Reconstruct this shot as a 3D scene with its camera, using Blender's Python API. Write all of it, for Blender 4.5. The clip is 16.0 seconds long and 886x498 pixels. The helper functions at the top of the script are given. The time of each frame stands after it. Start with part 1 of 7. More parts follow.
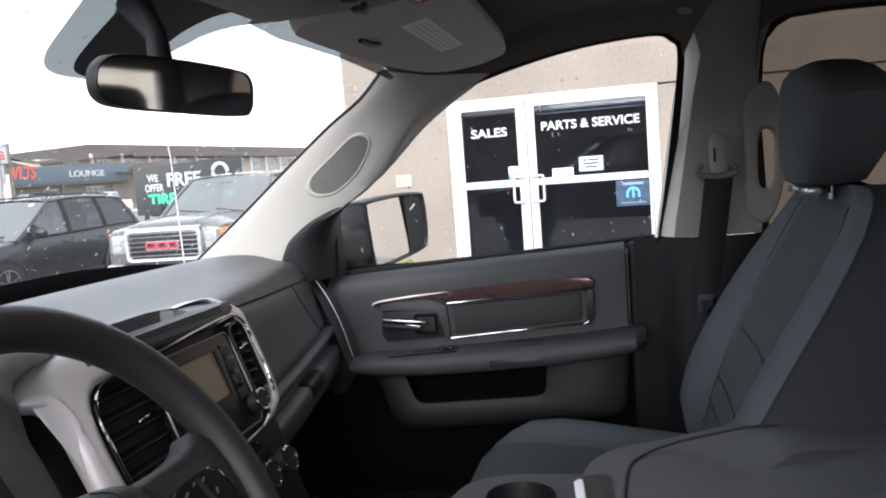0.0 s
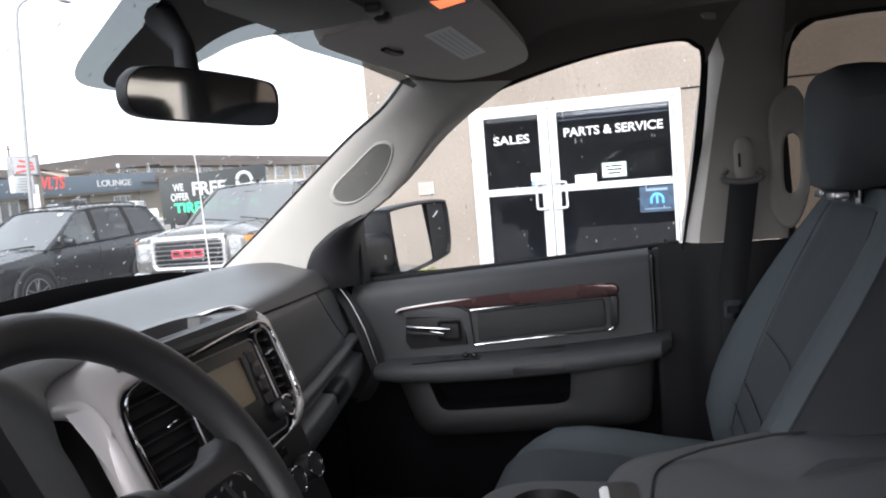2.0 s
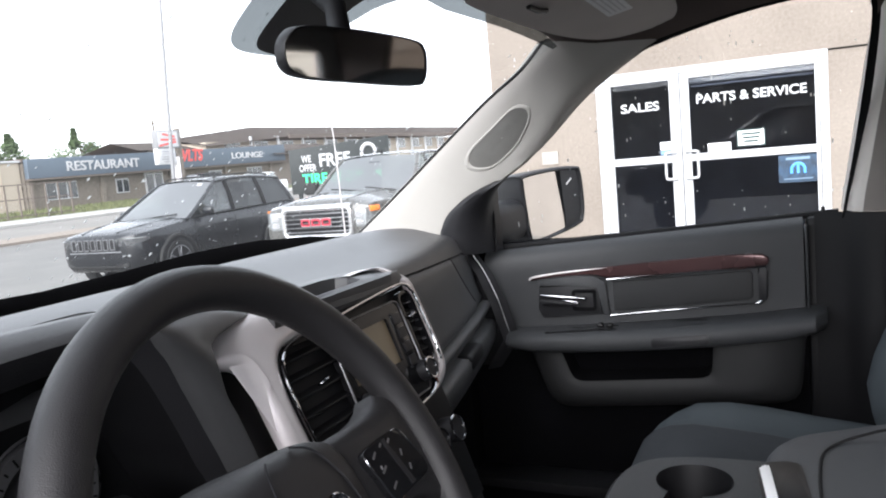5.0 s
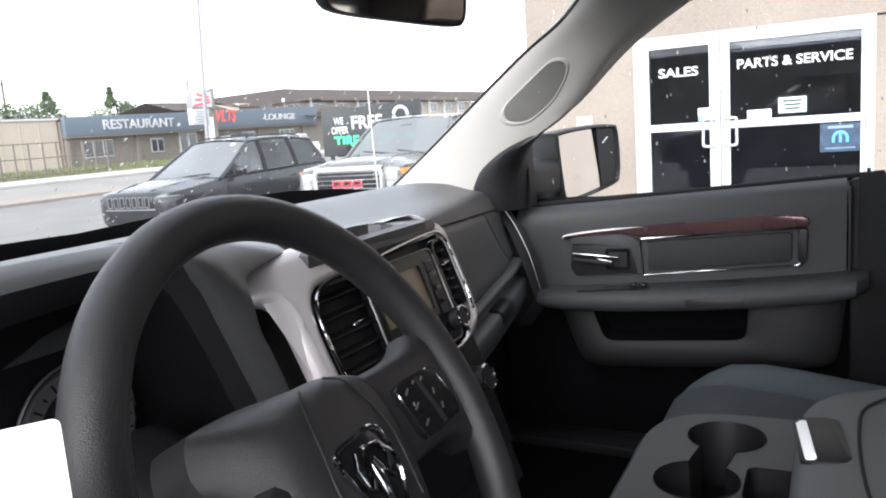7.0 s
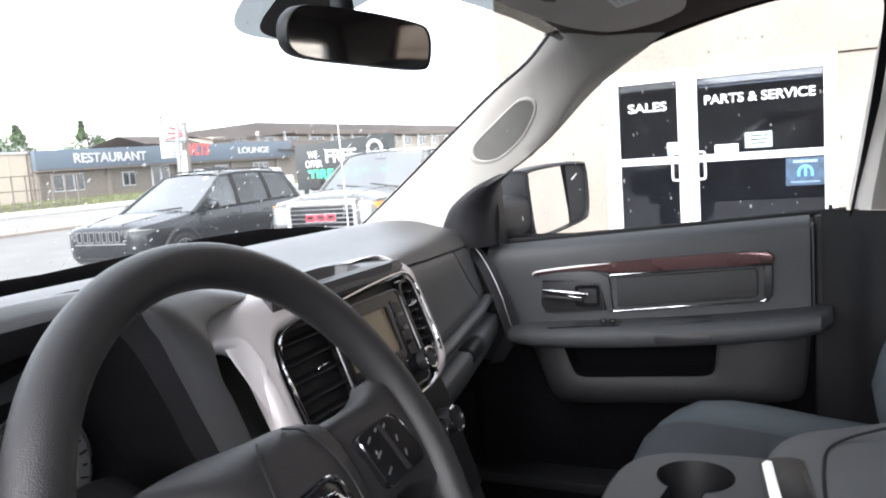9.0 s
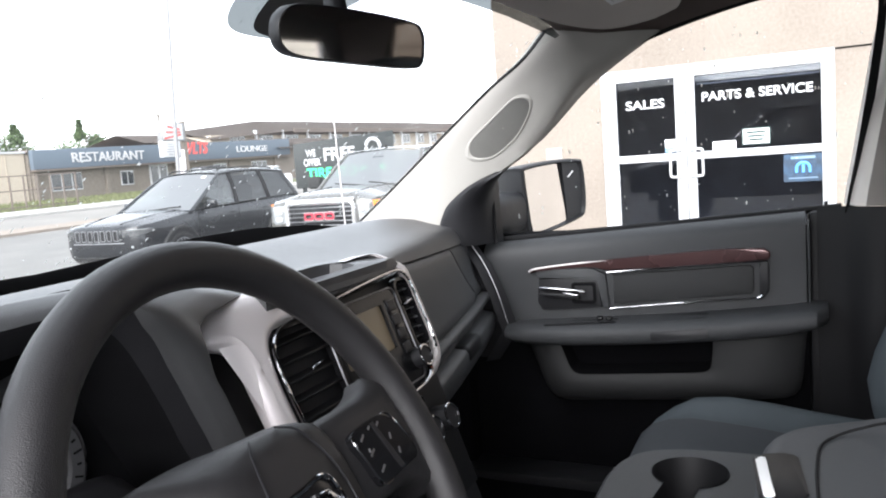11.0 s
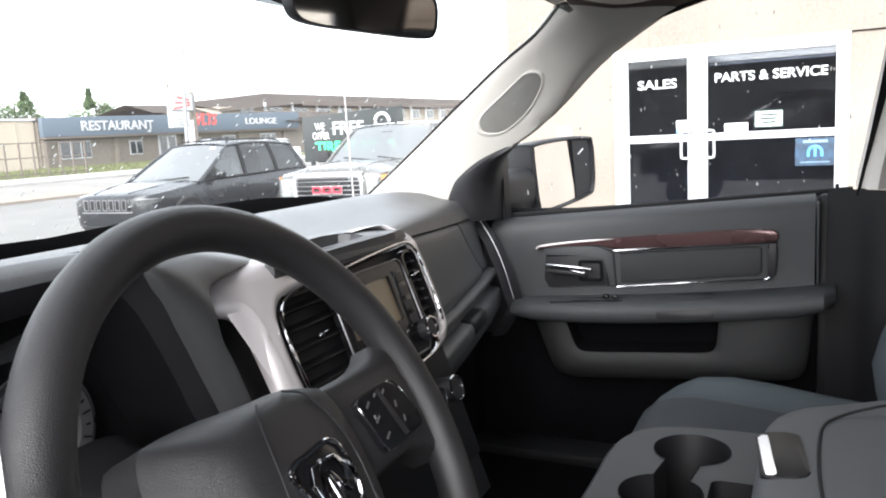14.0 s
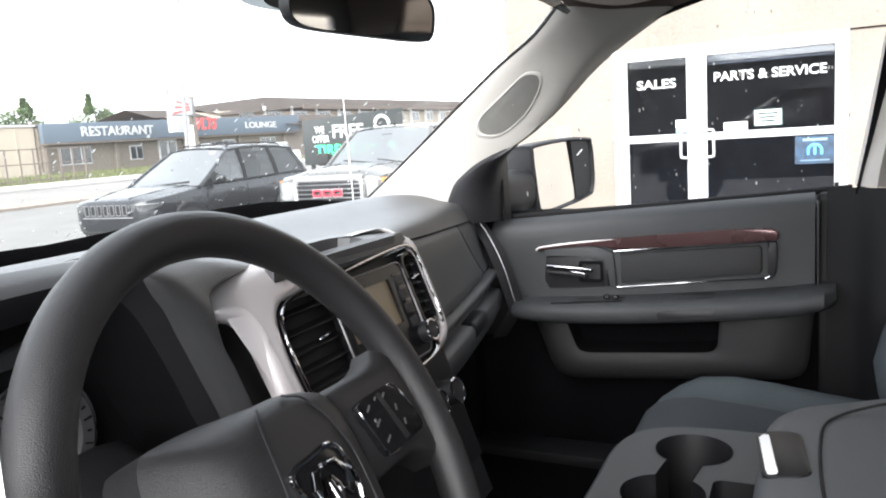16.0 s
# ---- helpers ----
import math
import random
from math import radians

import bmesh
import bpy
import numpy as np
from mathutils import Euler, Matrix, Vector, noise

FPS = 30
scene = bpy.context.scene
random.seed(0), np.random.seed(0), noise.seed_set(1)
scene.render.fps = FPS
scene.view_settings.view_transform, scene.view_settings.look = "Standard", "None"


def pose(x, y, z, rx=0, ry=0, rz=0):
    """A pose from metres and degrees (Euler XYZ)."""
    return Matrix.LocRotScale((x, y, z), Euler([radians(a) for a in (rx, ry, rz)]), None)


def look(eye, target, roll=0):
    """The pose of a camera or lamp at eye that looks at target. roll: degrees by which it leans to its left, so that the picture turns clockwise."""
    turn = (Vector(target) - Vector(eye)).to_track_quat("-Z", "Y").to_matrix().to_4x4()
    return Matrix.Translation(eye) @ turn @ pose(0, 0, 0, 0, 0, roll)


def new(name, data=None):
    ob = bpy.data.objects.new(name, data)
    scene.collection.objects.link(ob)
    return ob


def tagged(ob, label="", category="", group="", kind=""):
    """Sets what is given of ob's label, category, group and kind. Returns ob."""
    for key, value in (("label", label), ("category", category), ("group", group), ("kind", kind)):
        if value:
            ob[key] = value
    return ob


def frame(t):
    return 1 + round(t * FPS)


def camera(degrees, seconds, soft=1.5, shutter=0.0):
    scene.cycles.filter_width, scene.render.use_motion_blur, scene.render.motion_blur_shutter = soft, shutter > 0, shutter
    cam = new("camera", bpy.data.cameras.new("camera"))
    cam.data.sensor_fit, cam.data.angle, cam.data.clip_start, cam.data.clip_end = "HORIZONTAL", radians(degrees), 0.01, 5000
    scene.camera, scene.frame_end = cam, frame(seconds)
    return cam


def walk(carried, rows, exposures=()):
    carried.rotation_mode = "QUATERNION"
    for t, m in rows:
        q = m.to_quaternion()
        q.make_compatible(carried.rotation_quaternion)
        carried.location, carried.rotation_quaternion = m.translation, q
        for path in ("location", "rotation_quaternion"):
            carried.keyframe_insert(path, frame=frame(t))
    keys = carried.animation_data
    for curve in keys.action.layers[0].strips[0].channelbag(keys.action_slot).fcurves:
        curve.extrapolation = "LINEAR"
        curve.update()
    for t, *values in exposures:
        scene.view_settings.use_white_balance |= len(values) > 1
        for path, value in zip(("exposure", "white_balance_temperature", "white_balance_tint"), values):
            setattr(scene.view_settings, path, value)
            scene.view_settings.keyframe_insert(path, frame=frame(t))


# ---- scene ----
cam = camera(59.6, 16.0, soft=2.0)
PATH = [
    (0, (-0.777, 0.154, 1.523), (1.156, 0.622, 1.318), -4.4),
    (0.5, (-0.778, 0.152, 1.525), (1.156, 0.625, 1.33), -4.7),
    (1, (-0.776, 0.153, 1.524), (1.154, 0.636, 1.326), -4.8),
    (1.5, (-0.777, 0.155, 1.522), (1.146, 0.665, 1.321), -4.8),
    (2, (-0.781, 0.154, 1.523), (1.141, 0.678, 1.341), -4.8),
    (2.5, (-0.78, 0.154, 1.523), (1.141, 0.685, 1.351), -4.8),
    (3, (-0.779, 0.161, 1.522), (1.13, 0.733, 1.348), -4.7),
    (3.5, (-0.777, 0.175, 1.518), (1.1, 0.836, 1.314), -4.5),
    (4, (-0.776, 0.187, 1.517), (1.067, 0.936, 1.308), -4.8),
    (4.2, (-0.776, 0.188, 1.516), (1.054, 0.967, 1.3), -5.0),
    (6.3, (-0.77, 0.205, 1.509), (1.018, 1.065, 1.262), -4.8),
    (6.5, (-0.771, 0.207, 1.505), (1.005, 1.09, 1.243), -4.7),
    (7, (-0.771, 0.201, 1.491), (0.995, 1.088, 1.18), -4.1),
    (7.5, (-0.769, 0.196, 1.491), (1.009, 1.06, 1.185), -3.8),
    (8, (-0.766, 0.196, 1.494), (1.033, 1.024, 1.216), -3.2),
    (8.5, (-0.767, 0.193, 1.498), (1.039, 1.017, 1.25), -3.6),
    (9, (-0.764, 0.193, 1.5), (1.042, 1.02, 1.268), -4.1),
    (11.5, (-0.763, 0.187, 1.5), (1.043, 1.013, 1.26), -4.4),
    (12, (-0.764, 0.191, 1.494), (1.025, 1.031, 1.189), -3.0),
    (12.5, (-0.766, 0.189, 1.495), (1.025, 1.029, 1.202), -3.0),
    (13, (-0.766, 0.188, 1.496), (1.025, 1.029, 1.203), -3.2),
    (13.5, (-0.765, 0.189, 1.495), (1.022, 1.033, 1.193), -3.1),
    (14, (-0.765, 0.189, 1.495), (1.026, 1.03, 1.199), -3.1),
    (14.5, (-0.766, 0.187, 1.496), (1.021, 1.037, 1.204), -3.5),
    (15, (-0.768, 0.186, 1.496), (1.016, 1.041, 1.197), -3.4),
    (15.5, (-0.765, 0.187, 1.496), (1.023, 1.032, 1.2), -3.6),
    (16, (-0.765, 0.187, 1.496), (1.025, 1.03, 1.205), -3.7),
]
walk(cam, [(t, look(eye, target, roll)) for t, eye, target, roll in PATH], [(0, 2.20, 6200, 14), (3, 2.26, 6200, 14), (4, 2.32, 6200, 14), (6.5, 2.28, 6200, 14), (7, 2.40, 6200, 14), (7.5, 2.72, 6200, 14), (8, 2.82, 6200, 14), (8.5, 2.92, 6200, 14), (9, 2.84, 6200, 14), (11.5, 2.60, 6230, 13), (12.2, 2.60, 6250, 13), (13.2, 2.78, 6300, 12), (16, 2.82, 6320, 12)])

# ---- world and sun: flat, bright overcast ----
SUN_TO = Vector((-0.82, -0.12, 0.50)).normalized()
world = bpy.data.worlds.new("overcast_sky")
scene.world = world
world.use_nodes = True
wn, wl = world.node_tree.nodes, world.node_tree.links
sky = wn.new("ShaderNodeTexSky")
sky.sky_type, sky.sun_disc = "NISHITA", False
sky.sun_elevation, sky.sun_rotation = math.asin(SUN_TO.z), math.atan2(SUN_TO.x, SUN_TO.y)
sky.dust_density, sky.air_density, sky.ozone_density = 0.8, 1.0, 1.0
grey = wn.new("ShaderNodeHueSaturation")
grey.inputs["Saturation"].default_value = 0.18
wl.new(sky.outputs[0], grey.inputs["Color"])
wl.new(grey.outputs[0], wn["Background"].inputs["Color"])
wn["Background"].inputs["Strength"].default_value = 0.075
# the even white of the cloud cover, over the clear sky's own gradient
cloud, both = wn.new("ShaderNodeBackground"), wn.new("ShaderNodeAddShader")
cloud.inputs["Color"].default_value, cloud.inputs["Strength"].default_value = (0.95, 0.98, 1.0, 1), 0.20
wl.new(wn["Background"].outputs[0], both.inputs[0])
wl.new(cloud.outputs[0], both.inputs[1])
wl.new(both.outputs[0], wn["World Output"].inputs["Surface"])
sun_data = bpy.data.lights.new("sun", "SUN")
sun_data.energy, sun_data.angle, sun_data.color = 1.5, radians(60), (1.0, 0.97, 0.92)
sun = new("sun", sun_data)
sun.matrix_world = look(SUN_TO * 50, (0, 0, 0))


# ---- materials ----
def mat(name, col, rough=0.5, metal=0.0, vary=0.12, scale=6.0, bump=0.0, bscale=300.0, coat=0.0, spec=0.5, col2=None, fine=0.0, stretch=None):
    """A procedural surface: colour varied at two scales, roughness wear and fine relief."""
    m = bpy.data.materials.new(name)
    m.use_nodes = True
    n, l = m.node_tree.nodes, m.node_tree.links
    b = n["Principled BSDF"]
    b.inputs["Metallic"].default_value = metal
    b.inputs["Coat Weight"].default_value = coat
    b.inputs["Coat Roughness"].default_value = 0.08
    b.inputs["Specular IOR Level"].default_value = spec
    tc = n.new("ShaderNodeTexCoord")
    src = tc.outputs["Object"]
    if stretch:
        mp = n.new("ShaderNodeMapping")
        mp.inputs["Scale"].default_value = stretch
        l.new(src, mp.inputs["Vector"])
        src = mp.outputs["Vector"]
    big = n.new("ShaderNodeTexNoise")
    big.inputs["Scale"].default_value, big.inputs["Detail"].default_value = scale, 5.0
    l.new(src, big.inputs["Vector"])
    small = n.new("ShaderNodeTexNoise")
    small.inputs["Scale"].default_value, small.inputs["Detail"].default_value = bscale, 3.0
    l.new(src, small.inputs["Vector"])
    add = n.new("ShaderNodeMix")
    add.data_type = "FLOAT"
    add.inputs["Factor"].default_value = 0.25 + fine
    l.new(big.outputs["Fac"], add.inputs[2])
    l.new(small.outputs["Fac"], add.inputs[3])
    ramp = n.new("ShaderNodeValToRGB")
    lo = [c * (1 - vary) for c in col]
    hi = [min(1.0, c * (1 + vary)) for c in (col2 or col)]
    ramp.color_ramp.elements[0].position, ramp.color_ramp.elements[1].position = 0.3, 0.7
    ramp.color_ramp.elements[0].color, ramp.color_ramp.elements[1].color = (*lo, 1), (*hi, 1)
    l.new(add.outputs[0], ramp.inputs["Fac"])
    l.new(ramp.outputs["Color"], b.inputs["Base Color"])
    rr = n.new("ShaderNodeMapRange")
    rr.inputs["To Min"].default_value, rr.inputs["To Max"].default_value = max(0.02, rough - 0.07), min(1, rough + 0.07)
    l.new(big.outputs["Fac"], rr.inputs["Value"])
    l.new(rr.outputs["Result"], b.inputs["Roughness"])
    if bump:
        bp = n.new("ShaderNodeBump")
        bp.inputs["Strength"].default_value, bp.inputs["Distance"].default_value = bump, 0.002
        l.new(small.outputs["Fac"], bp.inputs["Height"])
        l.new(bp.outputs["Normal"], b.inputs["Normal"])
    return m


def glass(name, tint=(0.96, 0.98, 0.97), gloss=0.04, rough=0.0, film=0.0):
    """A thin pane: seen through, with a mirror sheen that grows at grazing angles."""
    m = bpy.data.materials.new(name)
    m.use_nodes = True
    n, l = m.node_tree.nodes, m.node_tree.links
    n.remove(n["Principled BSDF"])
    clear, shine, mix, lw, pw = (n.new(k) for k in ("ShaderNodeBsdfTransparent", "ShaderNodeBsdfGlossy", "ShaderNodeMixShader", "ShaderNodeLayerWeight", "ShaderNodeMath"))
    clear.inputs["Color"].default_value = (*tint, 1)
    shine.inputs["Roughness"].default_value = rough
    lw.inputs["Blend"].default_value = 0.5
    pw.operation = "POWER"
    pw.inputs[1].default_value = 5.0
    mr = n.new("ShaderNodeMapRange")
    mr.inputs["To Min"].default_value, mr.inputs["To Max"].default_value = gloss, 0.7
    l.new(lw.outputs["Facing"], pw.inputs[0])
    l.new(pw.outputs[0], mr.inputs["Value"])
    l.new(mr.outputs["Result"], mix.inputs[0])
    l.new(clear.outputs[0], mix.inputs[1])
    l.new(shine.outputs[0], mix.inputs[2])
    l.new(mix.outputs[0], n["Material Output"].inputs["Surface"])
    if film:
        # a thin translucent layer that puts a pale haze into the glass; it scatters daylight
        veil, both = n.new("ShaderNodeBsdfTranslucent"), n.new("ShaderNodeMixShader")
        veil.inputs["Color"].default_value = (0.8, 0.82, 0.84, 1)
        both.inputs[0].default_value = film
        l.new(mix.outputs[0], both.inputs[1])
        l.new(veil.outputs[0], both.inputs[2])
        l.new(both.outputs[0], n["Material Output"].inputs["Surface"])
    return m


def emitter(name, col, strength):
    m = bpy.data.materials.new(name)
    m.use_nodes = True
    b = m.node_tree.nodes["Principled BSDF"]
    b.inputs["Base Color"].default_value = (*col, 1)
    b.inputs["Emission Color"].default_value = (*col, 1)
    b.inputs["Emission Strength"].default_value = strength
    return m


M_DASH = mat("dash_grained_vinyl", (0.050, 0.0505, 0.053), 0.42, bump=0.35, bscale=900, spec=0.6)
M_DOOR = mat("door_grained_plastic", (0.037, 0.039, 0.0415), 0.55, bump=0.35, bscale=900)
# darker lower plastic, deepened further for the shade it sits in
M_DOORLOW = mat("door_lower_plastic", (0.016, 0.0164, 0.0172), 0.62, bump=0.4, bscale=700)
M_BLACK = mat("black_plastic", (0.016, 0.016, 0.018), 0.45, bump=0.15, bscale=600, spec=0.35)
M_GLOSSBLACK = mat("gloss_black", (0.008, 0.008, 0.009), 0.20, spec=0.25)
M_RUBBER = mat("rubber_seal", (0.012, 0.012, 0.013), 0.75, bump=0.2, bscale=400, spec=0.2)
M_WHEEL = mat("steering_wheel_urethane", (0.0165, 0.0158, 0.0168), 0.44, bump=0.30, bscale=1400, spec=0.5)
M_SILVER = mat("satin_silver_paint", (0.70, 0.66, 0.66), 0.36, metal=0.30, vary=0.04, bump=0.05, bscale=1500)
M_CHROME = mat("chrome", (0.46, 0.46, 0.48), 0.08, metal=1.0, vary=0.02)
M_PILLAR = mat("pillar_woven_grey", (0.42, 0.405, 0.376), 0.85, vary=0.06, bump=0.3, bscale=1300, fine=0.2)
# lighter and darker copies of the pillar weave: light and shade as colour
M_PILLAR_LIT = mat("b_pillar_lit_edge", (0.66, 0.62, 0.575), 0.85, vary=0.06, bump=0.3, bscale=1300, fine=0.2)
M_PILLAR_SHADE = mat("b_pillar_shaded_face", (0.27, 0.244, 0.228), 0.85, vary=0.06, bump=0.3, bscale=1300, fine=0.2)
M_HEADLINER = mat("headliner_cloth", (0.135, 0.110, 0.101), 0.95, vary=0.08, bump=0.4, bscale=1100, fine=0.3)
M_VISOR = mat("visor_vinyl", (0.56, 0.51, 0.48), 0.8, vary=0.06, bump=0.3, bscale=1000)
M_CONSOLE_TOP = mat("overhead_plastic", (0.11, 0.105, 0.105), 0.6, bump=0.25, bscale=800)
M_FABRIC = mat("seat_bolster_cloth", (0.082, 0.096, 0.105), 0.95, vary=0.14, bump=0.8, bscale=1100, fine=0.35, spec=0.2)
M_FABRIC_IN = mat("seat_insert_cloth", (0.060, 0.065, 0.071), 0.95, vary=0.25, bump=0.9, bscale=700, fine=0.35, spec=0.2)
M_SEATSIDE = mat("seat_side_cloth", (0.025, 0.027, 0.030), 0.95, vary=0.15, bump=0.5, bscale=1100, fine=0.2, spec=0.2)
M_CONSOLE = mat("console_vinyl", (0.068, 0.072, 0.077), 0.60, bump=0.35, bscale=900, spec=0.3)
M_VENT = mat("outlet_black", (0.007, 0.007, 0.008), 0.5, spec=0.3)
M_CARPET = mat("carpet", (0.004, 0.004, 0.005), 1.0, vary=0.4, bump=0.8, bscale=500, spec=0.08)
M_WEBBING = mat("belt_webbing", (0.012, 0.012, 0.014), 0.8, bump=0.5, bscale=900, stretch=(1, 1, 6))
M_WATER = mat("rain_water", (0.90, 0.92, 0.93), 0.10, vary=0.02)
M_WATER.node_tree.nodes["Principled BSDF"].inputs["Transmission Weight"].default_value = 0.35
M_WATER.node_tree.nodes["Principled BSDF"].inputs["IOR"].default_value = 1.33
M_WINE = mat("painted_trim_stripe", (0.095, 0.048, 0.048), 0.28, metal=0.5, vary=0.05, coat=0.3)
# tan base colour carries the faint light on the display
M_SCREEN = mat("display_tan_light", (0.20, 0.155, 0.095), 0.30, vary=0.05)
M_WHITE = mat("white_card", (0.86, 0.86, 0.86), 0.6, vary=0.03)
M_MIRROR = mat("mirror_glass", (0.88, 0.89, 0.90), 0.0, metal=1.0, vary=0.01)
M_GLASS = glass("cab_glass", (0.93, 0.96, 0.95), 0.03)
M_SIDEGLASS = glass("veiled_side_glass", (0.93, 0.96, 0.95), 0.03, film=0.012)
M_SCREENGLASS = glass("windscreen_glass", (0.93, 0.96, 0.95), 0.03, film=0.016)
M_TINT = glass("privacy_glass", (0.165, 0.153, 0.138), 0.03)
M_TINT_DARK = glass("dark_privacy_glass", (0.30, 0.305, 0.30), 0.03)
M_GREYBAND = glass("frit_dot_band", (0.125, 0.132, 0.132), 0.03)
M_STUCCO = mat("stucco_wall", (0.210, 0.175, 0.147), 0.92, vary=0.16, scale=1.2, bump=0.8, bscale=38, fine=0.22, col2=(0.235, 0.200, 0.170))
M_FRAME = mat("white_aluminium", (0.46, 0.46, 0.47), 0.35, vary=0.02)
M_STORE_GLASS = glass("storefront_glass", (0.52, 0.54, 0.585), 0.032)
M_CONCRETE = mat("pavement_concrete", (0.19, 0.183, 0.172), 0.9, vary=0.14, scale=2.0, bump=0.4, bscale=60, spec=0.2)
M_ASPHALT = mat("wet_asphalt", (0.145, 0.139, 0.130), 0.6, vary=0.25, scale=0.7, bump=0.4, bscale=70, spec=0.2)
M_GRASS = mat("grass", (0.125, 0.135, 0.060), 0.95, vary=0.4, scale=2, bump=0.8, bscale=25)
M_DARKROOM = mat("shop_interior", (0.42, 0.42, 0.45), 0.8, vary=0.3, scale=2)


M_CARGLASS = mat("dark_window_glass", (0.022, 0.026, 0.028), 0.06, vary=0.1, spec=0.8)
M_CARBLACK = mat("black_car_paint", (0.008, 0.009, 0.011), 0.26, vary=0.1, coat=0.22)
M_CARGREY = mat("pewter_car_paint", (0.10, 0.098, 0.092), 0.28, metal=0.3, vary=0.08, coat=0.7)
M_CARWHITE = mat("white_car_paint", (0.70, 0.70, 0.70), 0.3, vary=0.03, coat=0.5)
M_TYRE = mat("tyre_rubber", (0.018, 0.018, 0.018), 0.85, vary=0.2)
M_RIM = mat("dark_alloy", (0.16, 0.16, 0.17), 0.35, metal=0.8)
M_BUMPER = mat("dulled_chrome", (0.30, 0.30, 0.31), 0.3, metal=0.8, vary=0.1)
M_LAMP_CLEAR = mat("clear_headlamp_lens", (0.15, 0.155, 0.16), 0.10, vary=0.5, scale=22, coat=0.8)
M_LAMP = mat("headlamp_lens", (0.25, 0.26, 0.265), 0.12, vary=0.25, scale=30, coat=0.6)
M_AMBER = mat("amber_lens", (0.75, 0.22, 0.04), 0.25)
M_ORANGE_POINTER = mat("pointer_red", (0.55, 0.10, 0.05), 0.4)
M_RED = mat("red_badge", (0.36, 0.025, 0.045), 0.35)


# ---- mesh helpers ----
def finish(me, material, smooth=True, angle=38):
    if material:
        me.materials.append(material)
    if smooth:
        me.polygons.foreach_set("use_smooth", [True] * len(me.polygons))
        me.set_sharp_from_angle(angle=radians(angle))
    me.update()


def part(name, bm, material, parent, label="", smooth=True, angle=38):
    """One mesh object from a bmesh, under a thing or a part (world coordinates)."""
    bmesh.ops.recalc_face_normals(bm, faces=bm.faces)
    me = bpy.data.meshes.new(name)
    bm.to_mesh(me)
    bm.free()
    finish(me, material, smooth, angle)
    ob = new(name, me)
    if parent is not None:
        ob.parent = parent
        ob.matrix_parent_inverse = parent.matrix_world.inverted()
    if label:
        tagged(ob, label)
    return ob


def thing(name, at, label, category, group="", kind=""):
    """An Empty at the thing's base, which carries its parts."""
    ob = new(name)
    ob.empty_display_size = 0.05
    ob.matrix_world = at if isinstance(at, Matrix) else Matrix.Translation(at)
    bpy.context.view_layer.update()
    return tagged(ob, label, category, group, kind)


def spline(pts, n, closed=False):
    """Catmull-Rom points along a few control points."""
    p = [Vector(q) for q in pts]
    m = len(p)
    segs = m if closed else m - 1
    out = []
    for i in range(n):
        u = i / n * segs if closed else i / (n - 1) * segs
        k = min(int(u), segs - 1)
        f = u - k
        if closed:
            a, b, c, d = p[(k - 1) % m], p[k % m], p[(k + 1) % m], p[(k + 2) % m]
        else:
            b, c = p[k], p[k + 1]
            a = p[k - 1] if k else b * 2 - c
            d = p[k + 2] if k + 2 < m else c * 2 - b
        out.append(0.5 * (2 * b + (c - a) * f + (2 * a - 5 * b + 4 * c - d) * f * f + (3 * b - a - 3 * c + d) * f ** 3))
    return out


def skin(rows, loop=False, cap=False, bm=None):
    """A surface over rows of points; loop closes each row, cap fills the two ends."""
    bm = bm or bmesh.new()
    vs = [[bm.verts.new(p) for p in r] for r in rows]
    for r, s in zip(vs, vs[1:]):
        k = len(r)
        for i in range(k if loop else k - 1):
            bm.faces.new((r[i], r[(i + 1) % k], s[(i + 1) % k], s[i]))
    if cap:
        bm.faces.new(vs[0])
        bm.faces.new(vs[-1])
    return bm


def thick(ob, t, offset=-1.0):
    m = ob.modifiers.new("thickness", "SOLIDIFY")
    m.thickness, m.offset = t, offset
    return ob


def tube(pts, rad, seg=10, closed=False, bm=None, flat=1.0, up=(0, 0, 1)):
    """A tube along points; rad is one radius or one for each point; flat squeezes it along its own up."""
    bm = bm or bmesh.new()
    p = [Vector(q) for q in pts]
    n = len(p)
    rows = []
    for i, q in enumerate(p):
        a = p[(i - 1) % n] if closed or i else q
        b = p[(i + 1) % n] if closed or i < n - 1 else q
        d = (b - a).normalized()
        s = d.cross(Vector(up))
        s = s.normalized() if s.length > 1e-4 else d.orthogonal().normalized()
        w = s.cross(d)
        r = rad[i] if isinstance(rad, (list, tuple)) else rad
        rows.append([q + s * r * math.cos(2 * math.pi * k / seg) + w * r * flat * math.sin(2 * math.pi * k / seg) for k in range(seg)])
    if closed:
        rows.append(rows[0])
        skin(rows, True, False, bm)
        bmesh.ops.remove_doubles(bm, verts=bm.verts, dist=1e-6)
    else:
        skin(rows, True, True, bm)
    return bm


def rbox(size, m=None, bevel=0.004, seg=2, bm=None):
    """A box with rounded edges at the pose m."""
    own = bmesh.new()
    bmesh.ops.create_cube(own, size=1.0, matrix=Matrix.Diagonal((*size, 1)))
    if bevel:
        bmesh.ops.bevel(own, geom=own.edges[:], offset=bevel, segments=seg, affect="EDGES", profile=0.5)
    if m is not None:
        bmesh.ops.transform(own, matrix=m, verts=own.verts)
    if bm is None:
        return own
    me = bpy.data.meshes.new("tmp")
    own.to_mesh(me)
    own.free()
    bm.from_mesh(me)
    bpy.data.meshes.remove(me)
    return bm


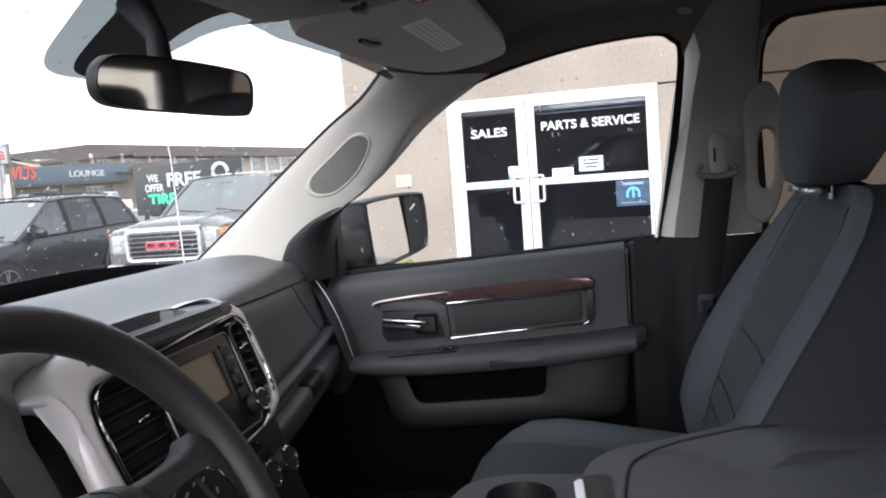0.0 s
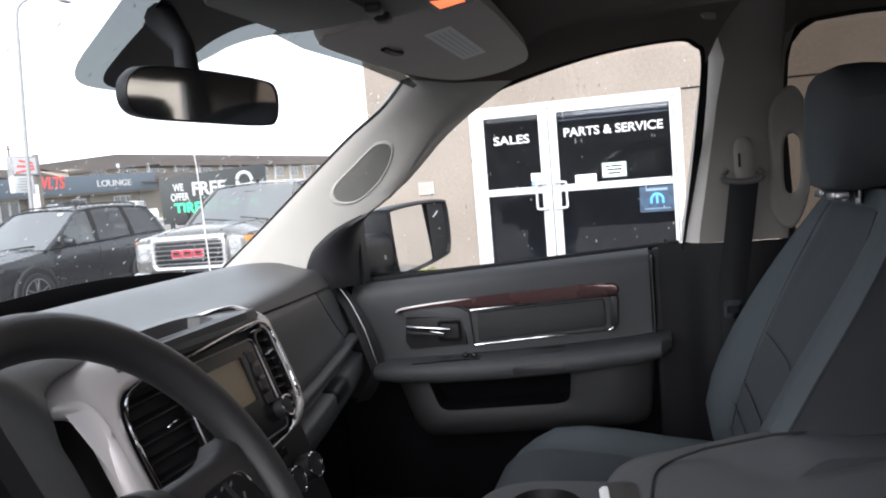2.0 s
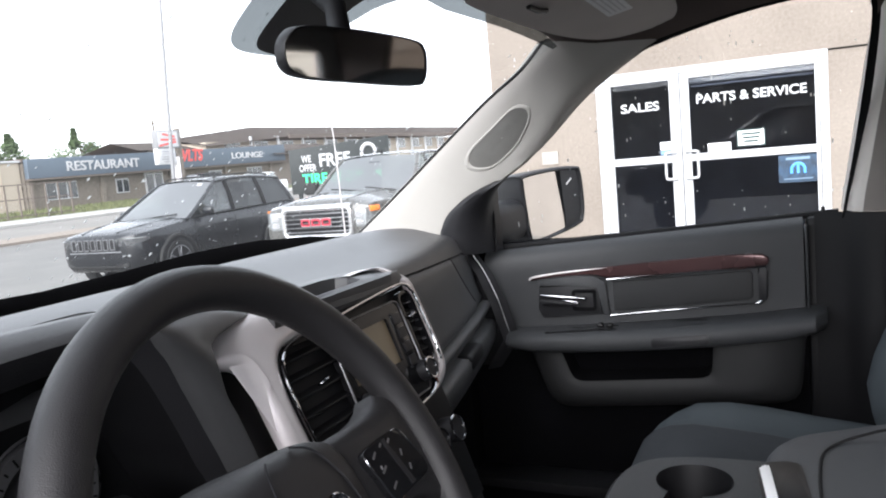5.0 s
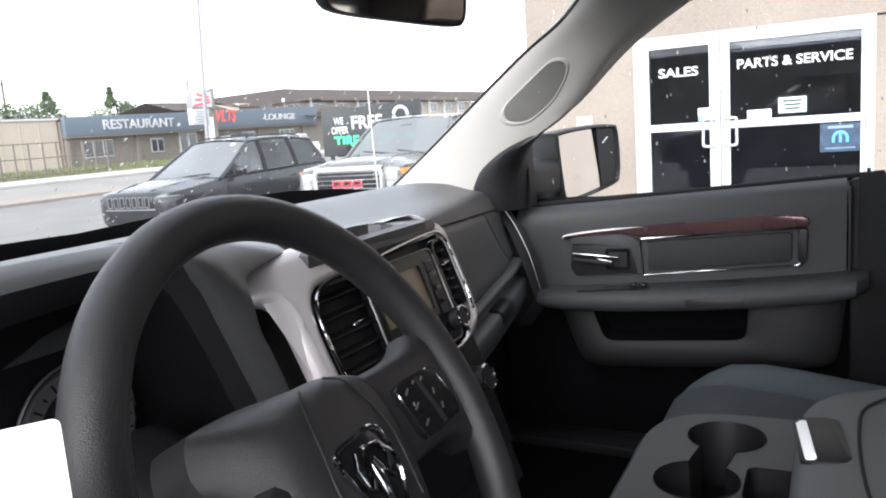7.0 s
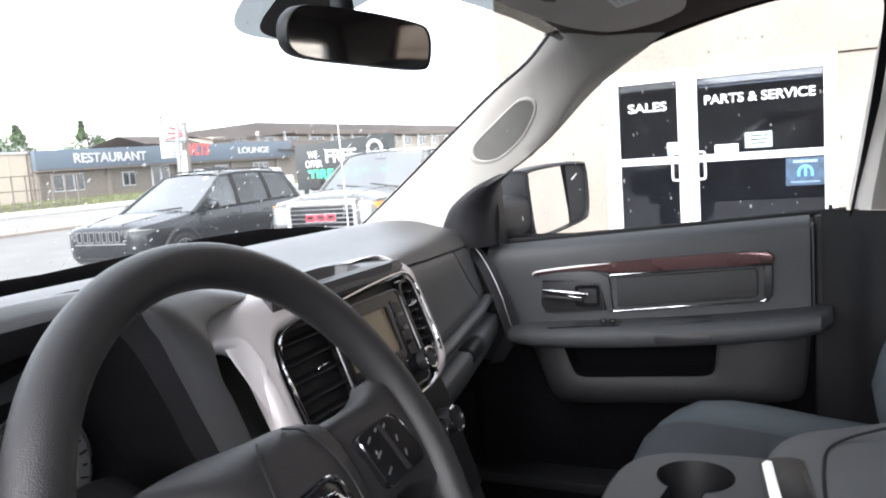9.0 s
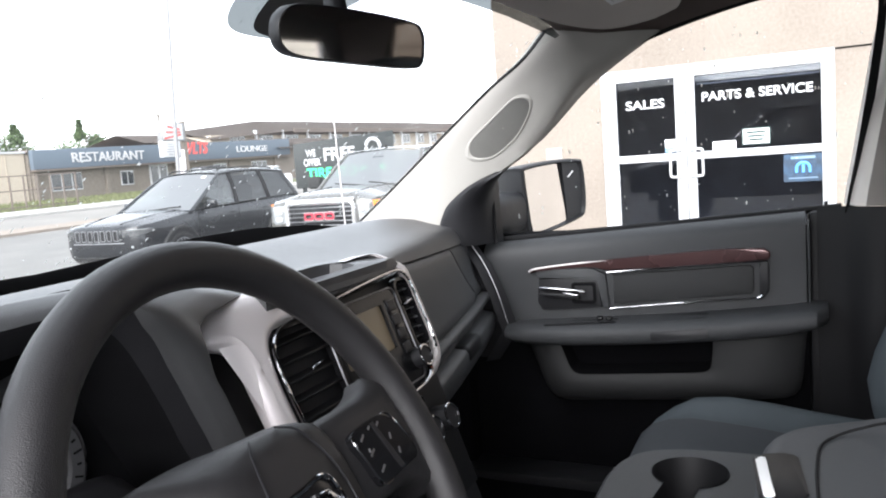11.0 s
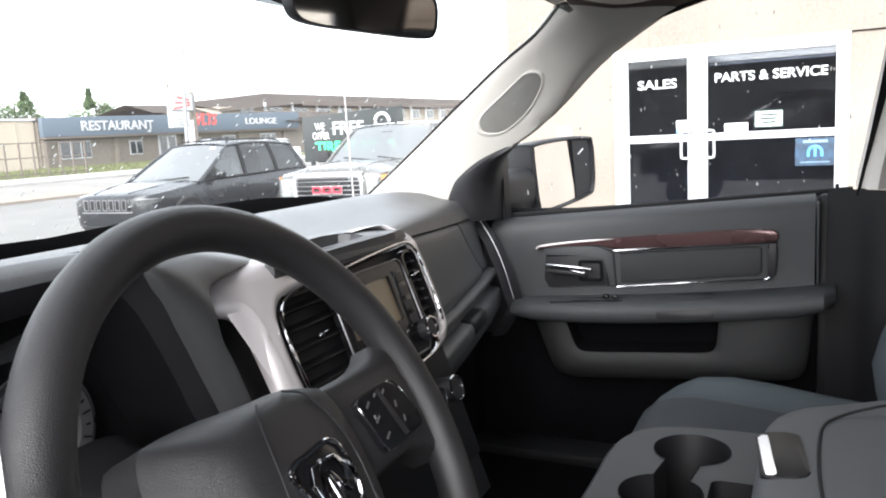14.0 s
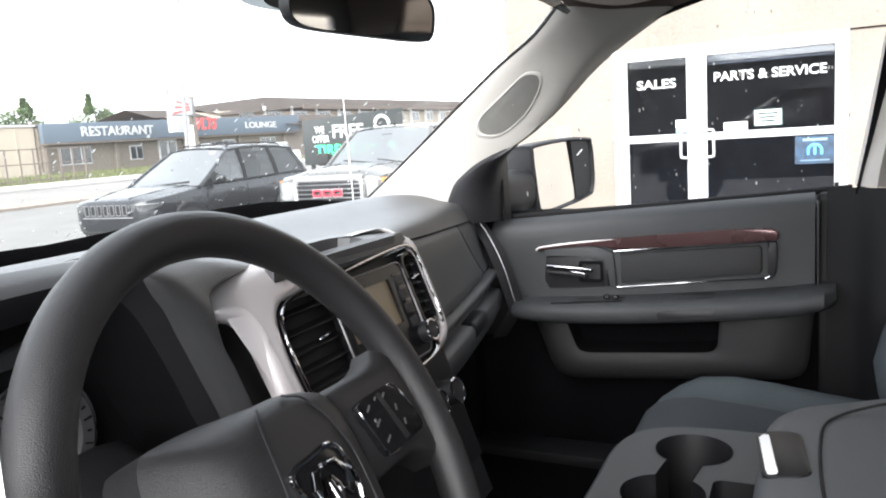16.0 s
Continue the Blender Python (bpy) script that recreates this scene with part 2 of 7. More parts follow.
def slab(outline, m, depth, bevel=0.0, seg=2, bm=None):
    """A plate: an outline in the plane of m (its x and y), with depth along m's z."""
    own = bmesh.new()
    top = [own.verts.new((x, y, depth)) for x, y in outline]
    low = [own.verts.new((x, y, 0)) for x, y in outline]
    f = own.faces.new(top)
    own.faces.new(low[::-1])
    k = len(top)
    for i in range(k):
        own.faces.new((top[i], low[i], low[(i + 1) % k], top[(i + 1) % k]))
    if bevel:
        bmesh.ops.bevel(own, geom=list(f.edges), offset=bevel, segments=seg, affect="EDGES", profile=0.5)
    bmesh.ops.transform(own, matrix=m, verts=own.verts)
    if bm is None:
        return own
    me = bpy.data.meshes.new("tmp")
    own.to_mesh(me)
    own.free()
    bm.from_mesh(me)
    bpy.data.meshes.remove(me)
    return bm


def round_rect(w, h, r, n=5, cx=0.0, cy=0.0):
    out = []
    for sx, sy, a0 in ((1, 1, 0), (-1, 1, 90), (-1, -1, 180), (1, -1, 270)):
        for k in range(n + 1):
            a = radians(a0 + 90 * k / n)
            out.append((cx + sx * (w / 2 - r) + r * math.cos(a), cy + sy * (h / 2 - r) + r * math.sin(a)))
    return out


def ring_plate(outer, inner, m, depth, bm=None):
    """A frame between two outlines of equal count, with depth along m's z."""
    bm = bm or bmesh.new()
    rows = [[m @ Vector((x, y, z)) for x, y in o] for o, z in ((inner, 0), (inner, depth), (outer, depth), (outer, 0), (inner, 0))]
    return skin(rows, True, False, bm)


def basis(origin, xaxis, yaxis):
    """The pose with these x and y directions (made square)."""
    x = Vector(xaxis).normalized()
    z = x.cross(Vector(yaxis)).normalized()
    y = z.cross(x)
    m = Matrix((x, y, z)).transposed().to_4x4()
    m.translation = origin
    return m


def lettering(body, text, size, m, material, parent, label="", width=0.0, depth=0.002, bold=0.026):
    """Solid letters, centred at m, reading along m's x."""
    cu = bpy.data.curves.new("letters", "FONT")
    cu.body, cu.size, cu.extrude, cu.align_x, cu.align_y, cu.offset = text, size, depth, "CENTER", "CENTER", size * bold
    tmp = bpy.data.objects.new("letters", cu)
    me = bpy.data.meshes.new_from_object(tmp)
    bpy.data.objects.remove(tmp)
    if width:
        xs = [v.co.x for v in me.vertices]
        k = width / (max(xs) - min(xs))
        me.transform(Matrix.Diagonal((k, 1, 1, 1)))
    me.transform(m)
    me.materials.append(material)
    ob = new(body, me)
    ob.parent = parent
    ob.matrix_parent_inverse = parent.matrix_world.inverted()
    return tagged(ob, label)


def ground_z(y):
    """The car park falls gently away from the shop, and rises again past the street."""
    pts = ((0, -0.10), (20, -0.30), (26, -0.36), (45, 0.50))
    if y <= 0:
        return -0.10
    for (ya, za), (yb, zb) in zip(pts, pts[1:]):
        if y <= yb:
            return za + (zb - za) * (y - ya) / (yb - ya)
    return 0.50


# ---- the truck cab: shell ----
def lerp(a, b, f):
    return a + (b - a) * f


def seam_y(x):
    """How far forward the dashboard's edge lies: it bows back at the centre."""
    pts = ((0.10, 0.722), (0.20, 0.735), (0.45, 0.778), (0.70, 0.828), (0.84, 0.862))
    for (xa, ya), (xb, yb) in zip(pts, pts[1:]):
        if x <= xb:
            return lerp(ya, yb, (x - xa) / (xb - xa))
    return pts[-1][1]


def build_shell():
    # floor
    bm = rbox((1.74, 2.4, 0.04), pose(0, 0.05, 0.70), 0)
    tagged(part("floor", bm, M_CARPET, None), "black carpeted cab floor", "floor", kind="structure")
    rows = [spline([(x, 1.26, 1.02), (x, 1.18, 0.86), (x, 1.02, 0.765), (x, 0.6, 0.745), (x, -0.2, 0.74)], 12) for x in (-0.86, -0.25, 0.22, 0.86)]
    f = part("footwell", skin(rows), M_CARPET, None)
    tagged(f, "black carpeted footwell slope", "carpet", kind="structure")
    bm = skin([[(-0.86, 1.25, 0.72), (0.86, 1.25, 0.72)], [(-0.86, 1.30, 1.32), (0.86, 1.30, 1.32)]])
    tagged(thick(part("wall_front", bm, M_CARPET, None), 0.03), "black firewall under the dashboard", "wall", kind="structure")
    # headliner: shallow dome with a turned-down rim at the windscreen
    rows = []
    for i in range(13):
        f = i / 12
        x = lerp(-0.80, 0.80, f)
        e = abs(x) / 0.80
        front = 0.56 - 0.055 * e * e
        z0 = 1.835 - 0.055 * e ** 3
        rows.append(spline([(x, front + 0.05, z0 - 0.074 - 0.022 * e), (x, front - 0.05, z0 - 0.044 - 0.012 * e), (x, front - 0.25, z0 - 0.01), (x, 0.0, z0 + 0.005), (x, -0.5, z0), (x, -1.1, z0 - 0.02)], 24))
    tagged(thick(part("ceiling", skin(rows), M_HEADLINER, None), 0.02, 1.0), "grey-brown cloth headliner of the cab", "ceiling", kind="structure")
    # rear wall with its window opening
    m = basis((0, -1.10, 0), (-1, 0, 0), (0, 0, 1))
    outer = [(-0.84, 0.72), (0.84, 0.72), (0.84, 1.80), (-0.84, 1.80)]
    inner = [(-0.77, 1.32), (0.77, 1.32), (0.735, 1.70), (-0.735, 1.70)]
    tagged(part("wall_back", ring_plate(outer, inner, m, 0.04), M_CONSOLE_TOP, None), "dark trimmed back wall of the cab", "wall", kind="structure")
    w = thing("window_back", (0, -1.12, 1.32), "wide rear window of the cab", "window", kind="structure")
    p = part("pane", slab(inner, basis((0, -1.12, 0), (-1, 0, 0), (0, 0, 1)), 0.005), M_GLASS, w)
    p.visible_shadow = False


def side_loop(flip=1):
    """The opening of the front door's window, seen from the side: (x, y, z)."""
    raw = [(0.88, 0.795, 1.30), (0.875, 0.795, 1.40), (0.862, 0.79, 1.478), (0.842, 0.70, 1.538), (0.812, 0.574, 1.620), (0.79, 0.459, 1.679), (0.775, 0.264, 1.726), (0.773, 0.105, 1.740), (0.777, 0.062, 1.728), (0.785, 0.049, 1.690), (0.84, 0.072, 1.50), (0.88, 0.098, 1.338), (0.88, 0.165, 1.333), (0.88, 0.45, 1.316)]
    return [Vector((x * flip, y, z)) for x, y, z in raw]


def build_sides():
    # the cab wall on the passenger side: a band round the door's window, a roof rail, the rear window behind
    wall = thing("wall_right", (0.86, 0, 0.75), "trimmed cab side with grey roof rail", "wall", kind="structure")
    raw = side_loop()
    a = spline(raw[0:12], 56)
    seal = [p + (p - Vector((0.84, 0.42, 1.52))).normalized() * 0.016 + Vector((-0.004, 0, 0)) for p in a]
    out = [p + Vector((-0.012, 0, 0)) for p in a]
    part("window_seal", skin([out, seal]), M_RUBBER, wall, "black rubber window seal")
    rail_lo = [p.lerp(s, 0.6) + Vector((-0.003, 0, 0)) for p, s in zip(out[15:46], seal[15:46])]
    rail_hi = [Vector((0.70, 0.62, 1.72)), Vector((0.70, 0.52, 1.745)), Vector((0.70, 0.42, 1.765)), Vector((0.70, 0.26, 1.785)), Vector((0.70, 0.10, 1.79)), Vector((0.70, 0.03, 1.79)), Vector((0.70, -0.02, 1.79))]
    rows = [spline([lo, lo.lerp(hi, 0.5) + Vector((0.012, 0, 0.012)), hi], 7) for lo, hi in zip(rail_lo, spline(rail_hi, 31))]
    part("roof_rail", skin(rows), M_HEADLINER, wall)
    # rear door opening and its frame
    rear = [Vector(p) for p in ((0.86, -0.118, 1.36), (0.832, -0.106, 1.55), (0.818, -0.106, 1.63), (0.803, -0.108, 1.687), (0.795, -0.114, 1.716), (0.788, -0.131, 1.737), (0.785, -0.154, 1.749), (0.785, -0.227, 1.753), (0.79, -0.70, 1.745), (0.808, -0.770, 1.66), (0.835, -0.785, 1.50), (0.86, -0.80, 1.36))]
    fr = [p + (p - Vector((0.82, -0.50, 1.55))).normalized() * 0.014 for p in rear]
    part("rear_window_seal", skin([rear, fr], True), M_RUBBER, wall)
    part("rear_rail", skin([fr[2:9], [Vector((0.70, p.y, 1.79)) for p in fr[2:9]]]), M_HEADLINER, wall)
    part("rear_panel", rbox((0.05, 1.02, 0.62), pose(0.885, -0.61, 1.05), 0.01), M_BLACK, wall)
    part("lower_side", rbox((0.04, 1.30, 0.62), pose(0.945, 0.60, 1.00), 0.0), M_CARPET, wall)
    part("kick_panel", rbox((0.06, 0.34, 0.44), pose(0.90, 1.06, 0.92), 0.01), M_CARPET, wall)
    part("sill_plate", rbox((0.10, 0.95, 0.05), pose(0.88, 0.45, 0.745), 0.012, 2), M_BLACK, wall)
    part("rear_quarter", skin([[Vector((0.862, -0.79, 1.34)), Vector((0.822, -0.77, 1.62)), Vector((0.79, -0.69, 1.77)), Vector((0.70, -0.69, 1.79))], [Vector((0.84, -1.1, 1.34)), Vector((0.82, -1.1, 1.62)), Vector((0.78, -1.1, 1.77)), Vector((0.70, -1.1, 1.79))]]), M_HEADLINER, wall)
    w = thing("window_rear_door", (0.84, -0.45, 1.36), "rear door side window of the cab", "window", kind="structure")
    wide = [p + (p - Vector((0.82, -0.50, 1.55))).normalized() * 0.03 + Vector((0.012, 0, 0)) for p in rear]
    sheet = bmesh.new()
    sheet.faces.new([sheet.verts.new(p) for p in wide])
    g = part("pane", sheet, M_TINT, w)
    g.visible_shadow = False

    # B-pillar: upper trim with its lit edge and shaded face in the colours, black lower half
    bp = thing("b_pillar", (0.86, -0.03, 0.75), "grey door pillar trim, lit edge and shaded face painted, black lower half", "pillar", kind="structure")
    rows = []
    for z, xo, yf, yb in ((1.352, 0.0, 0.088, -0.100), (1.385, -0.004, 0.084, -0.100), (1.42, -0.008, 0.078, -0.090), (1.52, -0.022, 0.062, -0.088), (1.58, -0.031, 0.052, -0.092), (1.62, -0.038, 0.046, -0.096), (1.66, -0.045, 0.038, -0.098), (1.70, -0.052, 0.030, -0.102), (1.755, -0.068, 0.044, -0.122), (1.79, -0.11, 0.08, -0.15)):
        rows.append(spline([(0.886 + xo, yf + 0.010, z), (0.838 + xo, yf - 0.016, z), (0.828 + xo, yf - 0.06, z), (0.832 + xo, yb + 0.04, z), (0.842 + xo, yb, z)], 11))
    part("edge_trim", skin([r[:4] for r in rows]), M_PILLAR_LIT, bp, "front edge of the trim, painted as lit")
    part("upper_trim", skin([r[3:] for r in rows]), M_PILLAR_SHADE, bp)
    rows = []
    for z in (0.74, 1.0, 1.2, 1.350):
        rows.append(spline([(0.885, 0.145, z), (0.868, 0.09, z), (0.846, 0.05, z), (0.842, -0.06, z), (0.872, -0.15, z)], 11))
    part("lower_trim", skin(rows), M_VENT, bp)
    # moulded handle on the pillar's rear edge: a loop with a hole through it
    loop = lambda pts: [(p.x, p.y) for p in spline([(-y, z, 0) for y, z in pts], 48, True)]
    hole = loop(((-0.093, 1.500), (-0.096, 1.542), (-0.110, 1.552), (-0.123, 1.540), (-0.126, 1.490), (-0.122, 1.452), (-0.111, 1.438), (-0.096, 1.448)))
    outer = loop(((-0.070, 1.500), (-0.072, 1.600), (-0.106, 1.640), (-0.133, 1.603), (-0.142, 1.500), (-0.134, 1.420), (-0.108, 1.372), (-0.072, 1.400)))
    m = basis((0.806, 0, 0), (0, -1, 0.0), (0, 0, 1))
    m = Matrix.Translation((0, 0, 0)) @ Matrix(((1, 0, -0.17, 0.276), (0, 1, 0, 0), (0, 0, 1, 0), (0, 0, 0, 1))) @ m
    ob = part("grab_handle", ring_plate(outer, hole, m, 0.024), M_PILLAR_SHADE, bp, "moulded grab handle with oval hole")
    bv = ob.modifiers.new("round", "BEVEL")
    bv.width, bv.segments, bv.limit_method = 0.010, 3, "ANGLE"

    # driver's side, unseen: plain sill and pillar behind the viewpoint; a shut door is added to block low light
    left = thing("wall_left", (-0.88, 0, 0.75), "unseen cab side with the driver window down", "wall", kind="structure")
    part("sill", rbox((0.06, 2.3, 0.12), pose(-0.89, 0.05, 0.74), 0.01), M_BLACK, left)
    part("rear_panel", rbox((0.05, 0.86, 0.62), pose(-0.885, -0.68, 1.05), 0.01), M_BLACK, left)
    part("roof_rail", rbox((0.10, 1.9, 0.05), pose(-0.78, -0.20, 1.765), 0.015), M_HEADLINER, left)
    part("rear_frame", rbox((0.05, 0.30, 0.46), pose(-0.84, -0.97, 1.56), 0.015), M_HEADLINER, left)
    g = part("pane", skin([[(-0.89, -0.30, 1.34), (-0.89, -0.84, 1.34)], [(-0.82, -0.30, 1.77), (-0.82, -0.84, 1.77)]]), M_TINT_DARK, left, "tinted rear door window")
    g.visible_shadow = False
    part("pillar", rbox((0.05, 0.16, 0.46), pose(-0.84, -0.22, 1.56), 0.015), M_PILLAR, left)
    part("blocking_door", rbox((0.05, 1.06, 0.58), pose(-0.905, 0.34, 1.02), 0.02), M_DOOR, left, "added closed driver door that blocks low light")
    part("front_quarter", rbox((0.05, 0.42, 0.60), pose(-0.895, 1.06, 1.02), 0.01), M_BLACK, left)


def pillar_rows(s):
    """The padded face of a windscreen pillar, from its foot to the roof."""
    inner = spline([(0.816, 1.146, 1.328), (0.784, 0.980, 1.445), (0.754, 0.848, 1.539), (0.719, 0.728, 1.621), (0.688, 0.643, 1.670), (0.658, 0.586, 1.714)], 22)
    mid = spline([(0.800, 0.910, 1.325), (0.786, 0.800, 1.425), (0.772, 0.680, 1.500), (0.752, 0.602, 1.585), (0.734, 0.558, 1.650), (0.708, 0.510, 1.705)], 22)
    outer = spline([(0.872, 0.955, 1.310), (0.860, 0.842, 1.432), (0.828, 0.693, 1.507), (0.803, 0.575, 1.607), (0.785, 0.504, 1.654), (0.752, 0.411, 1.703)], 22)
    rows = []
    for i, (a, b, c) in enumerate(zip(inner, mid, outer)):
        tuck = lerp(0.06, -0.004, min(1.0, i / 8))
        rows.append([Vector((p.x * s, p.y, p.z)) for p in spline([a + Vector((0.02, 0.03, 0)), a, a.lerp(b, 0.5) + Vector((-0.007, -0.003, 0)), b, b.lerp(c, 0.5) + Vector((-0.003, -0.005, 0)), c, c + Vector((0.03, tuck, 0))], 17)])
    return rows


def a_pillar(s, top_label):
    """Tapered, padded windscreen pillar trim."""
    rows = pillar_rows(s)
    p = thing("a_pillar_right" if s > 0 else "a_pillar_left", rows[0][8], top_label, "pillar", kind="structure")
    part("pillar_trim", skin(rows), M_PILLAR, p)
    # thin black edging along the glass
    part("glass_edging", tube([r[2] + Vector((0.002 * s, 0.004, 0)) for r in rows], 0.0035, 8), M_RUBBER, p)
    return p


def build_pillars():
    p = a_pillar(1, "pale grey padded windscreen pillar with oval speaker grille")
    a_pillar(-1, "pale grey padded windscreen pillar")
    # speaker grille: an oval patch that follows the pillar, with a raised lip
    rows = pillar_rows(1)

    def at(r, c, out):
        i, k = int(r), int(c)
        fr, fc = r - i, c - k
        q = (rows[i][k].lerp(rows[i][k + 1], fc)).lerp(rows[i + 1][k].lerp(rows[i + 1][k + 1], fc), fr)
        n = (rows[i + 1][k] - rows[i][k]).cross(rows[i][k + 1] - rows[i][k]).normalized()
        if n.x > 0:
            n = -n
        return q + n * out
    # a slanted stadium, as (row, column) on the pillar's skin
    loop = spline([(p[0], p[1], 0) for p in ((7.35, 4.95), (8.0, 4.52), (8.8, 4.36), (10.05, 4.42), (11.4, 4.50), (12.1, 4.62), (12.42, 4.95), (12.43, 5.44), (12.0, 5.90), (11.15, 6.22), (9.9, 6.44), (9.07, 6.48), (8.1, 6.44), (7.40, 6.32), (7.08, 5.95), (7.05, 5.45))], 56, True)
    mid = Vector((9.8, 5.42, 0))
    lay = lambda f, out: [at(mid.x + (q.x - mid.x) * f, mid.y + (q.y - mid.y) * f, out) for q in loop]
    part("speaker_grille", skin([lay(0.995, 0.0006), lay(0.90, 0.0012), lay(0.6, 0.0016), lay(0.3, 0.002), lay(0.02, 0.002)], True), mat("speaker_mesh", (0.165, 0.162, 0.150), 0.8, vary=0.3, bump=1.0, bscale=900), p, "oval grey mesh speaker grille")
    part("grille_lip", skin([lay(1.15, -0.001), lay(1.09, 0.0018), lay(1.02, 0.0022), lay(0.98, -0.0005)], True), M_PILLAR, p)


def windscreen_point(x, f):
    """A point on the windscreen: f runs from the cowl (0) to the header (1)."""
    e = abs(x) / 0.78
    lo = Vector((x, 1.235 - 0.115 * e * e, 1.330))
    hi = Vector((x * 0.80, 0.600 - 0.03 * e * e, 1.800 - 0.09 * e * e))
    p = lo.lerp(hi, f)
    return p + Vector((0, 0.020, 0.026)) * math.sin(math.pi * f)


def build_windscreen():
    w = thing("windscreen", (0, 1.24, 1.33), "raked windscreen with rain spots and dark mirror band", "windscreen", kind="structure")
    rows = [[windscreen_point(lerp(-0.80, 0.80, i / 24), j / 12) for i in range(25)] for j in range(13)]
    g = part("pane", skin(rows), M_SCREENGLASS, w)
    g.visible_shadow = False
    n = Vector((0, -0.60, -0.79))

    def patch(pts, off):
        bm = bmesh.new()
        bm.faces.new([bm.verts.new(windscreen_point(x, f) + n * off) for x, f in pts])
        bmesh.ops.triangulate(bm, faces=bm.faces)
        return bm
    soft = lambda pts: [(p.x, p.y) for p in spline([(x, f, 0) for x, f in pts], 60)]
    part("shade_band", patch(soft([(-0.09, 1.0), (-0.045, 0.865), (-0.025, 0.795), (-0.005, 0.725), (0.03, 0.692), (0.09, 0.686), (0.17, 0.697), (0.20, 0.74), (0.215, 0.785), (0.23, 0.815), (0.245, 0.845), (0.285, 0.885), (0.36, 0.935), (0.45, 1.0)]), 0.004), M_GREYBAND, w, "grey dotted edge of the dark band")
    part("dark_band", patch(soft([(-0.03, 1.0), (0.01, 0.88), (0.025, 0.845), (0.035, 0.78), (0.05, 0.72), (0.085, 0.699), (0.15, 0.704), (0.172, 0.76), (0.178, 0.805), (0.185, 0.845), (0.21, 0.89), (0.26, 0.935), (0.32, 1.0)]), 0.009), M_BLACK, w, "black printed band behind the mirror")
    def foot(x):
        pts = ((0.0, 0.088), (0.15, 0.098), (0.30, 0.118), (0.45, 0.122), (0.60, 0.105), (0.75, 0.068), (0.90, 0.03))
        for (xa, fa), (xb, fb) in zip(pts, pts[1:]):
            if abs(x) <= xb:
                return lerp(fa, fb, (abs(x) - xa) / (xb - xa))
    part("foot_band", skin([[windscreen_point(x, foot(x) * k / 3) + n * 0.004 for x in [lerp(-0.80, 0.80, i / 32) for i in range(33)]] for k in range(4)]), M_BLACK, w, "black band along the foot of the glass")
    part("header_band", patch([(0.30, 1.0), (0.45, 1.0), (0.62, 1.0), (0.80, 1.0), (0.80, 0.985), (0.73, 0.970), (0.605, 0.945), (0.50, 0.922), (0.405, 0.905), (0.30, 0.905)], 0.006), M_GREYBAND, w, "grey dotted band under the header")


